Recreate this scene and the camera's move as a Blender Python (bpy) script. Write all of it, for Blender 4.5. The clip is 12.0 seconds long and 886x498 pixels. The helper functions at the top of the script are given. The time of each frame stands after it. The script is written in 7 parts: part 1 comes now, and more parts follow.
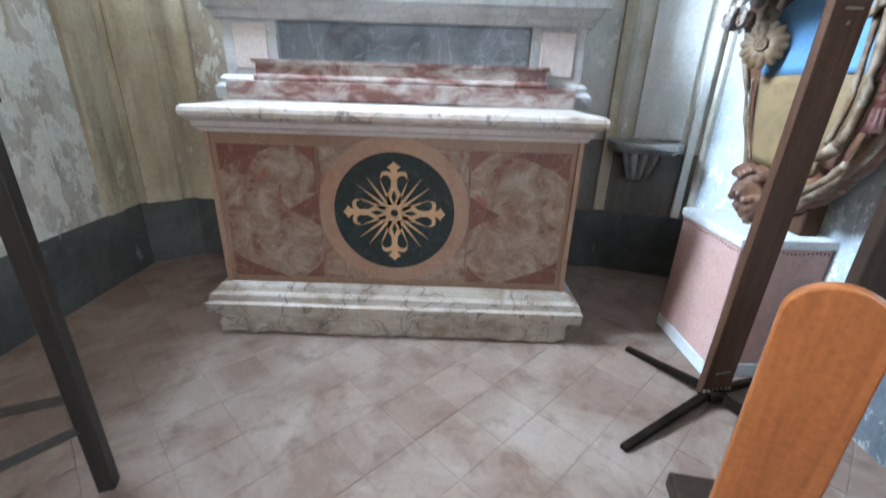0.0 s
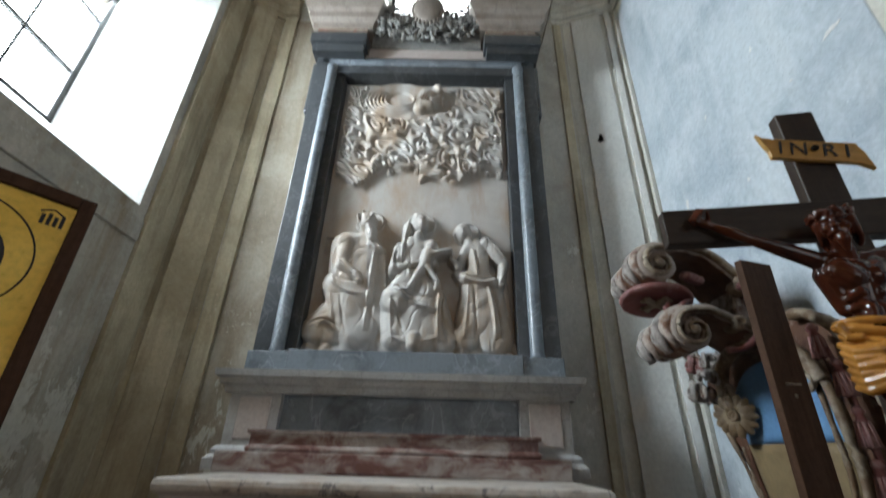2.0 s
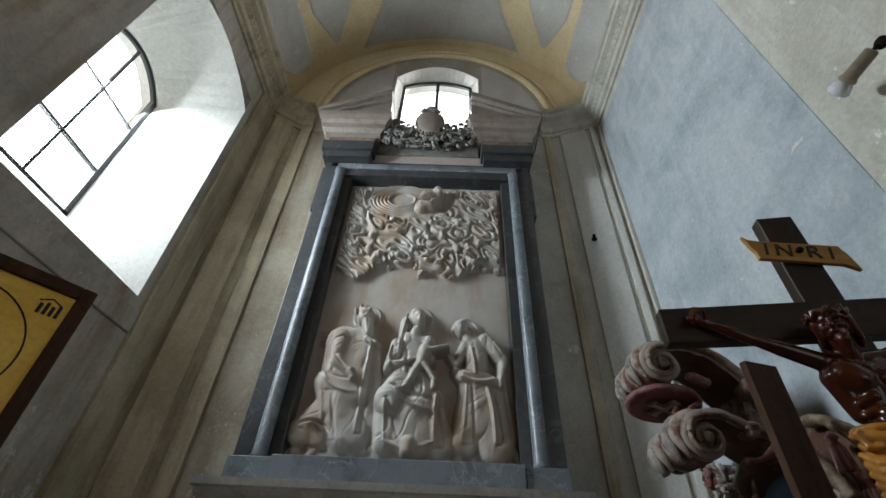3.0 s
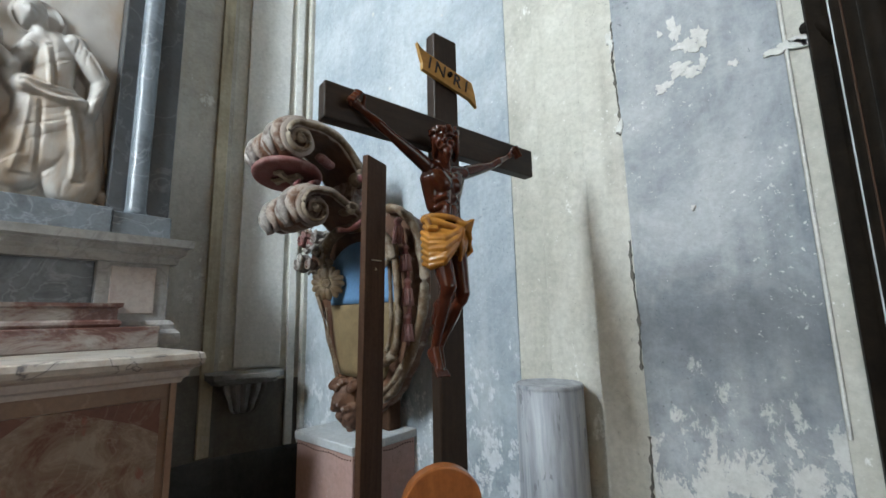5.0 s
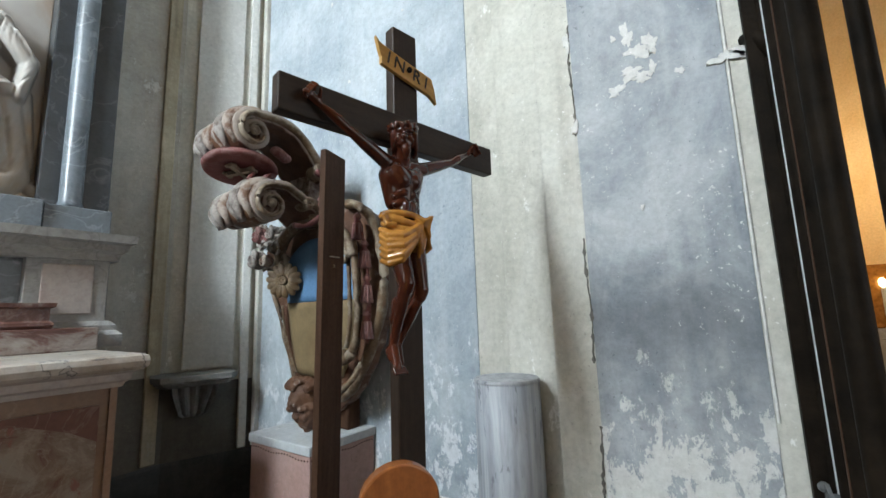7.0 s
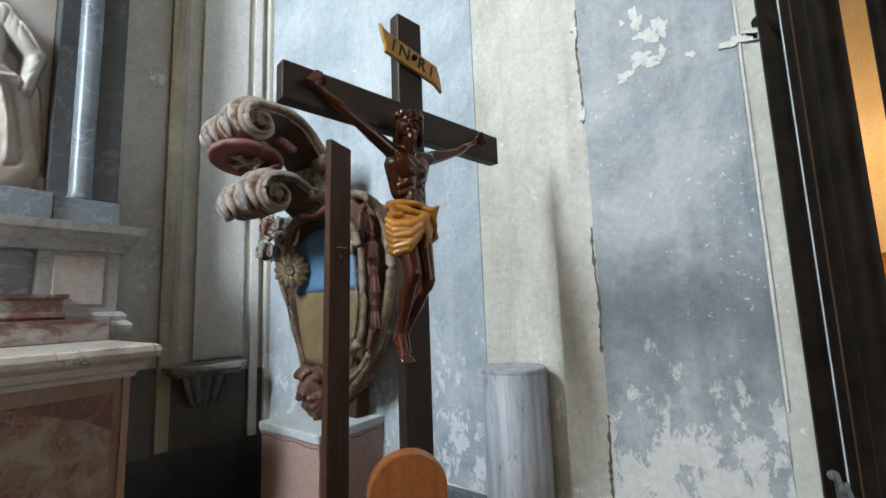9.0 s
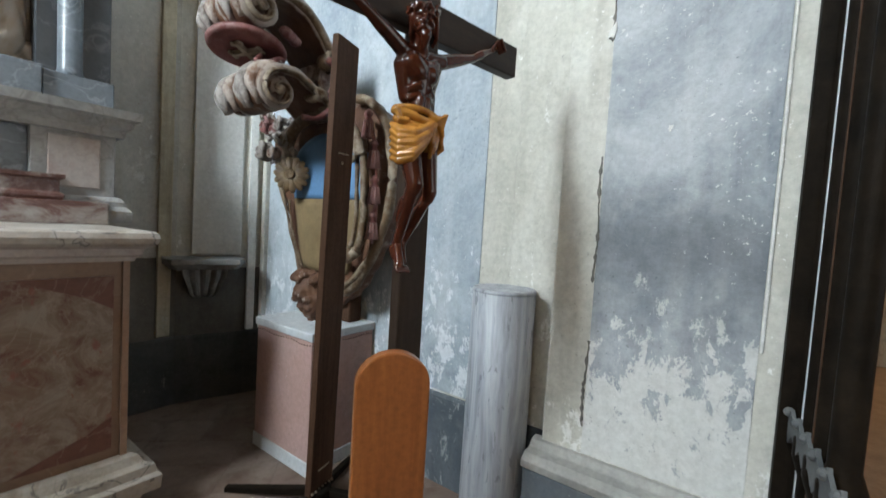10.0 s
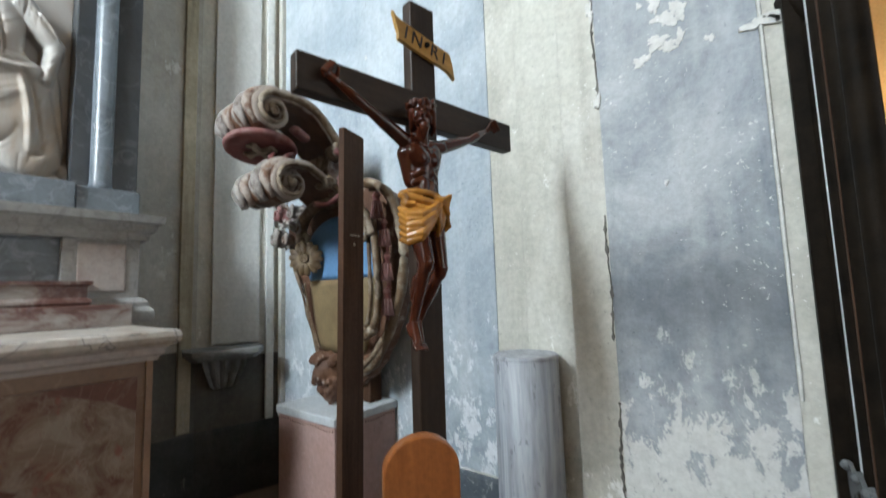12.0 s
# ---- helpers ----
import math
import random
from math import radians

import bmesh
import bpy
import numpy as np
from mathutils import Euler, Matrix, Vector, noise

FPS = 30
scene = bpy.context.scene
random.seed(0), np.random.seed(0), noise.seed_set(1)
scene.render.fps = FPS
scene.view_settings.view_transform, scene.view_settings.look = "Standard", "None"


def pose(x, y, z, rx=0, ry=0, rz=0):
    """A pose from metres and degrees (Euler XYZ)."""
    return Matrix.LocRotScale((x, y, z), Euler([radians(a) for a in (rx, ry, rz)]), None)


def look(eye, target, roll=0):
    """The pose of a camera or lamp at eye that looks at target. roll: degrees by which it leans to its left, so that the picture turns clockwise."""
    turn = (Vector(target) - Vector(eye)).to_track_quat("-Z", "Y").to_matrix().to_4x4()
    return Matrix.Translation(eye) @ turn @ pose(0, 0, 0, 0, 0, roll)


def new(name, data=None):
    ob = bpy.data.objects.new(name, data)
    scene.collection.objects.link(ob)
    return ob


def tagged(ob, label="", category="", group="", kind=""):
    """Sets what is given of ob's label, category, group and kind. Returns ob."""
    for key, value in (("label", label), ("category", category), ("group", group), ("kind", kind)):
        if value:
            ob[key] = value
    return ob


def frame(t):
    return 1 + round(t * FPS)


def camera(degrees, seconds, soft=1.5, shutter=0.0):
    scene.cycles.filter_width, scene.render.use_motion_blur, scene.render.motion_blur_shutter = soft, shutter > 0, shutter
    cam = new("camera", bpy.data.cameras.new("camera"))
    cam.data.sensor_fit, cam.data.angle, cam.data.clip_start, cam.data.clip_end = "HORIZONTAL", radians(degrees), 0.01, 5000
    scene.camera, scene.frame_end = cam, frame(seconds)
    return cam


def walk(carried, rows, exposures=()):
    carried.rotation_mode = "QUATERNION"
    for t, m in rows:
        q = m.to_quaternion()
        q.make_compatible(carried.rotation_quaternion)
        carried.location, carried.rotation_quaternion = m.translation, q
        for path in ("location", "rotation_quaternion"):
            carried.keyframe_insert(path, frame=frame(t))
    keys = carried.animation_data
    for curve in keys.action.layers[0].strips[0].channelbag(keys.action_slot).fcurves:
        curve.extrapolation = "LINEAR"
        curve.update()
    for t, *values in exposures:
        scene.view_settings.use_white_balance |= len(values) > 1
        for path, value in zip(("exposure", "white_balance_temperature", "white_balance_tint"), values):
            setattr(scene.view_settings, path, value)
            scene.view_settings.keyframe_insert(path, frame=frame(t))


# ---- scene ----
cam = camera(92.9, 12.0, shutter=0.5)
PATH = [
    (0, (0.231, 0.185, 1.166), (0.222, 2.043, 0.428), 1.8),
    (0.5, (0.23, 0.174, 1.186), (0.235, 2.13, 0.767), 1.8),
    (1, (0.235, 0.162, 1.174), (0.273, 2.16, 1.238), 2.1),
    (1.5, (0.233, 0.145, 1.168), (0.269, 2.073, 1.7), 2.1),
    (2, (0.231, 0.136, 1.157), (0.206, 1.934, 2.033), 1.7),
    (2.5, (0.229, 0.134, 1.154), (0.217, 1.755, 2.326), 2.3),
    (3, (0.232, 0.129, 1.151), (0.201, 1.685, 2.407), 2.7),
    (3.5, (0.224, 0.173, 1.155), (0.658, 1.878, 2.107), 0.4),
    (3.7, (0.227, 0.182, 1.159), (0.967, 1.858, 1.96), -0.3),
    (5.3, (0.245, 0.236, 1.156), (1.759, 1.509, 1.454), -1.3),
    (5.5, (0.247, 0.232, 1.155), (1.764, 1.502, 1.451), -1.2),
    (6, (0.251, 0.233, 1.153), (1.809, 1.458, 1.423), -0.8),
    (6.5, (0.258, 0.23, 1.146), (1.888, 1.36, 1.405), -1.1),
    (7, (0.248, 0.228, 1.159), (1.859, 1.376, 1.455), -1.9),
    (9, (0.251, 0.23, 1.158), (1.848, 1.408, 1.409), -2.1),
    (9.5, (0.256, 0.235, 1.142), (1.861, 1.427, 1.209), 1.0),
    (10, (0.263, 0.239, 1.137), (1.872, 1.421, 1.025), 3.5),
    (10.5, (0.261, 0.243, 1.132), (1.868, 1.412, 0.908), 5.2),
    (11, (0.267, 0.24, 1.136), (1.871, 1.411, 0.9), 5.5),
    (11.5, (0.255, 0.232, 1.149), (1.845, 1.443, 1.081), 2.1),
    (12, (0.243, 0.226, 1.161), (1.81, 1.455, 1.353), -1.9),
]
EXPOSURES = [(0, 1.45, 5600, 10), (0.5, 1.36, 5650, 10), (1.0, 1.05, 5900, 10), (1.5, 0.38, 6300, 10), (2.0, -0.5, 6450, 10), (2.5, -1.0, 6600, 10), (3.0, -1.2, 6650, 10), (3.5, -1.45, 6600, 10), (3.9, -1.1, 6600, 10), (4.7, -0.25, 6550, 10), (5.5, 0.03, 6550, 10), (9.5, 0.06, 6550, 10), (10.5, 0.22, 6500, 10), (11.0, 0.24, 6500, 10), (12, 0.1, 6500, 10)]
walk(cam, [(t, look(eye, target, roll)) for t, eye, target, roll in PATH], EXPOSURES)

# ---------------------------------------------------------------- world and light
world = bpy.data.worlds.new("sky")
scene.world = world
world.use_nodes = True
wn, wl = world.node_tree.nodes, world.node_tree.links
sky = wn.new("ShaderNodeTexSky")
sky.sky_type, sky.sun_disc = "NISHITA", False
sky.sun_elevation, sky.sun_rotation = radians(42), radians(200)
wl.new(sky.outputs[0], wn["Background"].inputs[0])
wn["Background"].inputs[1].default_value = 0.12


def lamp(name, m, sx, sy, watts, colour):
    d = bpy.data.lights.new(name, "AREA")
    d.shape, d.size, d.size_y, d.energy, d.color = "RECTANGLE", sx, sy, watts, colour
    ob = new(name, d)
    ob.matrix_world = m
    return ob


# daylight in the side window, in the lunette window, and in the nave's windows behind the camera
lamp("daylight_side_window", look((-2.42, 1.765, 3.62), (1.0, 2.35, 1.7)), 0.66, 1.2, 290, (0.80, 0.92, 1.0))
lamp("daylight_lunette", look((0.0, 3.35, 5.95), (0.0, 1.0, 3.6)), 0.8, 0.7, 62, (0.92, 0.96, 1.0))
lamp("daylight_nave", look((1.6, -2.9, 2.2), (-0.5, 2.2, 2.7)), 2.4, 2.2, 48, (0.88, 0.95, 1.0))

# ---------------------------------------------------------------- materials


def mat(name, build, rough=0.7, metal=0.0, spec=0.4):
    m = bpy.data.materials.new(name)
    m.use_nodes = True
    nt = m.node_tree
    b = nt.nodes["Principled BSDF"]
    b.inputs["Roughness"].default_value = rough
    b.inputs["Metallic"].default_value = metal
    b.inputs["Specular IOR Level"].default_value = spec
    build(nt, b)
    return m


def coord(nt, scale=(1, 1, 1), kind="Object"):
    tc = nt.nodes.new("ShaderNodeTexCoord")
    mp = nt.nodes.new("ShaderNodeMapping")
    mp.inputs["Scale"].default_value = scale
    nt.links.new(tc.outputs[kind], mp.inputs[0])
    return mp.outputs[0]


def noise_tex(nt, vec, scale, detail=6, rough=0.6, distort=0.0):
    n = nt.nodes.new("ShaderNodeTexNoise")
    n.inputs["Scale"].default_value = scale
    n.inputs["Detail"].default_value = detail
    n.inputs["Roughness"].default_value = rough
    n.inputs["Distortion"].default_value = distort
    nt.links.new(vec, n.inputs["Vector"])
    return n.outputs[0]


def ramp(nt, fac, stops):
    r = nt.nodes.new("ShaderNodeValToRGB")
    el = r.color_ramp.elements
    while len(el) < len(stops):
        el.new(0.5)
    for e, (p, c) in zip(el, stops):
        e.position = p
        e.color = (*c, 1) if len(c) == 3 else c
    nt.links.new(fac, r.inputs[0])
    return r.outputs[0]


def grey(v):
    return (v, v, v)


def mix(nt, fac, a, b, mode="MIX"):
    m = nt.nodes.new("ShaderNodeMix")
    m.data_type, m.blend_type = "RGBA", mode
    for v, k in ((fac, 0), (a, 6), (b, 7)):
        if hasattr(v, "links"):
            nt.links.new(v, m.inputs[k])
        else:
            m.inputs[k].default_value = v if k == 0 else (*v, 1)
    return m.outputs[2]


def bump(nt, b, h, strength, dist=0.01):
    n = nt.nodes.new("ShaderNodeBump")
    n.inputs["Strength"].default_value = strength
    n.inputs["Distance"].default_value = dist
    nt.links.new(h, n.inputs["Height"])
    nt.links.new(n.outputs[0], b.inputs["Normal"])


def simple(c1, c2, scale, rough=0.6, metal=0.0, bumps=0.3, stretch=(1, 1, 1), spec=0.4, fine=60):
    def build(nt, b):
        v = coord(nt, stretch)
        n = noise_tex(nt, v, scale)
        f = noise_tex(nt, v, fine, 4)
        col = ramp(nt, n, [(0.3, c1), (0.7, c2)])
        dark = ramp(nt, f, [(0.3, grey(0.82)), (0.6, grey(1.0))])
        nt.links.new(mix(nt, 1.0, col, dark, "MULTIPLY"), b.inputs["Base Color"])
        r = nt.nodes.new("ShaderNodeMapRange")
        r.inputs[3].default_value, r.inputs[4].default_value = max(0.02, rough - 0.1), min(1, rough + 0.12)
        nt.links.new(f, r.inputs[0])
        nt.links.new(r.outputs[0], b.inputs["Roughness"])
        bump(nt, b, f, bumps, 0.004)
    return build


def plaster(base, second, stain, peel, amount=0.5, streak=0.5, damp=0.0, top=1.25, scale=5.5, tide=None):
    """Old lime paint: broad patches, runs of damp, chalky flakes that lay the lighter coat bare, fine grain."""
    def build(nt, b):
        v = coord(nt)
        big = noise_tex(nt, v, 1.5, 9, 0.66, 0.7)
        col = ramp(nt, big, [(0.38, base), (0.60, second)])
        run = noise_tex(nt, coord(nt, (7, 7, 0.7)), 1.5, 6, 0.6)
        col = mix(nt, ramp(nt, run, [(0.48, grey(0)), (0.75, grey(streak))]), col, stain)
        fl = noise_tex(nt, coord(nt, (1, 1, 0.6)), scale, 12, 0.76, 0.2)
        if damp:
            # rising damp: flaking grows denser towards the foot of the wall
            sep = nt.nodes.new("ShaderNodeSeparateXYZ")
            nt.links.new(coord(nt), sep.inputs[0])
            mr = nt.nodes.new("ShaderNodeMapRange")
            mr.inputs[1].default_value, mr.inputs[2].default_value = top, top - 0.75
            mr.inputs[3].default_value, mr.inputs[4].default_value = 0.0, damp
            nt.links.new(sep.outputs[2], mr.inputs[0])
            ad = nt.nodes.new("ShaderNodeMath")
            ad.operation = "ADD"
            nt.links.new(fl, ad.inputs[0])
            nt.links.new(mr.outputs[0], ad.inputs[1])
            fl = ad.outputs[0]
        mask = ramp(nt, fl, [(0.63 - 0.09 * amount, grey(0)), (0.655 - 0.09 * amount, grey(0.9))])
        soft = noise_tex(nt, coord(nt, (1, 1, 0.8)), 3.1, 12, 0.72, 0.6)
        col = mix(nt, ramp(nt, soft, [(0.50, grey(0)), (0.68, grey(0.45))]), col, tuple(0.5 * a + 0.5 * c for a, c in zip(second, peel)))
        col = mix(nt, mask, col, peel)
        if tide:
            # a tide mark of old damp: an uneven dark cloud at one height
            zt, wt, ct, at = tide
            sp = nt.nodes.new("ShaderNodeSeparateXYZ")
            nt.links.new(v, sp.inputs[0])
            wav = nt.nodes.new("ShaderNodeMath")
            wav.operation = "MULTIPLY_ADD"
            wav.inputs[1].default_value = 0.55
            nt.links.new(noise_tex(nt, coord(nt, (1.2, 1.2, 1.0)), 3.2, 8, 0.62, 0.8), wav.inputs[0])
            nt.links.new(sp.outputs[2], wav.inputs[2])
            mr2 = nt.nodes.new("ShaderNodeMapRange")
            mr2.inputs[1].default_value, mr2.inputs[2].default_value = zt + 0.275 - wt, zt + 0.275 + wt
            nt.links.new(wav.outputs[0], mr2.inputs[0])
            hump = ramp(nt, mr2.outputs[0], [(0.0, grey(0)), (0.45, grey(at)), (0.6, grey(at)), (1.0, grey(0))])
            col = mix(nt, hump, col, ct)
        speck = noise_tex(nt, v, 62, 4, 0.75)
        where = noise_tex(nt, v, 2.3, 3)
        hit = nt.nodes.new("ShaderNodeMath")
        hit.operation = "MULTIPLY_ADD"
        hit.inputs[1].default_value = 0.35
        nt.links.new(where, hit.inputs[0])
        nt.links.new(speck, hit.inputs[2])
        col = mix(nt, ramp(nt, hit.outputs[0], [(0.855, grey(0)), (0.875, grey(0.75))]), col, tuple(min(0.8, 1.15 * c) for c in peel))
        col = mix(nt, ramp(nt, hit.outputs[0], [(0.485, grey(0.55)), (0.51, grey(0))]), col, tuple(0.5 * c for c in base))
        fine = noise_tex(nt, v, 45, 6, 0.7)
        col = mix(nt, 1.0, col, ramp(nt, fine, [(0.28, grey(0.82)), (0.62, grey(1.05))]), "MULTIPLY")
        nt.links.new(col, b.inputs["Base Color"])
        add = nt.nodes.new("ShaderNodeMath")
        add.operation = "ADD"
        nt.links.new(mask, add.inputs[0])
        nt.links.new(fine, add.inputs[1])
        bump(nt, b, add.outputs[0], 0.3, 0.006)
    return build


def marble(ground, vein, blot, vein_amount=0.5, scale=4.0, blot_amount=0.4):
    def build(nt, b):
        v = coord(nt)
        n = noise_tex(nt, v, scale, 8, 0.6, 0.5)
        col = ramp(nt, n, [(0.3, ground), (0.72, tuple(0.8 * a + 0.2 * c for a, c in zip(ground, blot)))])
        bl = noise_tex(nt, v, scale * 0.9, 9, 0.68, 0.35)
        col = mix(nt, ramp(nt, bl, [(0.55 - 0.1 * blot_amount, grey(0)), (0.64, grey(0.85))]), col, blot)
        w = nt.nodes.new("ShaderNodeTexNoise")
        w.inputs["Scale"].default_value, w.inputs["Detail"].default_value, w.inputs["Distortion"].default_value = scale * 0.8, 9, 0.9
        nt.links.new(v, w.inputs["Vector"])
        line = ramp(nt, w.outputs[0], [(0.485, grey(0)), (0.5, grey(vein_amount)), (0.518, grey(0))])
        col = mix(nt, line, col, vein)
        f = noise_tex(nt, v, 60, 5)
        col = mix(nt, 1.0, col, ramp(nt, f, [(0.3, grey(0.84)), (0.6, grey(1.0))]), "MULTIPLY")
        nt.links.new(col, b.inputs["Base Color"])
        bump(nt, b, f, 0.12, 0.003)
    return build


def wood(c1, c2, along="z", rough=0.5, bumps=0.2):
    def build(nt, b):
        st = {"x": (1, 14, 14), "y": (14, 1, 14), "z": (14, 14, 1)}[along]
        v = coord(nt, st)
        n = noise_tex(nt, v, 2.2, 7, 0.6, 0.8)
        f = noise_tex(nt, coord(nt), 70, 4)
        col = ramp(nt, n, [(0.3, c1), (0.7, c2)])
        col = mix(nt, 1.0, col, ramp(nt, f, [(0.25, grey(0.75)), (0.6, grey(1.0))]), "MULTIPLY")
        nt.links.new(col, b.inputs["Base Color"])
        bump(nt, b, n, bumps, 0.003)
    return build


M_BLUE = mat("blue_grey_plaster", plaster((0.29, 0.34, 0.385), (0.47, 0.52, 0.555), (0.58, 0.61, 0.62), (0.66, 0.69, 0.71), -0.4, 0.45, 0.14, 1.45, 12.0), 0.85)
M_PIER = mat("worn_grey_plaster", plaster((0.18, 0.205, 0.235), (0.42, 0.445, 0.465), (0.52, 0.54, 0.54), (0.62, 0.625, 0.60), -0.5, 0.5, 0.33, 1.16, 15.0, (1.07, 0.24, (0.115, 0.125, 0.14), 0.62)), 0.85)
M_CREAM = mat("cream_plaster", plaster((0.46, 0.45, 0.395), (0.61, 0.60, 0.54), (0.40, 0.385, 0.335), (0.74, 0.74, 0.71), 0.15, 0.85, 0.08, 1.3, 7.0), 0.85)
M_OCHRE = mat("ochre_plaster", plaster((0.36, 0.31, 0.215), (0.50, 0.445, 0.325), (0.15, 0.12, 0.08), (0.52, 0.49, 0.40), -0.2, 0.8, 0.07, 1.2), 0.85)
M_GREY = mat("grey_plaster", plaster((0.33, 0.31, 0.275), (0.46, 0.44, 0.395), (0.36, 0.31, 0.23), (0.58, 0.58, 0.54), 0.2, 0.7, 0.06, 1.6), 0.85)
M_LEFT = mat("stained_grey_plaster", plaster((0.33, 0.32, 0.285), (0.48, 0.455, 0.40), (0.27, 0.21, 0.14), (0.60, 0.60, 0.55), -0.3, 0.95, 0.17, 2.0, 9.0), 0.85)
# stained grey plaster with the left back corner's shade put into its colour
M_BROWN_SHADE = mat("stained_plaster_in_shade", plaster((0.24, 0.20, 0.15), (0.37, 0.33, 0.265), (0.20, 0.15, 0.095), (0.50, 0.48, 0.42), -0.3, 0.8, 0.14, 2.0, 9.0), 0.85)
M_VAULT = mat("yellow_vault_plaster", plaster((0.70, 0.57, 0.34), (0.77, 0.65, 0.42), (0.58, 0.46, 0.28), (0.80, 0.71, 0.52), 0.15, 0.4), 0.85)
M_VPANEL = mat("grey_vault_panel", plaster((0.46, 0.46, 0.45), (0.55, 0.55, 0.53), (0.48, 0.45, 0.38), (0.62, 0.62, 0.58), 0.15, 0.3), 0.85)
M_REVEAL = mat("white_reveal_plaster", plaster((0.58, 0.58, 0.55), (0.66, 0.66, 0.63), (0.46, 0.44, 0.38), (0.72, 0.72, 0.70), 0.2, 0.4), 0.85)
M_DADO = mat("dark_dado", plaster((0.035, 0.04, 0.04), (0.085, 0.09, 0.088), (0.12, 0.12, 0.11), (0.22, 0.22, 0.2), 0.1, 0.4), 0.7)
M_DADO2 = mat("slate_dado", plaster((0.07, 0.085, 0.10), (0.14, 0.16, 0.18), (0.2, 0.2, 0.2), (0.32, 0.33, 0.33), 0.5, 0.3), 0.7)
M_LEDGE = mat("grey_ledge_stone", simple((0.25, 0.25, 0.24), (0.42, 0.41, 0.38), 6, 0.7, bumps=0.5))


def tile_build(nt, b):
    v = coord(nt)
    oi = nt.nodes.new("ShaderNodeObjectInfo")
    base = ramp(nt, oi.outputs["Random"], [(0.0, (0.16, 0.11, 0.085)), (0.35, (0.195, 0.14, 0.112)), (0.7, (0.175, 0.122, 0.098)), (1.0, (0.22, 0.165, 0.132))])
    g = nt.nodes.new("ShaderNodeNewGeometry")
    big = noise_tex(nt, g.outputs["Position"], 2.3, 6, 0.6, 0.8)
    col = mix(nt, ramp(nt, big, [(0.42, grey(0)), (0.68, grey(0.75))]), base, (0.29, 0.245, 0.21))
    dirt = noise_tex(nt, g.outputs["Position"], 6.5, 7, 0.65, 0.5)
    col = mix(nt, ramp(nt, dirt, [(0.50, grey(0)), (0.70, grey(0.65))]), col, (0.10, 0.055, 0.034))
    f = noise_tex(nt, g.outputs["Position"], 55, 5)
    col = mix(nt, 1.0, col, ramp(nt, f, [(0.3, grey(0.88)), (0.6, grey(1.0))]), "MULTIPLY")
    nt.links.new(col, b.inputs["Base Color"])
    bump(nt, b, dirt, 0.15, 0.004)


M_TILE = mat("terracotta_tile", tile_build, 0.7, spec=0.25)
M_DARKPLASTER = mat("dark_grey_brown_plaster", plaster((0.10, 0.095, 0.085), (0.16, 0.15, 0.13), (0.07, 0.065, 0.06), (0.26, 0.25, 0.22), 0.1, 0.6), 0.85)
M_GROUT = mat("grout", simple((0.16, 0.12, 0.095), (0.22, 0.17, 0.14), 8, 0.9))
M_WHITEMARBLE = mat("veined_white_marble", marble((0.50, 0.46, 0.415), (0.11, 0.10, 0.105), (0.33, 0.26, 0.205), 0.95, 6.5, 0.75), 0.35)
M_DIRTYMARBLE = mat("grimy_white_marble", marble((0.40, 0.36, 0.31), (0.10, 0.09, 0.085), (0.20, 0.155, 0.115), 0.9, 7.5, 0.95), 0.5)
M_PINK = mat("pink_marble", marble((0.235, 0.155, 0.107), (0.34, 0.255, 0.19), (0.20, 0.115, 0.072), 0.4, 4.0, 0.7), 0.4)


def breccia(nt, b):
    v = coord(nt)
    a = noise_tex(nt, v, 7.5, 11, 0.74, 0.7)
    col = ramp(nt, a, [(0.40, (0.135, 0.060, 0.042)), (0.45, (0.18, 0.11, 0.078)), (0.52, (0.205, 0.148, 0.11)), (0.62, (0.275, 0.225, 0.18))])
    c = noise_tex(nt, coord(nt, (1.6, 1, 1)), 4.2, 10, 0.68, 0.5)
    col = mix(nt, ramp(nt, c, [(0.60, grey(0)), (0.63, grey(0.8))]), col, (0.22, 0.085, 0.06))
    d = noise_tex(nt, v, 9.0, 8, 0.7, 0.5)
    col = mix(nt, ramp(nt, d, [(0.55, grey(0)), (0.62, grey(0.45))]), col, (0.27, 0.235, 0.195))
    w = noise_tex(nt, v, 5.0, 9, 0.6, 0.8)
    col = mix(nt, ramp(nt, w, [(0.488, grey(0)), (0.5, grey(0.4)), (0.512, grey(0))]), col, (0.35, 0.30, 0.25))
    nt.links.new(col, b.inputs["Base Color"])
    bump(nt, b, d, 0.06, 0.003)


M_REDBRECCIA = mat("red_breccia_marble", breccia, 0.35)


def breccia_pale(nt, b):
    v = coord(nt, (0.8, 1, 1.5))
    a = noise_tex(nt, v, 6.0, 9, 0.7, 0.7)
    col = ramp(nt, a, [(0.42, (0.11, 0.048, 0.038)), (0.47, (0.17, 0.095, 0.08)), (0.52, (0.24, 0.19, 0.17)), (0.64, (0.36, 0.32, 0.29))])
    w = noise_tex(nt, v, 8.0, 9, 0.6, 0.8)
    col = mix(nt, ramp(nt, w, [(0.486, grey(0)), (0.5, grey(0.6)), (0.514, grey(0))]), col, (0.15, 0.11, 0.12))
    nt.links.new(col, b.inputs["Base Color"])


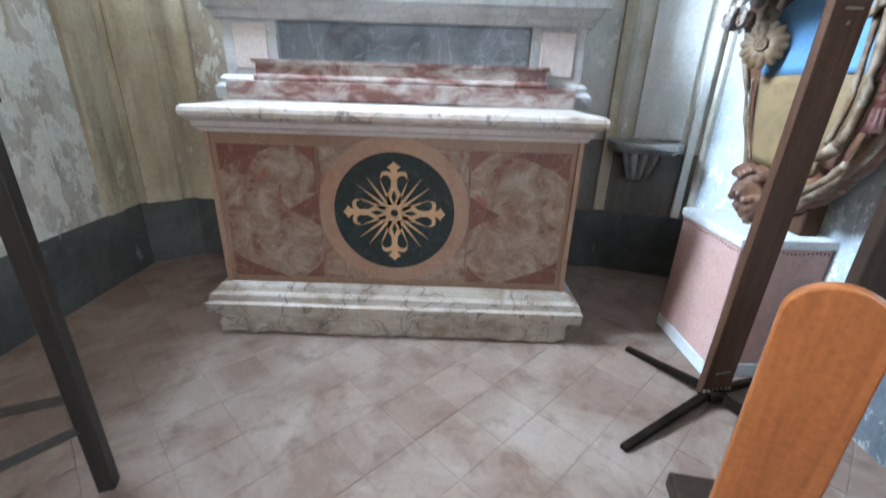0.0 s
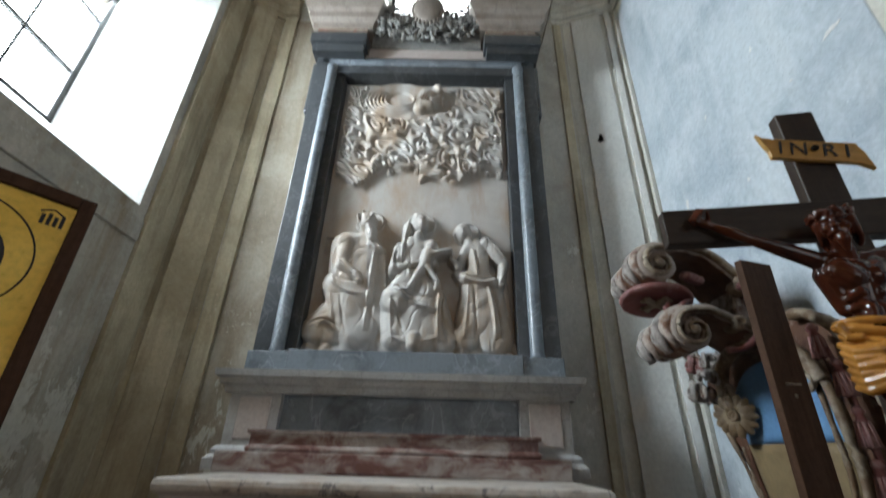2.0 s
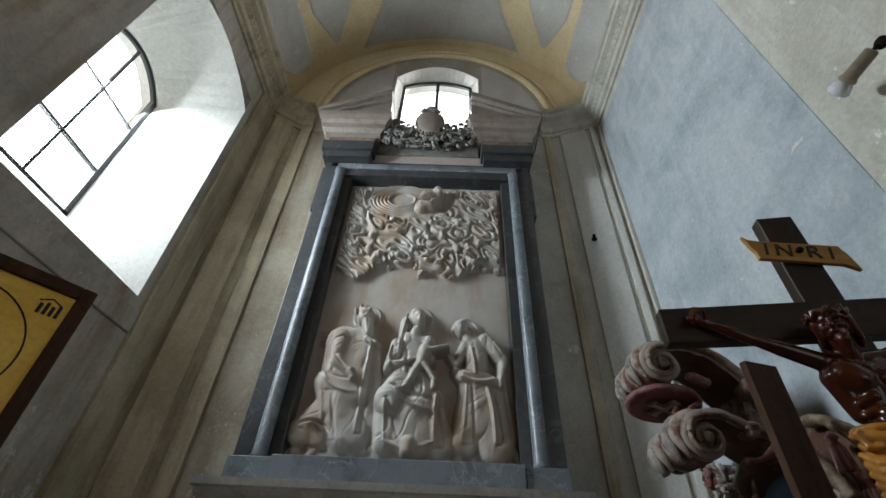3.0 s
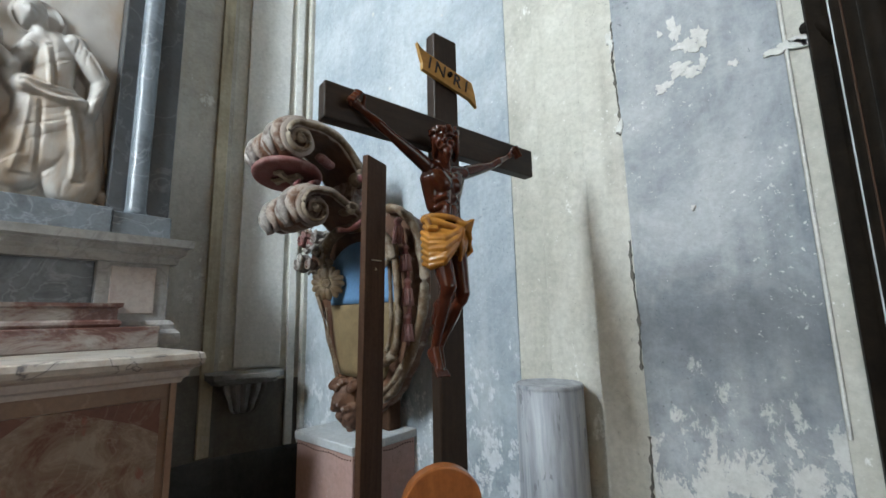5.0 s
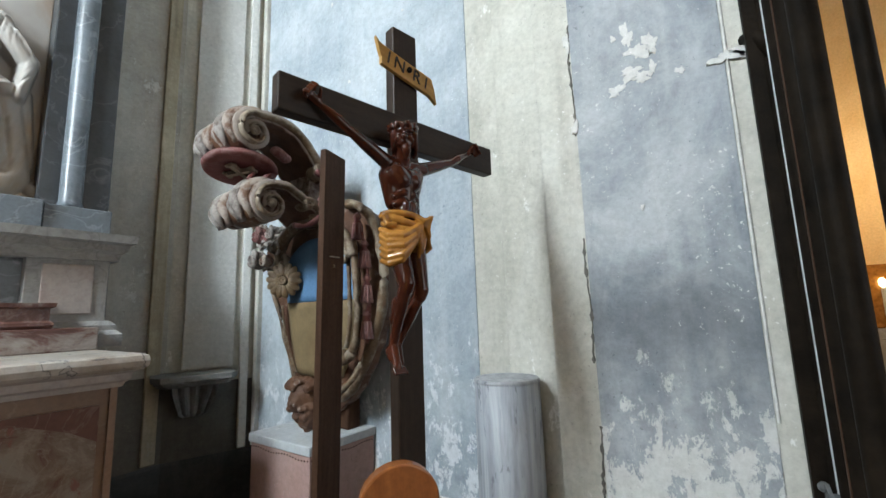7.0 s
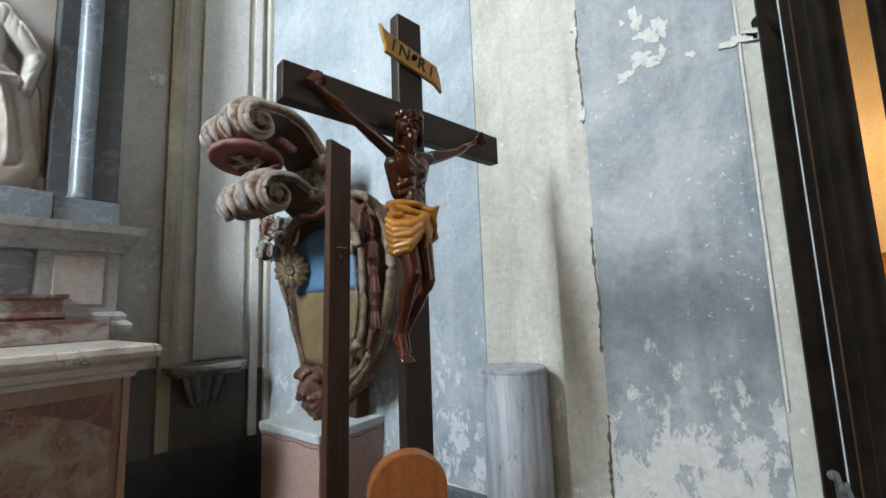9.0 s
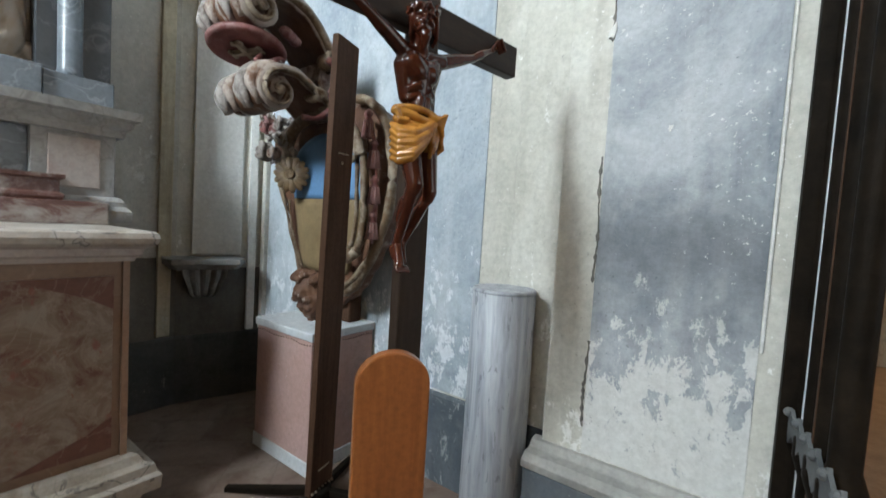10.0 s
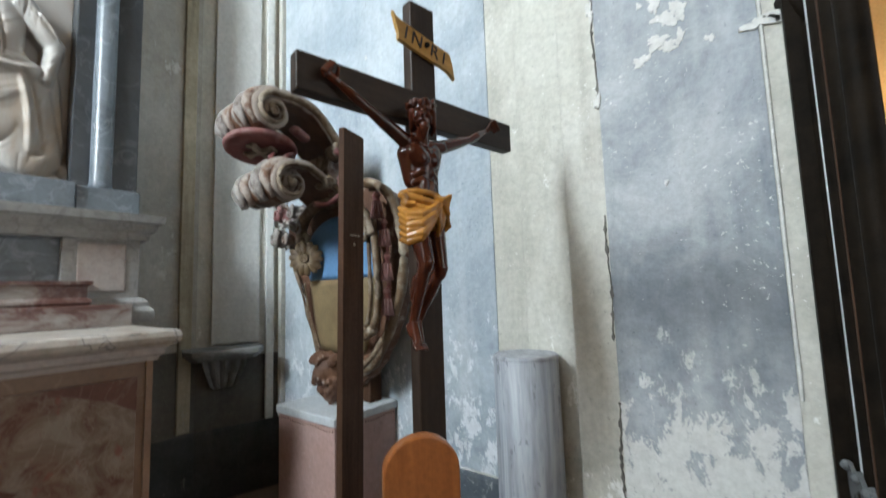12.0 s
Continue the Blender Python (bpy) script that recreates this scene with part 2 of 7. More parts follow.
M_REDINLAY = mat("red_marble", marble((0.155, 0.070, 0.050), (0.25, 0.17, 0.13), (0.12, 0.050, 0.036), 0.6, 10, 0.9), 0.35)
M_PURPLE = mat("purple_breccia_marble", breccia_pale, 0.35)
M_YELLOWM = mat("yellow_marble_inlay", marble((0.46, 0.30, 0.17), (0.42, 0.26, 0.15), (0.38, 0.22, 0.12), 0.3, 7, 0.4), 0.35)
M_RING = mat("tawny_marble", marble((0.30, 0.195, 0.135), (0.36, 0.25, 0.185), (0.24, 0.14, 0.095), 0.3, 6, 0.5), 0.35)
M_PALEPINK = mat("pale_marble", marble((0.46, 0.41, 0.38), (0.34, 0.28, 0.26), (0.38, 0.30, 0.27), 0.4, 5, 0.4), 0.45)
M_BLACKM = mat("black_marble", marble((0.018, 0.025, 0.025), (0.08, 0.1, 0.1), (0.03, 0.04, 0.04), 0.3, 9, 0.3), 0.22)
M_BARDIGLIO = mat("grey_blue_marble", marble((0.17, 0.195, 0.22), (0.34, 0.37, 0.39), (0.075, 0.088, 0.10), 0.5, 6, 0.7), 0.36)
M_BARDIGLIO_D = mat("dark_grey_marble", marble((0.055, 0.06, 0.065), (0.16, 0.165, 0.17), (0.03, 0.032, 0.035), 0.4, 6, 0.5), 0.3)
M_GREYSTONE = mat("pale_grey_stone", marble((0.36, 0.355, 0.345), (0.19, 0.185, 0.175), (0.25, 0.245, 0.235), 0.5, 5, 0.6), 0.5)
M_PEDIMENT = mat("brown_stained_marble", marble((0.27, 0.235, 0.205), (0.13, 0.11, 0.095), (0.19, 0.15, 0.12), 0.5, 6, 0.7), 0.55)
M_OLDSTONE = mat("dirty_old_stone", marble((0.25, 0.25, 0.24), (0.10, 0.10, 0.09), (0.13, 0.125, 0.115), 0.5, 9, 0.7), 0.6)


def relief_marble(nt, b):
    v = coord(nt)
    big = noise_tex(nt, v, 2.2, 5)
    col = ramp(nt, big, [(0.35, (0.34, 0.32, 0.295)), (0.7, (0.45, 0.43, 0.405))])
    rust = noise_tex(nt, coord(nt, (2.2, 1, 0.8)), 2.1, 9, 0.6, 0.4)
    col = mix(nt, ramp(nt, rust, [(0.46, grey(0)), (0.66, grey(0.85))]), col, (0.31, 0.225, 0.15))
    nt.links.new(col, b.inputs["Base Color"])
    bump(nt, b, noise_tex(nt, v, 50, 5), 0.12, 0.004)


M_RELIEF = mat("aged_white_marble", relief_marble, 0.5)
M_BLACKWOOD = mat("black_painted_wood", wood((0.012, 0.011, 0.01), (0.03, 0.027, 0.024)), 0.4)
M_DARKWOOD = mat("dark_brown_wood", wood((0.045, 0.022, 0.013), (0.085, 0.045, 0.028)), 0.6, spec=0.08)
M_CROSSWOOD = mat("stained_cross_wood", wood((0.018, 0.011, 0.008), (0.045, 0.029, 0.02)), 0.5, spec=0.22)
M_CROSSWOOD_X = mat("stained_cross_wood_beam", wood((0.018, 0.011, 0.008), (0.045, 0.029, 0.02), "x"), 0.5, spec=0.22)
M_ORANGE = mat("varnished_pine", wood((0.20, 0.062, 0.018), (0.33, 0.115, 0.034)), 0.3)
M_FIGURE = mat("glossy_brown_carved_wood", simple((0.030, 0.0075, 0.004), (0.080, 0.019, 0.008), 9, 0.15, bumps=0.02, spec=0.8))
M_GOLD = mat("gilding", simple((0.20, 0.078, 0.012), (0.46, 0.205, 0.038), 16, 0.20, 1.0, bumps=0.06))
M_TITLE = mat("ochre_painted_board", wood((0.36, 0.19, 0.04), (0.5, 0.28, 0.07), "x"), 0.4)
M_INK = mat("black_paint", simple((0.01, 0.01, 0.01), (0.025, 0.02, 0.02), 10, 0.5))
M_PEDPINK = mat("dusty_pink_paint", plaster((0.40, 0.255, 0.225), (0.45, 0.295, 0.265), (0.36, 0.25, 0.22), (0.5, 0.42, 0.4), 0.05, 0.2), 0.7)
M_PEDGREY = mat("pale_blue_grey_paint", plaster((0.50, 0.53, 0.55), (0.58, 0.60, 0.61), (0.42, 0.42, 0.4), (0.66, 0.66, 0.64), 0.2, 0.3), 0.7)


def iron_build(nt, b):
    simple((0.006, 0.005, 0.004), (0.018, 0.013, 0.009), 12, 0.5, 0.0, bumps=0.4)(nt, b)
    b.inputs["IOR"].default_value = 1.12


M_IRON = mat("black_iron", iron_build, 0.5, spec=0.3)
M_STEEL = mat("brushed_metal", simple((0.20, 0.15, 0.10), (0.34, 0.28, 0.21), 12, 0.35, 0.9))
M_SIGNGREY = mat("grey_metal_leaf", simple((0.06, 0.066, 0.07), (0.12, 0.125, 0.125), 8, 0.6, 0.1))


def streaked(nt, b):
    n = noise_tex(nt, coord(nt, (9, 9, 0.9)), 3.2, 7, 0.62, 0.5)
    col = ramp(nt, n, [(0.3, (0.20, 0.215, 0.24)), (0.55, (0.36, 0.38, 0.41)), (0.75, (0.45, 0.47, 0.49))])
    k = noise_tex(nt, coord(nt, (5, 5, 1.3)), 9, 6, 0.6, 0.8)
    col = mix(nt, ramp(nt, k, [(0.60, grey(0)), (0.66, grey(0.7))]), col, (0.13, 0.14, 0.16))
    nt.links.new(col, b.inputs["Base Color"])
    bump(nt, b, n, 0.2, 0.004)


M_COLUMN = mat("painted_faux_marble", streaked, 0.5)


def carved(c1, c2, worn):
    """Old painted carving: worn to the pale ground along its edges, dusty on top."""
    def build(nt, b):
        v = coord(nt)
        n = noise_tex(nt, v, 9, 6)
        col = ramp(nt, n, [(0.35, c1), (0.65, c2)])
        f = noise_tex(nt, v, 22, 6, 0.7)
        g = nt.nodes.new("ShaderNodeNewGeometry")
        a = nt.nodes.new("ShaderNodeMath")
        a.operation = "MULTIPLY_ADD"
        a.inputs[1].default_value = 0.22
        nt.links.new(f, a.inputs[0])
        nt.links.new(g.outputs["Pointiness"], a.inputs[2])
        col = mix(nt, ramp(nt, a.outputs[0], [(0.655, grey(0)), (0.70, grey(0.75))]), col, worn)
        sp = nt.nodes.new("ShaderNodeSeparateXYZ")
        nt.links.new(g.outputs["Normal"], sp.inputs[0])
        dd = nt.nodes.new("ShaderNodeMath")
        dd.operation = "MULTIPLY_ADD"
        dd.inputs[1].default_value = 0.9
        nt.links.new(f, dd.inputs[0])
        nt.links.new(sp.outputs[2], dd.inputs[2])
        col = mix(nt, ramp(nt, dd.outputs[0], [(1.12, grey(0)), (1.55, grey(0.7))]), col, worn)
        nt.links.new(col, b.inputs["Base Color"])
        bump(nt, b, f, 0.7, 0.008)
    return build


M_SCROLL = mat("carved_wood_grey_brown", carved((0.060, 0.024, 0.013), (0.15, 0.072, 0.038), (0.38, 0.33, 0.29)), 0.6)
M_SCROLLGREY = mat("carved_wood_dusty_grey", carved((0.075, 0.052, 0.042), (0.17, 0.135, 0.118), (0.36, 0.33, 0.305)), 0.7)
M_SCROLLPALE = mat("carved_wood_pale_gilt", carved((0.080, 0.046, 0.024), (0.165, 0.105, 0.058), (0.30, 0.25, 0.19)), 0.55)
M_REDHAT = mat("faded_red_paint", carved((0.10, 0.026, 0.024), (0.17, 0.05, 0.045), (0.26, 0.15, 0.14)), 0.6)
M_ROSETTE = mat("dull_ochre_gilt", carved((0.085, 0.052, 0.026), (0.16, 0.105, 0.055), (0.26, 0.19, 0.11)), 0.5)
M_SHIELDBLUE = mat("sky_blue_paint", simple((0.095, 0.205, 0.37), (0.13, 0.26, 0.44), 5, 0.6))
M_SHIELDOCHRE = mat("ochre_paint", simple((0.16, 0.11, 0.055), (0.23, 0.165, 0.085), 7, 0.6))
M_ICONGOLD = mat("gold_leaf_ground", simple((0.75, 0.46, 0.07), (0.9, 0.62, 0.14), 5, 0.3, 0.85, bumps=0.08))
M_SILL = mat("dark_window_iron", simple((0.02, 0.022, 0.024), (0.05, 0.05, 0.05), 10, 0.5))
M_BULB = mat("frosted_bulb_glass", simple((0.6, 0.62, 0.65), (0.75, 0.77, 0.8), 10, 0.15))
M_NAVE = mat("warm_nave_plaster", plaster((0.72, 0.53, 0.28), (0.78, 0.62, 0.38), (0.68, 0.50, 0.28), (0.75, 0.6, 0.4), 0.1, 0.2), 0.8)


def glass_build(nt, b):
    b.inputs["Transmission Weight"].default_value = 1.0
    b.inputs["Base Color"].default_value = (0.97, 0.98, 1, 1)
    b.inputs["IOR"].default_value = 1.05


M_GLASS = mat("window_glass", glass_build, 0.25)


def glow(name, colour, strength):
    m = bpy.data.materials.new(name)
    m.use_nodes = True
    nt = m.node_tree
    nt.nodes.remove(nt.nodes["Principled BSDF"])
    e = nt.nodes.new("ShaderNodeEmission")
    e.inputs[0].default_value, e.inputs[1].default_value = (*colour, 1), strength
    nt.links.new(e.outputs[0], nt.nodes["Material Output"].inputs[0])
    return m


M_SKYGLOW = glow("bright_overcast_sky", (0.92, 0.97, 1.0), 8.0)
M_LAMPGLOW = glow("lit_altar_lamp", (1.0, 0.78, 0.42), 9.0)

# ---------------------------------------------------------------- mesh helpers


def box(bm, x0, x1, y0, y1, z0, z1, m=None):
    vs = [bm.verts.new((x, y, z)) for x in (x0, x1) for y in (y0, y1) for z in (z0, z1)]
    if m:
        for v in vs:
            v.co = m @ v.co
    for q in ((0, 1, 3, 2), (4, 6, 7, 5), (0, 4, 5, 1), (2, 3, 7, 6), (0, 2, 6, 4), (1, 5, 7, 3)):
        bm.faces.new([vs[i] for i in q])
    return vs


def prism(bm, pts, a, b, to):
    """A polygon pts (u, v) swept from a to b; to(u, v, w) gives the place."""
    lo = [bm.verts.new(to(u, v, a)) for u, v in pts]
    hi = [bm.verts.new(to(u, v, b)) for u, v in pts]
    n = len(pts)
    for i in range(n):
        j = (i + 1) % n
        bm.faces.new((lo[i], lo[j], hi[j], hi[i]))
    bm.faces.new(lo[::-1])
    bm.faces.new(hi)


def sweep(bm, path, profile, closed=False):
    """Profile (out, up) along a level path of (x, y, z); out lies to the right of the way."""
    rings = []
    n = len(path)
    for i, p in enumerate(path):
        p = Vector(p)
        a = Vector(path[i - 1]) if (i or closed) else p
        c = Vector(path[(i + 1) % n]) if (i < n - 1 or closed) else p
        d1, d2 = (p - a), (c - p)
        d1 = d1.normalized() if d1.length else d2.normalized()
        d2 = d2.normalized() if d2.length else d1
        r1, r2 = Vector((d1.y, -d1.x, 0)), Vector((d2.y, -d2.x, 0))
        r = r1 + r2
        r = r / max(0.2, r.dot(r1))
        rings.append([bm.verts.new(p + r * o + Vector((0, 0, u))) for o, u in profile])
    k = len(profile)
    for i in range(n if closed else n - 1):
        a, b = rings[i], rings[(i + 1) % n]
        for j in range(k):
            bm.faces.new((a[j], a[(j + 1) % k], b[(j + 1) % k], b[j]))
    if not closed:
        bm.faces.new(rings[0])
        bm.faces.new(rings[-1][::-1])


def lathe(bm, prof, seg=32, m=None):
    rings = []
    for r, z in prof:
        rings.append([bm.verts.new((r * math.cos(2 * math.pi * i / seg), r * math.sin(2 * math.pi * i / seg), z)) for i in range(seg)])
    for a, b in zip(rings, rings[1:]):
        for i in range(seg):
            bm.faces.new((a[i], a[(i + 1) % seg], b[(i + 1) % seg], b[i]))
    bm.faces.new(rings[0][::-1])
    bm.faces.new(rings[-1])
    if m:
        for ring in rings:
            for v in ring:
                v.co = m @ v.co


def tube(bm, pts, radii, seg=10, flat=1.0, up=Vector((0, 0, 1))):
    """A round (or flattened) bar along points, with its own radius at each."""
    rings = []
    n = len(pts)
    pts = [Vector(p) for p in pts]
    for i, p in enumerate(pts):
        d = (pts[min(i + 1, n - 1)] - pts[max(i - 1, 0)]).normalized()
        s = d.cross(up)
        s = s.normalized() if s.length > 1e-4 else Vector((1, 0, 0))
        t = s.cross(d)
        r = radii[i] if hasattr(radii, "__len__") else radii
        rings.append([bm.verts.new(p + s * (r * math.cos(2 * math.pi * k / seg)) + t * (r * flat * math.sin(2 * math.pi * k / seg))) for k in range(seg)])
    for a, b in zip(rings, rings[1:]):
        for k in range(seg):
            bm.faces.new((a[k], a[(k + 1) % seg], b[(k + 1) % seg], b[k]))
    bm.faces.new(rings[0][::-1])
    bm.faces.new(rings[-1])


def ball(bm, c, r, seg=16, m=None):
    mm = Matrix.Translation(c) @ (m or Matrix()) @ Matrix.Diagonal((*(r if hasattr(r, "__len__") else (r, r, r)), 1))
    bmesh.ops.create_uvsphere(bm, u_segments=seg, v_segments=max(6, seg // 2), radius=1, matrix=mm)


def mesh_of(name, bm, material, smooth=False):
    bmesh.ops.recalc_face_normals(bm, faces=bm.faces)
    me = bpy.data.meshes.new(name)
    bm.to_mesh(me)
    bm.free()
    me.materials.append(material)
    if smooth:
        for p in me.polygons:
            p.use_smooth = True
    return me


def bevel(ob, w, seg=2):
    md = ob.modifiers.new("edge", "BEVEL")
    md.width, md.segments, md.limit_method, md.angle_limit = w, seg, "ANGLE", radians(40)
    return ob


def worn(ob, size, strength, levels=3):
    """Chipped, uneven arrises."""
    sub = ob.modifiers.new("fine", "SUBSURF")
    sub.subdivision_type, sub.levels, sub.render_levels = "SIMPLE", levels, levels
    tex = bpy.data.textures.new("chips", "CLOUDS")
    tex.noise_scale, tex.noise_depth = size, 3
    d = ob.modifiers.new("chips", "DISPLACE")
    d.texture, d.strength, d.mid_level, d.texture_coords = tex, strength, 0.5, "GLOBAL"
    return ob


def part(name, bm, material, parent=None, label="", smooth=False, bev=0.0):
    ob = new(name, mesh_of(name, bm, material, smooth))
    if parent:
        ob.parent = parent
    if label:
        tagged(ob, label)
    if bev:
        bevel(ob, bev)
    return ob


def structure(name, bm, material, label, category, smooth=False, bev=0.0):
    return tagged(part(name, bm, material, None, label, smooth, bev), label, category, kind="structure")


def thing(name, label, category, at=(0, 0, 0), rz=0.0, group=""):
    e = new(name)
    e.empty_display_size = 0.1
    e.matrix_world = pose(*at, 0, 0, rz)
    return tagged(e, label, category, group)


def ngon_prism_y(bm, pts, y0, y1):
    prism(bm, pts, y0, y1, lambda u, v, w: (u, w, v))


def ngon_prism_x(bm, pts, x0, x1):
    prism(bm, pts, x0, x1, lambda u, v, w: (w, u, v))

# ---------------------------------------------------------------- the chapel
XL, XR, YB, SPRING = -1.70, 1.75, 2.90, 5.27
XC, RV = 0.025, 1.725
LX, RX, CY = -1.44, 1.30, 2.75   # where the canted corners leave the back wall, and where they meet the sides
WIN = (1.245, 2.37, 2.50, 4.58)   # side window: opening in the wall's inner face
FRM = (1.40, 2.13, 2.91, 4.18)   # and at the window frame, up to the springing of its flat arch


def vault_z(x, r=RV):
    return SPRING + math.sqrt(max(0.0, r * r - (x - XC) ** 2))


def build_floor():
    bm = bmesh.new()
    box(bm, -6.0, 7.0, -8.0, 3.6, -0.2, -0.003)
    floor = structure("floor", bm, M_GROUT, "worn terracotta tile floor laid diagonally", "floor")
    return floor


floor = build_floor()


def build_walls():
    # back wall with the lunette window
    bm = bmesh.new()
    box(bm, LX - 0.3, RX + 0.3, YB, YB + 0.5, -0.1, 4.9)
    w0, w1, wtop = -0.50, 0.52, 6.14
    xs = [XC - RV + 0.001 + (2 * RV - 0.002) * i / 40 for i in range(41)]
    xs = sorted(set(xs + [w0, w1]))
    for a, b in zip(xs, xs[1:]):
        inside = a >= w0 - 1e-6 and b <= w1 + 1e-6
        def low(x):
            return wtop + 0.28 * (1 - ((x - 0.01) / 0.51) ** 2) if inside else 4.9
        pts = [(a, low(a)), (b, low(b)), (b, vault_z(b) + 0.05), (a, vault_z(a) + 0.05)]
        ngon_prism_y(bm, pts, YB, YB + (0.10 if inside else 0.5))
    structure("wall_back", bm, M_GREY, "stained grey plaster wall behind the altar", "wall")
    # left wall: pieces round the splayed window
    bm = bmesh.new()
    y0, y1, z0, z1 = WIN
    box(bm, XL - 0.7, XL, 0.13, y0, -0.1, SPRING + 0.1)
    box(bm, XL - 0.7, XL, y1, CY + 0.05, -0.1, SPRING + 0.1)
    box(bm, XL - 0.7, XL, y0, y1, -0.1, z0)
    box(bm, XL - 0.7, XL, y0, y1, z1 + 0.12, SPRING + 0.1)
    structure("wall_left", bm, M_LEFT, "grey and ochre plaster wall with a deep splayed window", "wall")
    # splayed reveal
    bm = bmesh.new()
    f0, f1, g0, g1 = FRM
    xi, xo = XL, XL - 0.52
    n = 12
    def arc(t, a, b, spring, rise):
        return a + (b - a) * t, spring + rise * (1 - (2 * t - 1) ** 2)
    inner = [(y0, z0), (y1, z0)] + [arc(1 - i / n, y0, y1, z1 - 0.06, 0.17) for i in range(n + 1)]
    outer = [(f0, g0), (f1, g0)] + [arc(1 - i / n, f0, f1, g1, 0.20) for i in range(n + 1)]
    k = len(inner)
    vi = [bm.verts.new((xi + 0.004, y, z)) for y, z in inner]
    vo = [bm.verts.new((xo, y, z)) for y, z in outer]
    # the reveal has its body out to the wall's outer face
    vb = [bm.verts.new((xi - 0.69, y + (0.35 if y > 1.5 else -0.35), z + (0.3 if z > 3.5 else -0.3))) for y, z in outer]
    vt = [bm.verts.new((xo - 0.15, y, z)) for y, z in outer]
    vj = [bm.verts.new((xi - 0.06, y + (0.03 if y > 1.5 else -0.03), z + (0.03 if z > 3.5 else -0.03))) for y, z in inner]
    for ring_a, ring_b in ((vi, vo), (vo, vt), (vt, vb), (vb, vj), (vj, vi)):
        for i in range(k):
            j = (i + 1) % k
            bm.faces.new((ring_a[i], ring_a[j], ring_b[j], ring_b[i]))
    structure("window_reveal", bm, M_REVEAL, "white plastered splayed window reveal", "window reveal")
    # canted corners
    bm = bmesh.new()
    prism(bm, [(XL - 0.4, CY - 0.03), (XL, CY - 0.03), (LX, YB), (LX, YB + 0.4), (XL - 0.4, YB + 0.4)], -0.1, SPRING + 0.1, lambda u, v, w: (u, v, w))
    structure("wall_corner_left", bm, M_OCHRE, "ochre plaster on the canted chapel corner", "wall")
    bm = bmesh.new()
    prism(bm, [(XR + 0.4, CY), (XR, CY), (RX, YB), (RX, YB + 0.4), (XR + 0.4, YB + 0.4)], -0.1, SPRING + 0.1, lambda u, v, w: (u, v, w))
    structure("wall_corner_right", bm, M_CREAM, "cream plaster on the canted chapel corner", "wall")
    # right wall and the pier at the entrance
    bm = bmesh.new()
    box(bm, XR, XR + 0.5, 0.75, CY + 0.02, -0.1, SPRING + 0.1)
    structure("wall_right", bm, M_CREAM, "cream plaster side wall of the chapel", "wall")
    bm = bmesh.new()
    box(bm, 1.66, 2.3, 0.13, 0.785, -0.1, SPRING + 0.1)
    structure("pier", bm, M_CREAM, "cream plaster pier with worn grey panel", "wall", bev=0.008)
    # nave front with the arched opening
    bm = bmesh.new()
    arch = [(XC + RV * math.cos(a), SPRING + RV * math.sin(a)) for a in [math.pi * i / 24 for i in range(25)]]
    prism(bm, [(7.0, -0.1), (7.0, 9.0), (-6.0, 9.0), (-6.0, -0.1), (XL, -0.1)] + arch[::-1] + [(XR, -0.1)], 0.135, 0.6, lambda u, v, w: (u, w, v))
    structure("wall_nave", bm, M_NAVE, "warm plaster nave wall round the chapel arch", "wall")
    # shell of the nave behind the camera
    for nm, b6 in (("wall_nave_end", (7.0, 7.3, -8.0, 0.6, -0.1, 9.0)), ("wall_nave_far", (-6.0, 7.0, -8.3, -8.0, -0.1, 9.0)), ("wall_nave_west", (-6.3, -6.0, -8.0, 0.6, -0.1, 9.0))):
        bm = bmesh.new()
        box(bm, *b6)
        structure(nm, bm, M_NAVE, "warm ochre plaster wall of the nave", "wall")
    bm = bmesh.new()
    box(bm, -6.3, 7.3, -8.3, 0.6, 9.0, 9.3)
    structure("ceiling_nave", bm, M_VAULT, "pale nave ceiling", "ceiling")


build_walls()


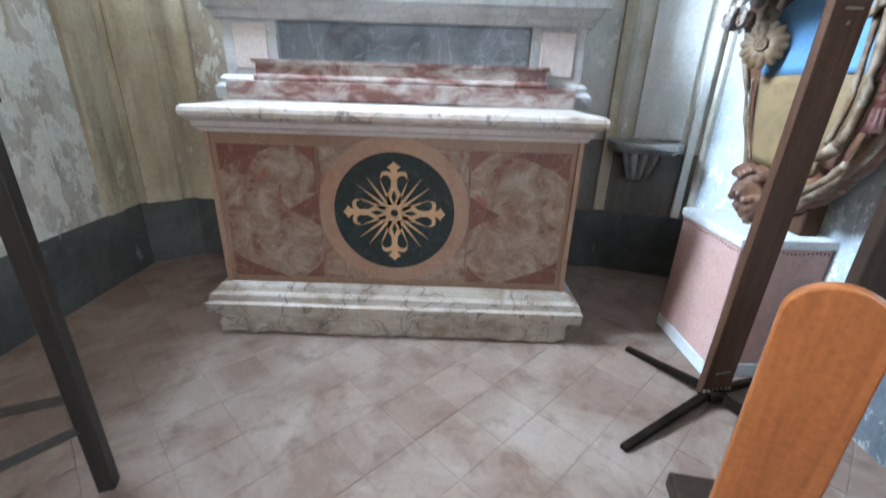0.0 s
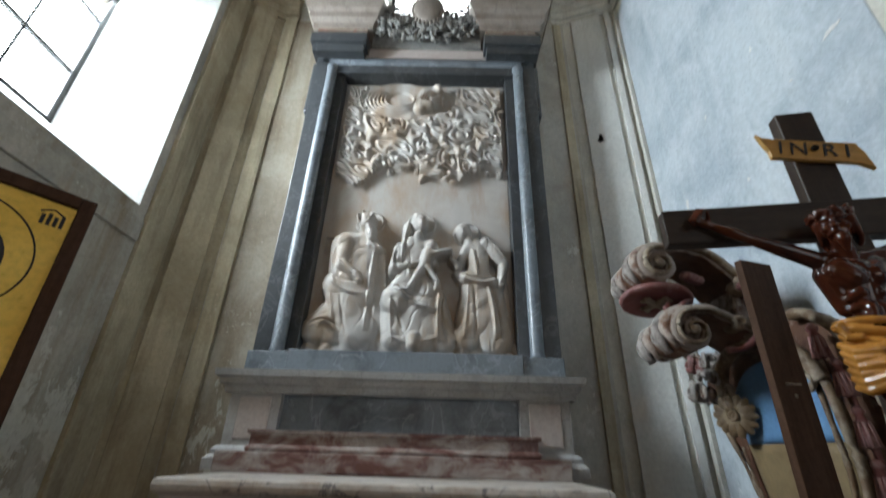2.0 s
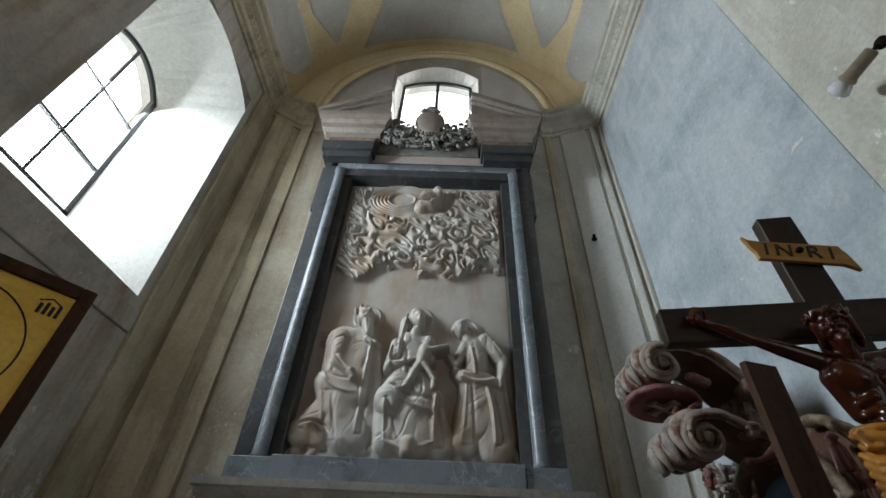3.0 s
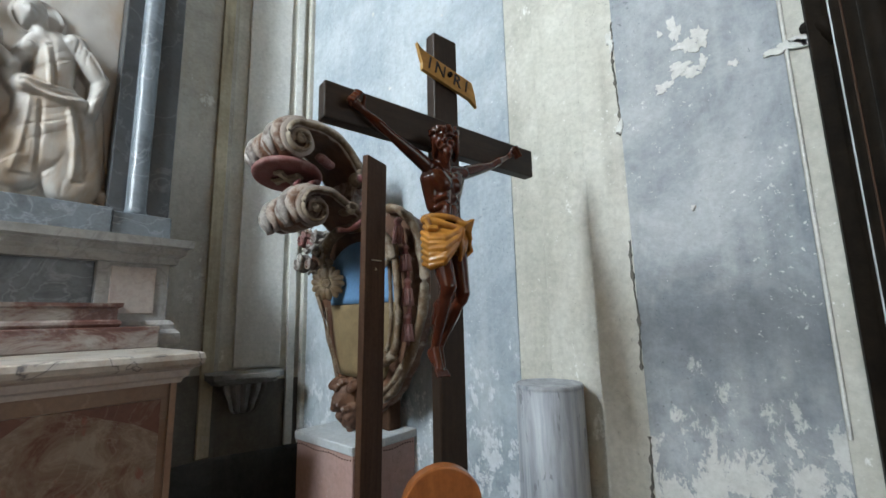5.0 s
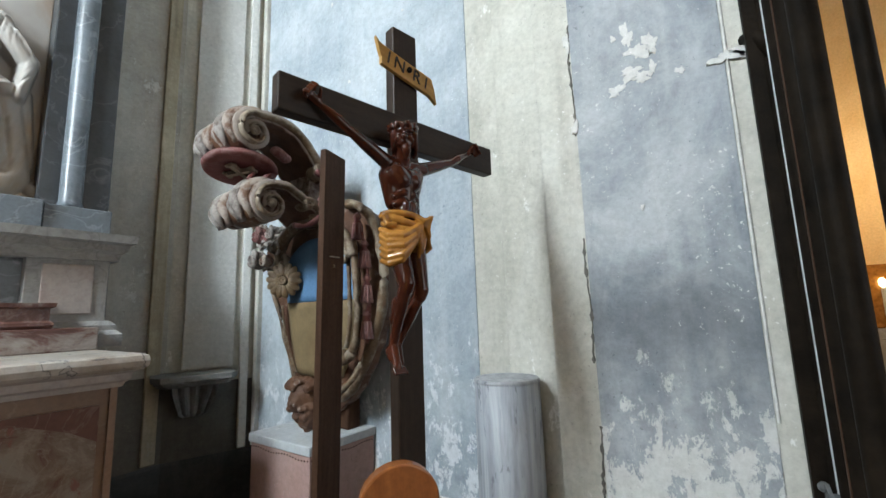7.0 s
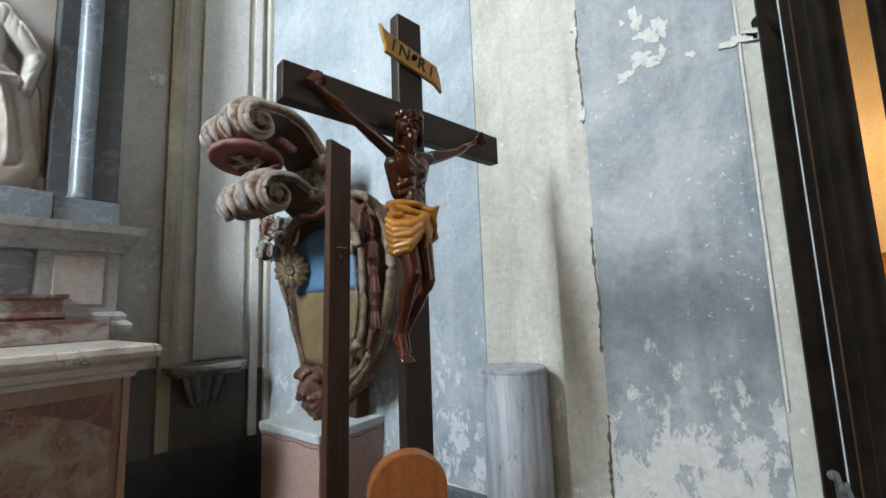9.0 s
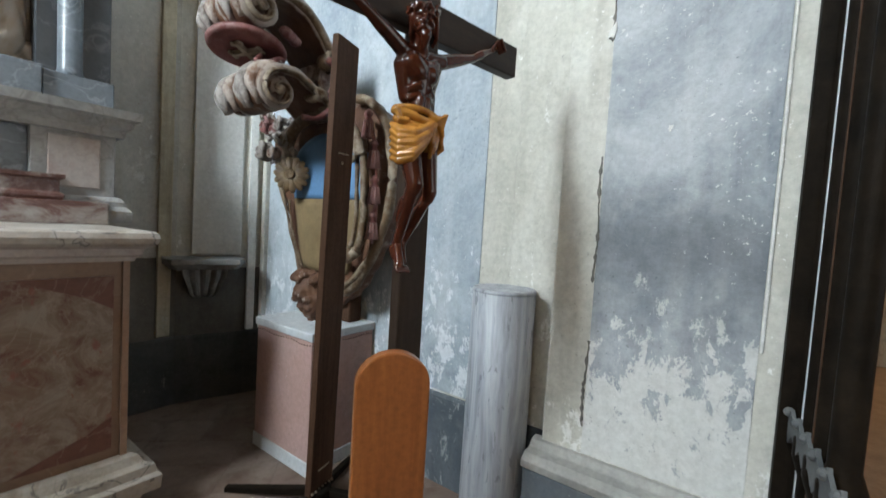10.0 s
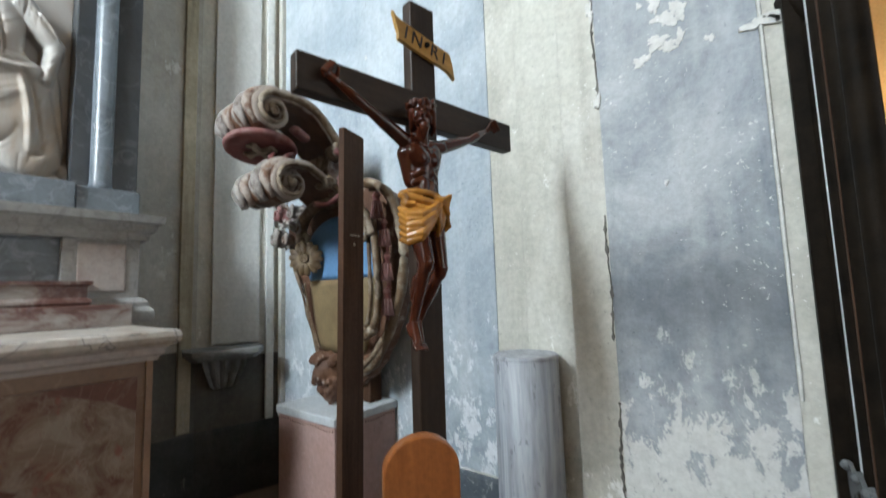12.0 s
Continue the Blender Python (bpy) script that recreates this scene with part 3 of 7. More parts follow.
def build_vault():
    bm = bmesh.new()
    n = 48
    ins, outs = [], []
    for y in (0.13, YB + 0.3):
        ins.append([bm.verts.new((XC + RV * math.cos(math.pi * i / n), y, SPRING + RV * math.sin(math.pi * i / n))) for i in range(n + 1)])
        outs.append([bm.verts.new((XC + 2.1 * math.cos(math.pi * i / n), y, SPRING + 2.1 * math.sin(math.pi * i / n))) for i in range(n + 1)])
    for i in range(n):
        bm.faces.new((ins[0][i], ins[0][i + 1], ins[1][i + 1], ins[1][i]))
        bm.faces.new((outs[0][i], outs[1][i], outs[1][i + 1], outs[0][i + 1]))
        for e in (0, 1):
            bm.faces.new((ins[e][i], ins[e][i + 1], outs[e][i + 1], outs[e][i]))
    for i in (0, n):
        bm.faces.new((ins[0][i], ins[1][i], outs[1][i], outs[0][i]))
    structure("ceiling", bm, M_VAULT, "yellow plastered barrel vault", "ceiling", smooth=True)

    def field(rows, name, m, label):
        """A painted field on the vault: rows of (y, from, to) in degrees from the crown."""
        bm = bmesh.new()
        r0, r1, k = RV - 0.004, RV + 0.01, 14
        grid = []
        for y, a, b in rows:
            ts = [radians(90 - (a + (b - a) * i / k)) for i in range(k + 1)]
            grid.append([[bm.verts.new((XC + r * math.cos(t), y, SPRING + r * math.sin(t))) for t in ts] for r in (r0, r1)])
        for g, h in zip(grid, grid[1:]):
            for i in range(k):
                bm.faces.new((g[0][i], g[0][i + 1], h[0][i + 1], h[0][i]))
            bm.faces.new((g[0][0], h[0][0], h[1][0], g[1][0]))
            bm.faces.new((g[0][k], g[1][k], h[1][k], h[0][k]))
        for g in (grid[0], grid[-1]):
            for i in range(k):
                bm.faces.new((g[0][i], g[1][i], g[1][i + 1], g[0][i + 1]))
        structure(name, bm, m, label, "painted panel", smooth=True)
    field([(2.80, -36, 36), (2.4, -27, 27), (2.0, -21, 21), (1.2, -16, 16), (0.3, -14, 14)], "trim_vault_centre", M_VPANEL, "grey painted field on the vault crown")
    field([(2.62, 47, 49), (2.2, 38, 57), (1.6, 32, 60), (0.3, 28, 62)], "trim_vault_right", M_VPANEL, "grey painted field on the vault")
    field([(2.62, -49, -47), (2.2, -57, -38), (1.6, -60, -32), (0.3, -62, -28)], "trim_vault_left", M_VPANEL, "grey painted field on the vault")
    field([(2.74, 66, 68), (2.66, 62, 76), (2.45, 62, 84), (0.3, 65, 86)], "trim_vault_side_right", M_VPANEL, "grey painted side panel of the vault")
    field([(2.74, -68, -66), (2.66, -76, -62), (2.45, -84, -62), (0.3, -86, -65)], "trim_vault_side_left", M_VPANEL, "grey painted side panel of the vault")
    # arch moulding round the lunette
    rx, rz = 1.30, 1.42

    def arch(k, n, g=1.0):
        t = math.pi * k / n
        return XC + rx * g * math.cos(t), SPRING + rz * g * math.sin(t)
    bm = bmesh.new()
    tube(bm, [(arch(i + 0.3, 40.6)[0], YB - 0.02, arch(i + 0.3, 40.6)[1]) for i in range(41)], 0.045, 8, 0.7, Vector((0, 1, 0)))
    tube(bm, [(arch(i + 0.3, 40.6, 1.075)[0], YB - 0.015, arch(i + 0.3, 40.6, 1.075)[1]) for i in range(41)], 0.028, 8, 0.7, Vector((0, 1, 0)))
    structure("trim_lunette_arch", bm, M_VAULT, "yellow plaster moulding round the lunette", "moulding", smooth=True)
    # grey fields beside the window, inside the arch
    for x0, x1 in ((-1.16, -0.54), (0.56, 1.21)):
        bm = bmesh.new()
        xs = [x0 + (x1 - x0) * i / 12 for i in range(13)]
        up = [(x, min(SPRING + 1.30 * math.sqrt(max(0.0, 1 - ((x - XC) / 1.20) ** 2)), 6.45)) for x in xs]
        ngon_prism_y(bm, [(x0, 5.05)] + up + [(x1, 5.05)], YB - 0.008, YB + 0.02)
        structure("trim_lunette_field", bm, M_VPANEL, "grey painted field beside the lunette window", "painted panel")
    # yellow spandrel between the arch and the vault
    bm = bmesh.new()
    n = 28
    for i in range(n):
        o = [(XC + RV * math.cos(math.pi * k / n), SPRING + RV * math.sin(math.pi * k / n)) for k in (i, i + 1)]
        ngon_prism_y(bm, [arch(i, n, 0.98), arch(i + 1, n, 0.98), o[1], o[0]], YB - 0.012, YB + 0.02)
    structure("trim_lunette_band", bm, M_VAULT, "yellow plaster band round the lunette", "moulding")


build_vault()

CORNICE = [(-0.02, -0.30), (0.02, -0.30), (0.025, -0.26), (0.05, -0.25), (0.055, -0.19), (0.07, -0.18), (0.075, -0.11), (0.12, -0.09), (0.125, -0.04), (0.15, -0.03), (0.16, 0.0), (-0.02, 0.0)]


def build_cornices():
    for nm, path in (("trim_cornice_right", [(1.18, YB, SPRING), (RX, YB, SPRING), (XR, CY, SPRING), (XR, 0.82, SPRING), (1.66, 0.81, SPRING), (1.66, 0.14, SPRING)]),
                     ("trim_cornice_left", [(XL, 0.14, SPRING), (XL, CY - 0.03, SPRING), (LX, YB, SPRING), (-1.3, YB, SPRING)])):
        bm = bmesh.new()
        # the room lies to the right of the way
        sweep(bm, path, CORNICE)
        # beads of the egg moulding
        for a, b in zip(path, path[1:]):
            a, b = Vector(a), Vector(b)
            d = (b - a)
            if d.length < 0.6:
                continue
            k = int(d.length / 0.055)
            r = Vector((d.y, -d.x, 0)).normalized()
            for i in range(k):
                c = a + d * ((i + 0.5) / k) + r * 0.07 + Vector((0, 0, -0.145))
                ball(bm, c, (0.022, 0.022, 0.03), 8)
        structure(nm, bm, M_OCHRE if "left" in nm else M_CREAM, "moulded plaster cornice with egg moulding", "cornice")


build_cornices()


def vstrip(name, x0, y0, x1, y1, z0, z1, proud, m, label):
    """A flat upright plaster strip on a wall between two plan points; the room lies to the right of the way."""
    bm = bmesh.new()
    d = Vector((x1 - x0, y1 - y0, 0)).normalized()
    r = Vector((d.y, -d.x, 0))
    p = [Vector((x0, y0, 0)) - r * 0.02, Vector((x1, y1, 0)) - r * 0.02, Vector((x1, y1, 0)) + r * proud, Vector((x0, y0, 0)) + r * proud]
    prism(bm, [(v.x, v.y) for v in p], z0, z1, lambda u, v, w: (u, v, w))
    return structure(name, bm, m, label, "wall panel", bev=min(0.006, proud * 0.4))


def build_wall_dress():
    # right side: the way runs from the altar to the entrance
    vstrip("trim_blue_panel", XR, 2.70, XR, 1.135, 0.41, 4.88, 0.005, M_BLUE, "faded blue-grey painted wall panel")
    vstrip("trim_strip_a", XR, 2.745, XR, 2.705, 0.41, 4.94, 0.03, M_CREAM, "cream plaster moulding")
    vstrip("trim_strip_b", XR, 1.13, XR, 0.985, 0.41, 4.97, 0.012, M_CREAM, "cream plaster strip")
    vstrip("trim_strip_c", XR, 0.985, XR, 0.79, 0.41, 4.97, 0.035, M_CREAM, "cream plaster pilaster strip")
    # cream strips d and e take the white material: window light put into their colour
    vstrip("trim_strip_d", 1.37, YB - 0.023, 1.62, CY + 0.043, 0.88, 4.97, 0.02, M_REVEAL, "cream plaster pilaster in the corner, whitened for the window light on it")
    vstrip("trim_strip_e", 1.655, CY + 0.032, 1.70, CY + 0.017, 0.41, 4.97, 0.03, M_REVEAL, "cream plaster moulding, whitened for the window light on it")
    vstrip("trim_strip_f", 1.20, YB, 1.27, YB, 0.41, 4.97, 0.02, M_OCHRE, "ochre plaster moulding")
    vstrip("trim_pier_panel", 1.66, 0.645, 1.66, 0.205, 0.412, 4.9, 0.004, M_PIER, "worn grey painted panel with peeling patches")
    vstrip("trim_pier_edge", 1.66, 0.203, 1.66, 0.195, 0.85, 4.9, 0.008, M_REVEAL, "thin white painted line")
    bm = bmesh.new()
    rnd = random.Random(31)
    zs = [0.50 + 0.012 * k for k in range(148)]
    rim = [(0.650 + 0.004 * math.sin(k * 0.21) + rnd.uniform(-0.002, 0.002), rnd.uniform(0.0008, 0.003) if rnd.random() < 0.75 else 0.006) for k in range(148)]
    for (ya, wa), (yb, wb), za, zb in zip(rim, rim[1:], zs, zs[1:]):
        if math.sin(za * 9.1) + 0.6 * math.sin(za * 23.0) > 0.35:
            continue
        ngon_prism_x(bm, [(ya - wa, za), (ya + wa, za), (yb + wb, zb), (yb - wb, zb)], 1.6545, 1.662)
    structure("trim_pier_crack", bm, M_DARKPLASTER, "dark ragged crack along the panel's edge", "crack")
    # left side: the way runs from the entrance to the altar
    vstrip("trim_left_a", XL, 2.45, XL, 2.56, 0.40, 4.97, 0.03, M_OCHRE, "ochre plaster strip beside the window")
    vstrip("trim_left_b", XL, 2.56, XL, 2.71, 0.40, 4.97, 0.012, M_OCHRE, "ochre plaster strip")
    vstrip("trim_left_c", -1.665, CY - 0.007, -1.50, CY + 0.108, 0.40, 4.97, 0.03, M_OCHRE, "ochre plaster pilaster in the corner")
    vstrip("trim_left_d", LX + 0.02, YB, LX + 0.14, YB, 0.40, 4.97, 0.03, M_OCHRE, "ochre plaster strip")
    # darker sheet paints the shade where the side window's light doesn't reach
    vstrip("trim_left_back", LX + 0.14, YB, -0.90, YB, 0.40, 4.97, 0.004, M_BROWN_SHADE, "brown-stained grey plaster beside the altarpiece, darkened for shade")
    vstrip("trim_left_e", XL, 0.2, XL, 2.44, 2.28, 2.42, 0.02, M_LEFT, "grey plaster band under the window")
    # dark grey-brown bands on the wall just above the dado
    vstrip("trim_damp_corner", RX, YB, XR, CY, 0.39, 0.80, 0.004, M_DARKPLASTER, "dark grey-brown plaster under the bracket")
    vstrip("trim_damp_back", 0.95, YB, RX, YB, 0.39, 0.86, 0.004, M_DARKPLASTER, "dark grey-brown plaster beside the altar")
    # dark dado
    for nm, m, path in (("baseboard_left", M_DADO, [(XL, 0.14), (XL, CY - 0.03), (LX, YB), (RX, YB), (XR, CY)]), ("baseboard_right", M_DADO2, [(XR, CY), (XR, 0.81)])):
        bm = bmesh.new()
        sweep(bm, [(x, y, 0) for x, y in path], [(-0.02, -0.02), (0.014, -0.02), (0.014, 0.385), (0.008, 0.40), (-0.02, 0.40)])
        structure(nm, bm, m, "dark painted dado with damp stains", "dado")
    bm = bmesh.new()
    sweep(bm, [(1.66, 0.812, 0), (1.66, 0.14, 0)], [(-0.02, -0.02), (0.085, -0.02), (0.085, 0.33), (-0.02, 0.33)])
    structure("baseboard_pier", bm, M_DADO2, "slate-painted plinth of the pier", "plinth", bev=0.006)
    bm = bmesh.new()
    sweep(bm, [(1.66, 0.816, 0), (1.66, 0.14, 0)], [(-0.02, 0.334), (0.092, 0.334), (0.096, 0.362), (0.07, 0.38), (0.03, 0.385), (0.015, 0.405), (-0.02, 0.41)])
    structure("trim_pier_ledge", bm, M_LEDGE, "weathered stone ledge on the pier's plinth", "ledge", bev=0.004)


build_wall_dress()


def build_windows():
    f0, f1, g0, g1 = FRM
    x = XL - 0.56
    bm = bmesh.new()
    t = 0.018
    for y in (f0 + 0.02, f1 - 0.02):
        box(bm, x - 0.02, x + 0.02, y - 0.02, y + 0.02, g0, g1 + 0.03)
    box(bm, x - 0.02, x + 0.02, f0, f1, g0, g0 + 0.04)
    pts = [(x, f0 + (f1 - f0) * i / 16, g1 + 0.20 * (1 - (2 * i / 16 - 1) ** 2) - 0.01) for i in range(17)]
    tube(bm, pts, 0.024, 6)
    w = tagged(part("window_1", bm, M_SILL), "large daylight window with dark iron glazing bars", "window", kind="structure")
    bm = bmesh.new()
    box(bm, x - t / 2, x + t / 2, 1.757 - t / 2, 1.757 + t / 2, g0 + 0.04, g1 + 0.19)
    part("glazing_bar", bm, M_SILL, w)
    for z in (3.335, 3.815):
        bm = bmesh.new()
        box(bm, x - t / 2 - 0.004, x + t / 2 + 0.004, f0 + 0.04, f1 - 0.04, z - t / 2, z + t / 2)
        part("glazing_bar", bm, M_SILL, w)
    # lunette window
    y = YB + 0.16
    bm = bmesh.new()
    x0, x1, z0, z1 = -0.425, 0.435, 4.9, 6.17
    for a in (x0, x1):
        box(bm, a - 0.025, a + 0.025, y - 0.02, y + 0.02, z0, z1 + 0.02)
    box(bm, x0, x1, y - 0.02, y + 0.02, z0, z0 + 0.05)
    tube(bm, [(x0 + (x1 - x0) * i / 14, y, z1 + 0.12 * (1 - (2 * i / 14 - 1) ** 2)) for i in range(15)], 0.028, 6)
    w2 = tagged(part("window_2", bm, M_SILL), "small arched window above the altar, dark frame", "window", kind="structure")
    bm = bmesh.new()
    box(bm, -0.01, 0.03, y - 0.015, y + 0.015, z0 + 0.05, z1 + 0.12)
    part("mullion", bm, M_SILL, w2)
    # splayed reveal from the frame to the opening in the wall
    bm = bmesh.new()
    n = 14
    def ring(a, b, zl, spring, rise, yy):
        out = [(a, yy, zl), (b, yy, zl)]
        for i in range(n + 1):
            t = 1 - i / n
            out.append((a + (b - a) * t, yy, spring + rise * (1 - (2 * t - 1) ** 2)))
        return [bm.verts.new(q) for q in out]
    rs = [ring(-0.496, 0.516, 4.86, 6.14, 0.275, YB + 0.004), ring(x0, x1, 4.9, z1, 0.12, y), ring(x0, x1, 4.9, z1, 0.12, y + 0.12), ring(-0.9, 0.9, 4.6, 6.9, 0.2, y + 0.30), ring(-0.9, 0.9, 4.6, 6.9, 0.2, YB + 0.1)]
    m = len(rs[0])
    for k in range(5):
        u, v = rs[k], rs[(k + 1) % 5]
        for i in range(m):
            j = (i + 1) % m
            bm.faces.new((u[i], u[j], v[j], v[i]))
    structure("window_reveal_lunette", bm, M_REVEAL, "white plastered reveal of the lunette window", "window reveal")
    # bright overcast sky outside
    bm = bmesh.new()
    box(bm, -3.6, -3.55, -0.6, 3.6, 1.6, 6.4)
    s = structure("backdrop", bm, M_SKYGLOW, "bright overcast sky outside the window", "sky")
    bm = bmesh.new()
    box(bm, -2.4, 2.4, 4.6, 4.65, 4.0, 11.0)
    structure("backdrop_back", bm, M_SKYGLOW, "bright overcast sky outside the lunette", "sky")


build_windows()

# ---------------------------------------------------------------- the altar


def build_altar():
    al = thing("altar", "pink and red inlaid marble altar with a veined white table slab", "altar", (0, 2.0, 0))

    def bx(name, x0, x1, y0, y1, z0, z1, m, label="", bev=0.006):
        bm = bmesh.new()
        box(bm, x0, x1, y0 - 2.0, y1 - 2.0, z0, z1)
        return part(name, bm, m, al, label, bev=bev)
    b = bx("footing", -0.845, 0.835, 1.935, 2.86, 0.0, 0.115, M_DIRTYMARBLE, "chipped white marble footing", 0.012)
    worn(b, 0.06, 0.045, 5)
    bm = bmesh.new()
    prof = [(-0.05, 0.115), (0.085, 0.115), (0.09, 0.165), (0.075, 0.175), (0.07, 0.205), (0.045, 0.215), (0.03, 0.24), (0.012, 0.25), (-0.05, 0.25)]
    sweep(bm, [(-0.80, 0.85, 0), (-0.80, 0, 0), (0.80, 0, 0), (0.80, 0.85, 0)], prof)
    worn(part("base_moulding", bm, M_DIRTYMARBLE, al, "veined white marble base moulding"), 0.04, 0.008, 3)
    bx("body", -0.80, 0.80, 2.0, 2.86, 0.11, 0.955, M_PINK)
    y = 1.994
    # inlaid panels
    for s in (-1, 1):
        a, c = sorted((s * 0.755, s * 0.33))
        bx("side_panel", a, c, y, 2.01, 0.285, 0.895, M_REDBRECCIA, "mottled red breccia inlay", 0.002)
    bx("centre_panel", -0.325, 0.325, y, 2.01, 0.285, 0.895, M_REDBRECCIA, "mottled red breccia centre", 0.002)
    # red marble corners round the pale mottled fields, and the points beside the ring
    for s in (-1, 1):
        for zs in (-1, 1):
            zc = 0.59 + zs * 0.305
            for x_in, x_out, w in ((0.755, 0.50, 0.115), (0.335, 0.43, 0.09)):
                bm = bmesh.new()
                ngon_prism_y(bm, [(s * x_in, zc), (s * x_out, zc), (s * (0.72 * x_in + 0.28 * x_out), zc - zs * w * 0.62), (s * x_in, zc - zs * w)], -0.0085, 0.0)
                part("corner_inlay", bm, M_REDINLAY, al, "dark red marble inlay")
        bm = bmesh.new()
        ngon_prism_y(bm, [(s * 0.335, 0.535), (s * 0.385, 0.575), (s * 0.475, 0.615), (s * 0.385, 0.665), (s * 0.335, 0.70)], -0.0085, 0.0)
        part("point_inlay", bm, M_REDINLAY, al, "dark red marble point")
    for s in (-1, 1):
        bm = bmesh.new()
        ngon_prism_y(bm, [(s * 0.78, 0.955), (s * 0.80, 0.955), (s * 0.80, 0.25), (s * 0.78, 0.25)], -0.012, 0.01)
        part("edge_strip", bm, M_RING, al)
    # ring, disc and inlaid star
    bm = bmesh.new()
    n = 64
    rings = [[bm.verts.new((r * math.cos(2 * math.pi * i / n), y, 0.615 + r * math.sin(2 * math.pi * i / n))) for i in range(n)] for r, y in ((0.26, 0.0), (0.26, -0.0105), (0.335, -0.0105), (0.335, 0.0))]
    for k in range(4):
        u, w = rings[k], rings[(k + 1) % 4]
        for i in range(n):
            bm.faces.new((u[i], u[(i + 1) % n], w[(i + 1) % n], w[i]))
    part("ring", bm, M_RING, al, "tawny marble ring")
    bm = bmesh.new()
    ngon_prism_y(bm, [(0.268 * math.cos(2 * math.pi * i / 64), 0.615 + 0.268 * math.sin(2 * math.pi * i / 64)) for i in range(64)], -0.012, 0.0)
    disc = part("disc", bm, M_BLACKM, al, "black marble roundel with inlaid star cross")
    y0 = -0.0145
    for k in range(4):
        t = math.pi / 2 * k
        def rot(p):
            return p[0] * math.cos(t) - p[1] * math.sin(t), 0.615 + p[0] * math.sin(t) + p[1] * math.cos(t)
        arm = [(-0.016, 0.02), (-0.034, 0.055), (-0.03, 0.085), (-0.014, 0.115), (-0.012, 0.15), (-0.026, 0.168), (-0.05, 0.168), (-0.054, 0.152), (-0.06, 0.165), (-0.05, 0.184), (-0.026, 0.186), (-0.012, 0.178), (-0.016, 0.196), (-0.03, 0.205), (-0.014, 0.214), (0, 0.228)]
        full = arm + [(-u, v) for u, v in arm[-2::-1]]
        bm = bmesh.new()
        ngon_prism_y(bm, [rot(p) for p in full], y0, 0.0)
        part("cross_arm", bm, M_YELLOWM, disc)
        bm = bmesh.new()
        ngon_prism_y(bm, [rot(p) for p in [(0, 0.045), (0.012, 0.075), (0, 0.105), (-0.012, 0.075)]], y0 - 0.002, y0 + 0.001)
        part("arm_inlay", bm, M_BLACKM, disc)
        for a, ln in ((22.5, 0.17), (37, 0.20), (52.5, 0.20), (67.5, 0.17)):
            c, s = math.cos(radians(a)), math.sin(radians(a))
            def ray(u, v):
                return rot((u * c - v * s, u * s + v * c))
            bm = bmesh.new()
            ngon_prism_y(bm, [ray(0.035, -0.008), (ray(ln, 0)), ray(0.035, 0.008)], y0, 0.0)
            part("star_ray", bm, M_YELLOWM, disc)
    bm = bmesh.new()
    for i in range(20):
        a, b2 = 2 * math.pi * i / 20, 2 * math.pi * (i + 1) / 20
        ngon_prism_y(bm, [(r * math.cos(t), 0.615 + r * math.sin(t)) for r, t in ((0.017, a), (0.04, a), (0.04, b2), (0.017, b2))], y0 - 0.001, 0.0)
    part("star_hub", bm, M_YELLOWM, disc)
    # table
    bm = bmesh.new()
    prof = [(-0.05, 0.945), (0.012, 0.945), (0.018, 0.96), (0.03, 0.968), (0.034, 0.99), (0.048, 1.0), (-0.05, 1.0)]
    sweep(bm, [(-0.80, 0.80, 0), (-0.80, 0, 0), (0.80, 0, 0), (0.80, 0.80, 0)], prof)
    part("bed_moulding", bm, M_PALEPINK, al, "pale marble moulding under the slab")
    bm = bmesh.new()
    ed = [(0.073 * 0 - 0.4, 1.0), (0.06, 1.0), (0.071, 1.010), (0.075, 1.028), (0.071, 1.046), (0.06, 1.052), (-0.4, 1.052)]
    sweep(bm, [(-0.782, 0.62, 0), (-0.782, 0, 0), (0.795, 0, 0), (0.795, 0.62, 0)], ed)
    part("table_slab", bm, M_WHITEMARBLE, al, "veined white marble table slab")
    # candle steps
    bx("lower_step", -0.90, 0.86, 2.44, 2.86, 1.052, 1.145, M_PURPLE, "purple-veined marble candle step")
    bm = bmesh.new()
    prof = [(-0.05, 1.145), (0.006, 1.145), (0.014, 1.158), (0.012, 1.168), (0.0, 1.176), (0.0, 1.222), (0.014, 1.230), (0.016, 1.245), (-0.05, 1.245)]
    sweep(bm, [(-0.745, 0.80, 0), (-0.745, 0.46, 0), (0.705, 0.46, 0), (0.705, 0.80, 0)], prof)
    part("upper_step", bm, M_PURPLE, al, "red and white breccia candle step")
    bx("step_core", -0.72, 0.65, 2.50, 2.86, 1.14, 1.242, M_PURPLE)
    return al


build_altar()


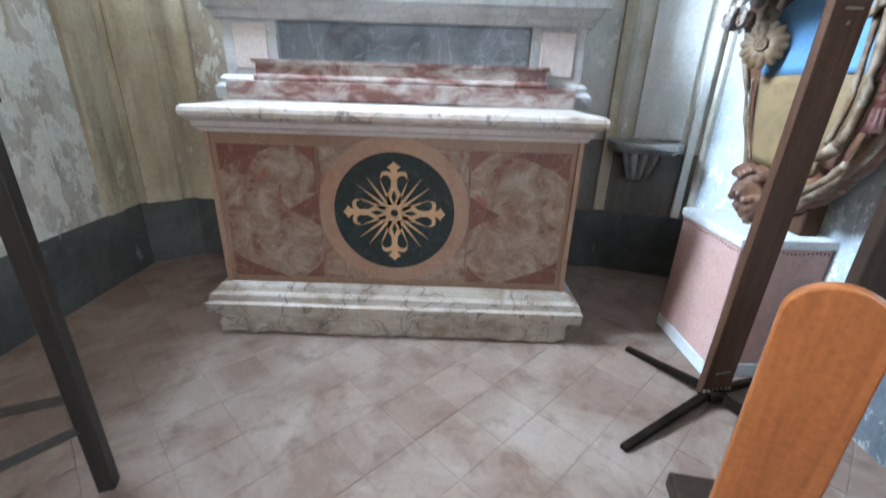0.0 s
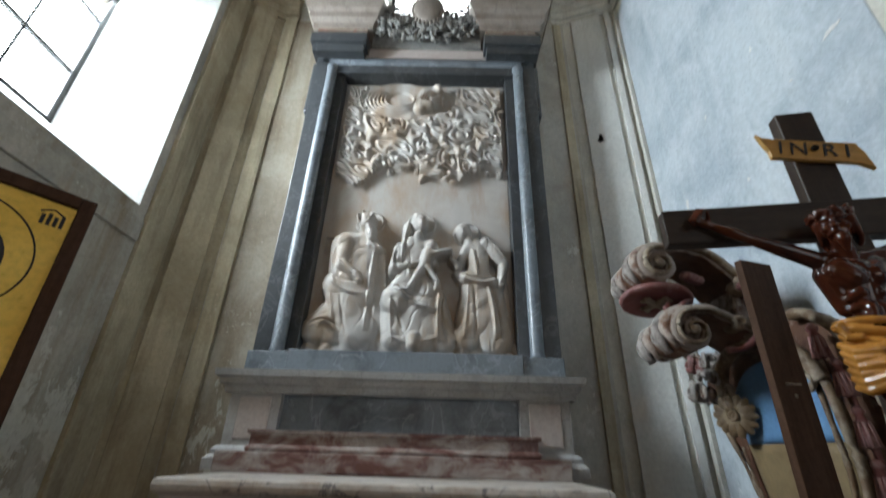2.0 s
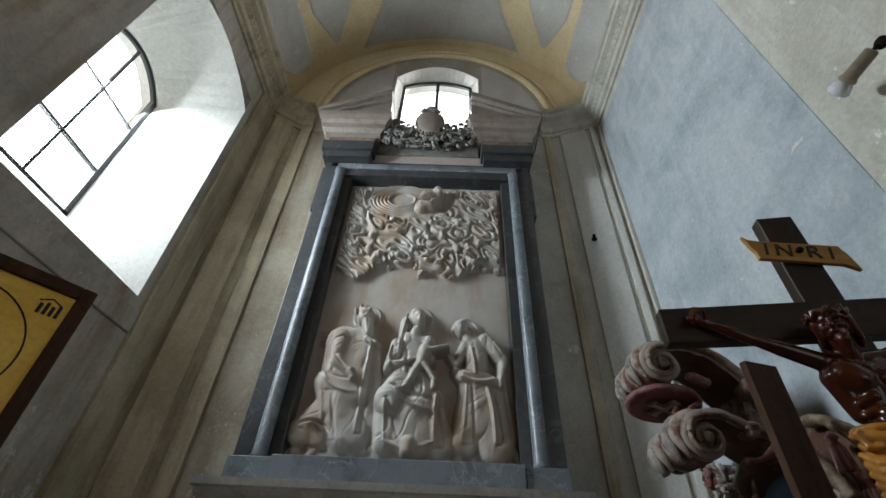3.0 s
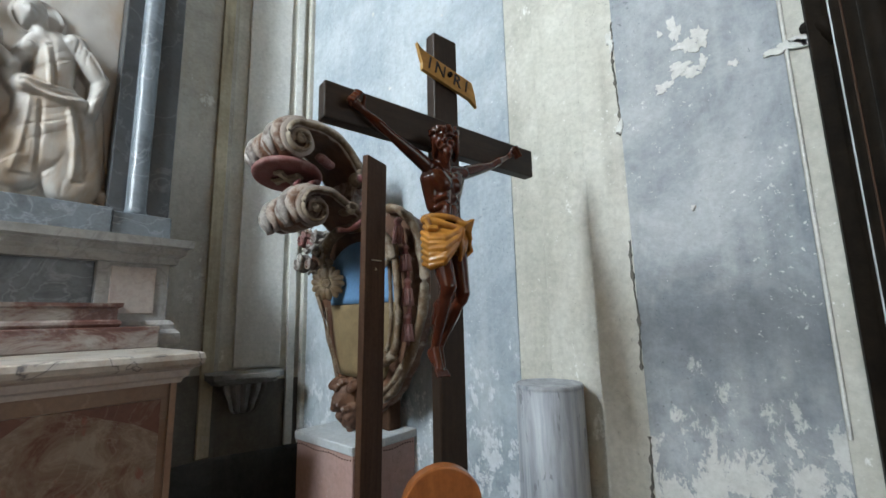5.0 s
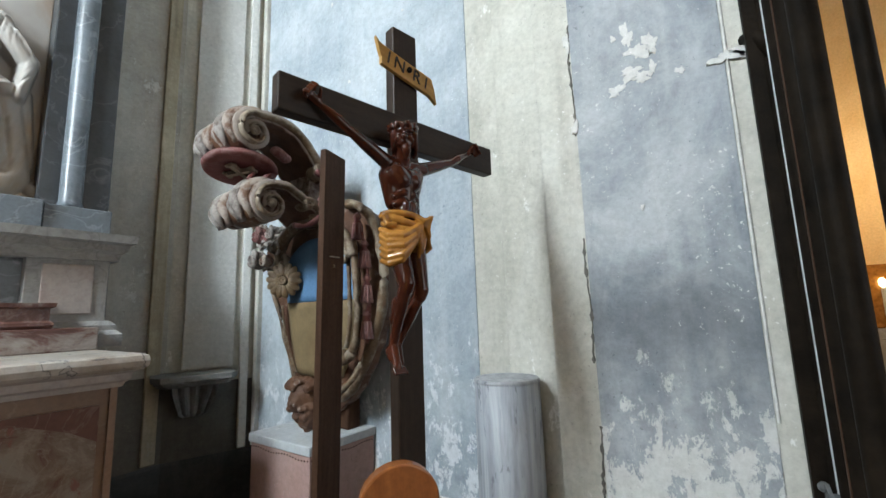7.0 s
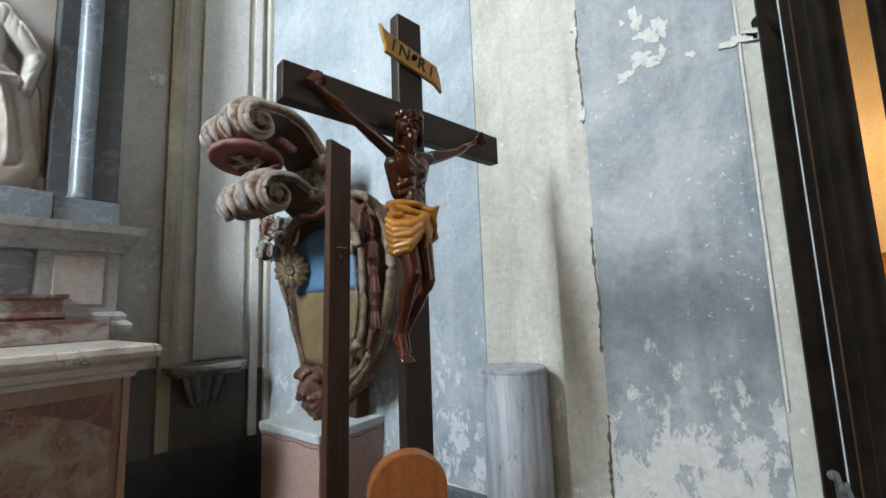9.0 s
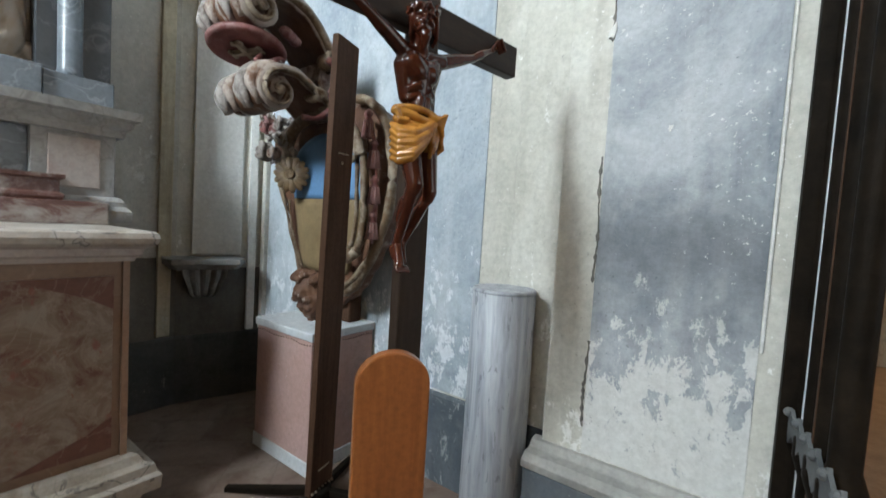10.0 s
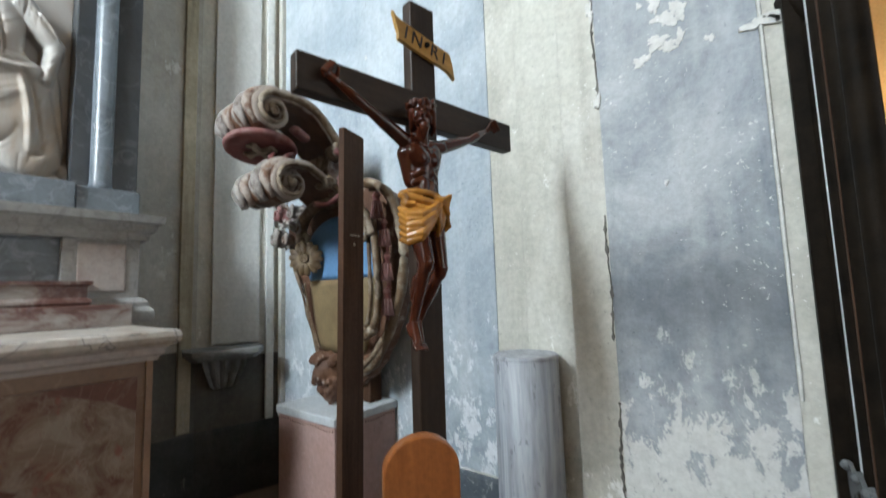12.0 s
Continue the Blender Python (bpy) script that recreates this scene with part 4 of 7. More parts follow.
def build_retable():
    rt = thing("altarpiece_frame", "grey marble altarpiece frame with broken pediment", "altarpiece", (0, 2.88, 1.06))
    oy, oz = -2.88, -1.06

    def bx(name, x0, x1, y0, y1, z0, z1, m, label="", bev=0.005):
        bm = bmesh.new()
        box(bm, x0, x1, y0 + oy, y1 + oy, z0 + oz, z1 + oz)
        return part(name, bm, m, rt, label, bev=bev)

    def mould(name, path, prof, m, label=""):
        bm = bmesh.new()
        sweep(bm, [(x, y + oy, oz) for x, y in path], prof)
        return part(name, bm, m, rt, label)
    for s in (-1, 1):
        a, c = sorted((s * 0.915, s * 0.64))
        bx("pedestal", a - 0.01, c - 0.01, 2.53, 2.9, 1.06, 1.45, M_GREYSTONE)
        a, c = sorted((s * 0.86, s * 0.69))
        bx("pedestal_panel", a - 0.01, c - 0.01, 2.524, 2.6, 1.20, 1.41, M_PALEPINK, "pale pink marble panel")
        mould("pedestal_base", [(s * 0.915 - 0.01, 2.9), (s * 0.915 - 0.01, 2.53), (s * 0.64 - 0.01, 2.53)] if s < 0 else [(s * 0.64 - 0.01, 2.53), (s * 0.915 - 0.01, 2.53), (s * 0.915 - 0.01, 2.9)],
              [(-0.02, 1.06), (0.05, 1.06), (0.05, 1.11), (0.03, 1.13), (0.03, 1.15), (0.012, 1.17), (-0.02, 1.17)], M_GREYSTONE)
    bx("predella_slab", -0.66, 0.64, 2.575, 2.9, 1.06, 1.46, M_BARDIGLIO, "grey-blue marble slab")
    mould("predella_cornice", [(-0.945, 2.9), (-0.945, 2.52), (0.92, 2.52), (0.92, 2.9)],
          [(-0.1, 1.43), (0.01, 1.43), (0.015, 1.46), (0.035, 1.475), (0.04, 1.50), (0.06, 1.51), (0.065, 1.545), (-0.1, 1.545)], M_GREYSTONE, "moulded grey stone cornice")
    for s in (-1, 1):
        a, c = sorted((s * 0.905, s * 0.67))
        bx("column_base", a, c, 2.56, 2.9, 1.545, 1.665, M_BARDIGLIO, "grey-blue marble block")
        # frame of the relief: dark outer band, round shaft, inner fillet
        a, c = sorted((s * 0.91, s * 0.80))
        bx("outer_jamb", a, c, 2.63, 2.9, 1.665, 4.17, M_BARDIGLIO_D, "dark grey marble jamb")
        bm = bmesh.new()
        lathe(bm, [(0.036, 1.665 + oz), (0.048, 1.68 + oz), (0.042, 1.70 + oz), (0.043, 2.6 + oz), (0.04, 4.0 + oz), (0.046, 4.02 + oz), (0.046, 4.06 + oz)], 24, Matrix.Translation((s * 0.772, 2.645 + oy, 0)))
        part("shaft", bm, M_BARDIGLIO, rt, "rounded grey-blue marble shaft", smooth=True)
        a, c = sorted((s * 0.742, s * 0.668))
        bx("inner_fillet", a, c, 2.68, 2.9, 1.665, 4.06, M_BARDIGLIO_D)
        a, c = sorted((s * 0.945, s * 0.80))
        bx("ear", a, c, 2.64, 2.9, 3.55, 4.10, M_BARDIGLIO_D, bev=0.02)
    bx("sill", -0.668, 0.668, 2.545, 2.9, 1.545, 1.675, M_BARDIGLIO, "grey-blue marble sill")
    bx("lintel", -0.80, 0.80, 2.64, 2.9, 3.99, 4.17, M_BARDIGLIO_D, "dark grey marble lintel")
    mould("lintel_roll", [(-0.83, 2.9), (-0.83, 2.66), (0.83, 2.66), (0.83, 2.9)], [(-0.05, 4.06), (0.01, 4.06), (0.03, 4.09), (0.03, 4.13), (0.015, 4.16), (-0.05, 4.17)], M_BARDIGLIO)
    bx("frieze", -0.80, 0.80, 2.66, 2.9, 4.17, 4.30, M_PALEPINK, "pale marble frieze")
    for s in (-1, 1):
        a, c = sorted((s * 0.96, s * 0.49))
        bx("capital_block", a + 0.02, c - 0.02, 2.55, 2.9, 4.14, 4.22, M_BARDIGLIO_D)
        bx("capital_slab", a, c, 2.52, 2.9, 4.22, 4.33, M_BARDIGLIO_D, "dark marble capital slab")
        a, c = sorted((s * 0.93, s * 0.50))
        bx("red_block", a, c, 2.56, 2.9, 4.33, 4.42, M_REDBRECCIA, "red marble block")
        a, c = sorted((s * 0.96, s * 0.47))
        mould("entablature", [(a, 2.9), (a, 2.56), (c, 2.56), (c, 2.9)],
              [(-0.05, 4.42), (0.01, 4.42), (0.015, 4.48), (0.05, 4.51), (0.055, 4.57), (0.08, 4.60), (0.10, 4.66), (0.105, 4.70), (-0.05, 4.70)], M_PEDIMENT, "moulded marble entablature")
        # raking half pediment, its high end towards the middle
        bm = bmesh.new()
        o, i = s * 1.07, s * 0.40
        tri = [(o, 4.70 + oz), (i, 4.70 + oz), (i, 5.02 + oz), (i, 5.09 + oz), (o, 4.75 + oz)]
        ngon_prism_y(bm, tri, 2.53 + oy, 2.9 + oy)
        part("tympanum", bm, M_PEDIMENT, rt)
        bm = bmesh.new()
        rake = [(o * 1.01, 4.70 + oz), (o * 1.01, 4.76 + oz), (i, 5.10 + oz), (i, 5.02 + oz)]
        ngon_prism_y(bm, rake, 2.45 + oy, 2.9 + oy)
        rk = [(o * 1.0, 4.685 + oz), (o * 1.0, 4.715 + oz), (i, 5.035 + oz), (i, 4.98 + oz)]
        ngon_prism_y(bm, rk, 2.49 + oy, 2.53 + oy)
        part("raking_cornice", bm, M_PEDIMENT, rt, "raking half of a broken pediment", bev=0.004)
    # carved festoon and shield between the halves
    bm = bmesh.new()
    rnd = random.Random(5)
    for k in range(420):
        u = rnd.uniform(-0.45, 0.45)
        top = 4.74 - 0.10 * math.cos(u * 7)
        low = 4.31 + 0.20 * abs(u)
        z = rnd.uniform(low, top)
        r = rnd.uniform(0.012, 0.027)
        m = Matrix.Rotation(rnd.uniform(0, 3.1), 4, "Y") @ Matrix.Rotation(rnd.uniform(-0.6, 0.6), 4, "X")
        swell = 0.05 * math.exp(-((z - 4.45 - 0.5 * u * u) / 0.12) ** 2)
        ball(bm, (u, 2.61 - swell + rnd.uniform(-0.03, 0.03) + oy, z + oz), (r * 1.5, r * 0.8, r * rnd.uniform(0.6, 1.0)), 6, m)
    box(bm, -0.47, 0.47, 2.64 + oy, 2.9 + oy, 4.30 + oz, 4.72 + oz)
    part("festoon", bm, M_OLDSTONE, rt, "carved marble fruit festoon", smooth=False)
    bm = bmesh.new()
    ball(bm, (0, 2.53 + oy, 4.66 + oz), (0.125, 0.05, 0.17), 20)
    for k in range(24):
        t = 2 * math.pi * k / 24
        ball(bm, (0.13 * math.cos(t), 2.54 + oy, 4.66 + oz + 0.175 * math.sin(t)), 0.018, 8)
    for s in (-1, 1):
        tube(bm, [(s * 0.02, 2.53 + oy, 4.83 + oz), (s * 0.07, 2.52 + oy, 4.86 + oz), (s * 0.085, 2.52 + oy, 4.82 + oz), (s * 0.06, 2.51 + oy, 4.81 + oz)], 0.018, 8)
    ball(bm, (0, 2.53 + oy, 4.87 + oz), (0.05, 0.03, 0.05), 12)
    part("shield", bm, M_PEDIMENT, rt, "oval marble shield", smooth=True)
    return rt


build_retable()

# ---------------------------------------------------------------- the marble relief


def capsule_field(X, Z, p, q, r0, r1):
    """Distance along, and rounded height over, a tapered stroke in the panel's plane."""
    d = np.array(q, float) - np.array(p, float)
    ln = max(np.hypot(*d), 1e-6)
    t = np.clip(((X - p[0]) * d[0] + (Z - p[1]) * d[1]) / ln**2, 0, 1)
    dx, dz = X - p[0] - t * d[0], Z - p[1] - t * d[1]
    r = r0 + (r1 - r0) * t
    k = np.hypot(dx, dz) / r
    side = (dx * -d[1] + dz * d[0]) / ln / r
    return k, side, t, r


def build_relief():
    x0, x1, z0, z1 = -0.668, 0.668, 1.675, 4.0
    nx, nz = 330, 570
    xs, zs = np.linspace(x0, x1, nx), np.linspace(z0, z1, nz)
    X, Z = np.meshgrid(xs, zs)
    Hh = np.zeros_like(X)
    rnd = random.Random(11)
    wob = np.sin(X * 31 + 2.1 * np.sin(Z * 17)) * 0.5 + np.sin(Z * 43 + X * 19) * 0.5

    rw = np.random.RandomState(7)
    warp = sum(np.sin(X * rw.uniform(-26, 26) + Z * rw.uniform(-26, 26) + rw.uniform(0, 6.3)) for _ in range(9)) / 3.0
    fine = sum(np.sin(X * rw.uniform(-90, 90) + Z * rw.uniform(-90, 90) + rw.uniform(0, 6.3)) for _ in range(10)) / 3.2

    def stroke(p, q, r0, r1, h, folds=0.0, waves=0.0, base=0.0):
        nonlocal Hh
        k, side, t, r = capsule_field(X, Z, p, q, r0, r1)
        dome = np.sqrt(np.clip(1 - k**2, 0, 1))
        f = 1.0
        if folds:
            # broad cloth with a few sharp creases that sweep across it
            ph = side * folds * 0.8 + (waves + 1) * (t - 0.5) * 2.4 + 0.9 * warp
            crease = np.exp(-(np.sin(ph) / 0.26) ** 2) * np.clip(0.45 + 0.5 * np.sin(4 * t + 1.7 * side + 1.5 * warp), 0, 1)
            small = np.exp(-(np.sin(2.3 * ph + 1.1) / 0.2) ** 2) * np.clip(0.3 + 0.6 * np.sin(6 * t - 2 * side), 0, 1)
            f = 1.0 - 0.07 * crease - 0.05 * small + 0.03 * np.sin(ph + 1.0)
        new_h = np.where(k < 1, base + 0.9 * h * np.power(dome, 0.5) * f, 0)
        m = np.clip(0.5 + 0.5 * (new_h - Hh) / 0.012, 0, 1)
        Hh = np.where(k < 1, Hh + (new_h - Hh) * m + 0.012 * m * (1 - m) * np.clip(Hh / 0.02, 0, 1), Hh)

    def arc_ring(c, r, w, h, squash=1.0):
        nonlocal Hh
        k = np.abs(np.hypot(X - c[0], (Z - c[1]) / squash) - r) / w
        Hh = np.maximum(Hh, np.where(k < 1, h * np.sqrt(np.clip(1 - k**2, 0, 1)), 0))

    def disc(c, r, h):
        nonlocal Hh
        k = np.hypot(X - c[0], Z - c[1]) / r
        Hh = np.maximum(Hh, np.where(k < 1, h, 0))

    def fold(p, m, q, w, h):
        """A cloth fold or hem: a soft ridge with a groove beside it, along a bent line."""
        nonlocal Hh
        best = np.full_like(X, 9.0)
        along = np.zeros_like(X)
        side = np.zeros_like(X)
        pts = [((1 - t) ** 2 * p[0] + 2 * t * (1 - t) * m[0] + t * t * q[0], (1 - t) ** 2 * p[1] + 2 * t * (1 - t) * m[1] + t * t * q[1]) for t in (0, 0.2, 0.4, 0.6, 0.8, 1)]
        x_lo, x_hi = min(a for a, b in pts) - 4 * w, max(a for a, b in pts) + 4 * w
        z_lo, z_hi = min(b for a, b in pts) - 4 * w, max(b for a, b in pts) + 4 * w
        for k in range(5):
            (ax, az), (bx, bz) = pts[k], pts[k + 1]
            dx, dz = bx - ax, bz - az
            ln2 = dx * dx + dz * dz + 1e-9
            t = np.clip(((X - ax) * dx + (Z - az) * dz) / ln2, 0, 1)
            ex, ez = X - ax - t * dx, Z - az - t * dz
            d = np.hypot(ex, ez)
            near = d < best
            best = np.where(near, d, best)
            along = np.where(near, (k + t) / 5, along)
            side = np.where(near, np.sign(ex * -dz + ez * dx) * d, side)
        taper = np.clip(np.sin(np.pi * np.clip(0.08 + 0.86 * along, 0, 1)), 0, 1) ** 0.6
        on = (Hh > 0.012) & (X > x_lo) & (X < x_hi) & (Z > z_lo) & (Z < z_hi)
        Hh = np.where(on, Hh + taper * h * (0.75 * np.exp(-(best / (0.8 * w)) ** 2) - 0.55 * np.exp(-((side - 1.5 * w) / (0.8 * w)) ** 2)), Hh)

    # haloes
    disc((0.035, 2.625), 0.098, 0.012)
    arc_ring((0.035, 2.625), 0.095, 0.008, 0.022)
    arc_ring((0.36, 2.555), 0.088, 0.007, 0.02)
    arc_ring((-0.33, 2.63), 0.092, 0.007, 0.02)
    # standing and stooping bearded figure
    old = [((-0.25, 2.40), (-0.235, 1.80), 0.05, 0.10, 0.05, 3, 1), ((-0.46, 2.42), (-0.42, 2.05), 0.12, 0.14, 0.10, 3, 1),
           ((-0.36, 2.42), (-0.36, 2.10), 0.12, 0.13, 0.09, 2, 2), ((-0.50, 2.14), (-0.33, 1.84), 0.10, 0.13, 0.10, 4, 2),
           ((-0.44, 2.05), (-0.60, 1.84), 0.08, 0.09, 0.09, 3, 2), ((-0.58, 1.84), (-0.34, 1.80), 0.08, 0.06, 0.08, 2, 3),
           ((-0.47, 2.45), (-0.47, 2.27), 0.06, 0.05, 0.13, 2, 3), ((-0.47, 2.27), (-0.37, 2.19), 0.045, 0.03, 0.14, 0, 0),
           ((-0.37, 2.20), (-0.345, 2.16), 0.034, 0.026, 0.145, 0, 0), ((-0.24, 2.40), (-0.30, 2.43), 0.03, 0.024, 0.12, 0, 0)]
    for p, q, a, b, h, f, w in old:
        stroke(p, q, a, b, h, f, w)
    stroke((-0.345, 2.625), (-0.34, 2.585), 0.062, 0.055, 0.135)
    stroke((-0.315, 2.55), (-0.295, 2.47), 0.042, 0.026, 0.14, 3)
    for k in range(16):
        a = rnd.uniform(0, 2 * math.pi)
        c = (-0.35 + 0.05 * math.cos(a), 2.63 + 0.045 * math.sin(a))
        stroke(c, c, 0.017, 0.017, 0.128 + 0.012 * (k % 2))
    for k in range(4):
        stroke((-0.47, 2.44 + 0.02 * k), (-0.62, 2.40 + 0.035 * k), 0.016, 0.008, 0.03)
    # seated central figure
    mid = [((-0.10, 2.06), (-0.10, 1.80), 0.10, 0.08, 0.10, 3, 1), ((0.12, 2.06), (0.20, 1.80), 0.10, 0.10, 0.10, 4, 1),
           ((0.0, 2.05), (0.06, 1.83), 0.15, 0.14, 0.12, 5, 2), ((-0.02, 2.16), (-0.10, 2.03), 0.10, 0.10, 0.15, 3, 2),
           ((0.03, 2.16), (0.13, 2.04), 0.10, 0.10, 0.15, 3, 2), ((0.0, 2.42), (0.0, 2.18), 0.095, 0.085, 0.11, 2, 2),
           ((-0.09, 2.40), (-0.12, 2.25), 0.052, 0.05, 0.12, 2, 2), ((-0.12, 2.24), (0.05, 2.29), 0.04, 0.026, 0.15, 1, 1),
           ((-0.06, 2.60), (-0.07, 2.30), 0.03, 0.03, 0.06, 1, 2), ((0.09, 2.43), (0.13, 2.30), 0.05, 0.04, 0.10, 1, 1)]
    for p, q, a, b, h, f, w in mid:
        stroke(p, q, a, b, h, f, w)
    stroke((0.02, 2.52), (0.01, 2.44), 0.032, 0.045, 0.10)
    stroke((0.02, 2.635), (0.035, 2.60), 0.062, 0.05, 0.11, 1)
    stroke((0.04, 2.615), (0.047, 2.575), 0.042, 0.034, 0.14)
    # child on the lap
    for p, q, a, b, h in (((0.12, 2.42), (0.125, 2.41), 0.042, 0.042, 0.165), ((0.10, 2.36), (0.07, 2.24), 0.048, 0.05, 0.17), ((0.06, 2.23), (-0.005, 2.11), 0.038, 0.026, 0.18),
                          ((0.10, 2.24), (0.165, 2.15), 0.036, 0.024, 0.175), ((0.165, 2.15), (0.16, 2.10), 0.022, 0.02, 0.17), ((0.12, 2.35), (0.245, 2.38), 0.028, 0.018, 0.165)):
        stroke(p, q, a, b, h)
    # kneeling figure with a cloak
    right = [((0.40, 2.02), (0.36, 1.82), 0.10, 0.09, 0.09, 4, 1), ((0.48, 2.10), (0.54, 1.80), 0.12, 0.11, 0.10, 4, 2), ((0.43, 2.18), (0.44, 1.95), 0.11, 0.13, 0.11, 3, 3),
             ((0.43, 2.42), (0.43, 2.20), 0.085, 0.07, 0.11, 2, 1), ((0.35, 2.20), (0.52, 2.17), 0.05, 0.05, 0.13, 3, 1), ((0.49, 2.46), (0.60, 2.31), 0.05, 0.04, 0.13, 3, 2),
             ((0.60, 2.31), (0.575, 2.14), 0.036, 0.026, 0.13, 2, 1), ((0.36, 2.42), (0.30, 2.28), 0.04, 0.03, 0.10, 1, 1), ((0.30, 2.28), (0.25, 2.33), 0.028, 0.02, 0.11, 0, 0),
             ((0.30, 2.24), (0.37, 2.16), 0.04, 0.05, 0.07, 2, 2), ((0.60, 2.18), (0.61, 1.85), 0.03, 0.05, 0.05, 2, 1)]
    for p, q, a, b, h, f, w in right:
        stroke(p, q, a, b, h, f, w)
    stroke((0.365, 2.50), (0.38, 2.45), 0.03, 0.04, 0.10)
    stroke((0.335, 2.56), (0.345, 2.535), 0.056, 0.048, 0.12, 2)
    stroke((0.322, 2.545), (0.33, 2.515), 0.038, 0.03, 0.14)
    # drapery
    for q in range(5):
        e = q / 4
        fold((-0.55 + 0.03 * e, 2.20 - 0.05 * e), (-0.44, 2.12 - 0.06 * e), (-0.33 + 0.02 * e, 2.15 - 0.07 * e), 0.011, 0.016)
        fold((-0.52 + 0.05 * e, 2.06), (-0.50 + 0.05 * e, 1.94), (-0.46 + 0.06 * e, 1.80), 0.010, 0.013)
        fold((-0.53 + 0.02 * e, 2.42 - 0.03 * e), (-0.57 + 0.03 * e, 2.32), (-0.53 + 0.04 * e, 2.20), 0.009, 0.011)
        fold((-0.62 + 0.05 * e, 1.86 - 0.01 * e), (-0.54 + 0.03 * e, 1.92), (-0.47 + 0.03 * e, 1.84 - 0.02 * e), 0.010, 0.012)
        fold((-0.27 + 0.015 * e, 2.40), (-0.285 + 0.02 * e, 2.15), (-0.285 + 0.03 * e, 1.84), 0.008, 0.010)
        # lap and skirt of the seated figure: folds hang from knee to hem
        fold((-0.10 + 0.03 * e, 2.10 - 0.01 * e), (-0.02, 2.03 - 0.05 * e), (0.15 + 0.02 * e, 2.02 - 0.05 * e), 0.012, 0.018)
        fold((-0.13 + 0.02 * e, 2.02), (-0.13 + 0.05 * e, 1.90), (-0.10 + 0.07 * e, 1.78), 0.010, 0.014)
        fold((0.19 - 0.01 * e, 2.06), (0.17 - 0.01 * e, 1.94), (0.23 - 0.05 * e, 1.78), 0.010, 0.014)
        fold((-0.07 + 0.03 * e, 2.40), (-0.05 + 0.025 * e, 2.32), (-0.02 + 0.01 * e, 2.20), 0.007, 0.008)
        fold((-0.13 + 0.012 * e, 2.38), (-0.15 + 0.014 * e, 2.30), (-0.12 + 0.02 * e, 2.23), 0.007, 0.009)
        # standing figure with the cloak
        fold((0.36 + 0.03 * e, 2.14), (0.36 + 0.04 * e, 1.98), (0.34 + 0.06 * e, 1.81), 0.010, 0.014)
        fold((0.49 + 0.02 * e, 2.13), (0.53 + 0.02 * e, 1.98), (0.53 + 0.03 * e, 1.81), 0.010, 0.014)
        fold((0.34, 2.20 - 0.014 * e), (0.44, 2.14 - 0.02 * e), (0.56, 2.20 - 0.02 * e), 0.008, 0.010)
        fold((0.39 + 0.02 * e, 2.40), (0.41 + 0.015 * e, 2.30), (0.42 + 0.01 * e, 2.21), 0.007, 0.008)
        fold((0.53 + 0.012 * e, 2.44 - 0.02 * e), (0.57 + 0.01 * e, 2.40 - 0.02 * e), (0.60 + 0.005 * e, 2.36 - 0.025 * e), 0.006, 0.008)
    # veil, sleeve hems, girdles
    fold((-0.03, 2.66), (-0.08, 2.55), (-0.075, 2.30), 0.010, 0.022)
    fold((0.09, 2.64), (0.12, 2.54), (0.10, 2.46), 0.010, 0.018)
    fold((0.35, 2.22), (0.43, 2.19), (0.52, 2.23), 0.009, 0.014)
    fold((-0.50, 2.30), (-0.45, 2.24), (-0.40, 2.20), 0.010, 0.016)
    # faces: eye hollows, nose, mouth
    for cx, cz in ((0.047, 2.592), (0.327, 2.528), (-0.318, 2.600)):
        for s in (-1, 1):
            Hh -= 0.008 * np.exp(-np.hypot((X - cx - s * 0.015) / 0.009, (Z - cz - 0.008) / 0.006) ** 2)
        Hh += 0.010 * np.exp(-np.hypot((X - cx) / 0.006, (Z - cz + 0.006) / 0.014) ** 2)
        Hh -= 0.004 * np.exp(-np.hypot((X - cx) / 0.012, (Z - cz + 0.026) / 0.004) ** 2)
    # rocks and the little winged boss below
    for k in range(60):
        c = (rnd.uniform(-0.66, 0.66), 1.70 + rnd.uniform(0, 0.07))
        stroke(c, (c[0] + rnd.uniform(-0.05, 0.05), c[1] - 0.03), rnd.uniform(0.02, 0.04), 0.03, rnd.uniform(0.02, 0.065))
    stroke((0.03, 1.79), (0.03, 1.75), 0.05, 0.045, 0.15)
    for s in (-1, 1):
        stroke((0.03 + s * 0.05, 1.77), (0.03 + s * 0.14, 1.80), 0.028, 0.014, 0.11, 2)
    # cloud field: curls and small winged bosses
    env = np.clip((Z - (3.06 + 0.10 * np.sin(X * 5.0 + 1.2) * np.sign(-X) + 0.05 * np.sin(X * 17))) / 0.05, 0, 1)
    Hh = np.maximum(Hh, env * (0.022 + 0.006 * warp) * np.where((Z < 3.92) & (np.abs(X) < 0.635), 1, 0))
    level = sum(np.sin(X * rw.uniform(-38, 38) + Z * rw.uniform(-38, 38) + rw.uniform(0, 6.3)) for _ in range(12)) / 2.4
    band = np.abs(np.cos(2.6 * level + 0.5 * warp)) ** 0.8
    plain = np.hypot((X + 0.13) / 0.40, (Z - 3.80) / 0.22) < 1
    Hh = np.where((env > 0.5) & ~plain & (Z < 3.92) & (np.abs(X) < 0.635), np.maximum(Hh, 0.018 + 0.040 * band), Hh)
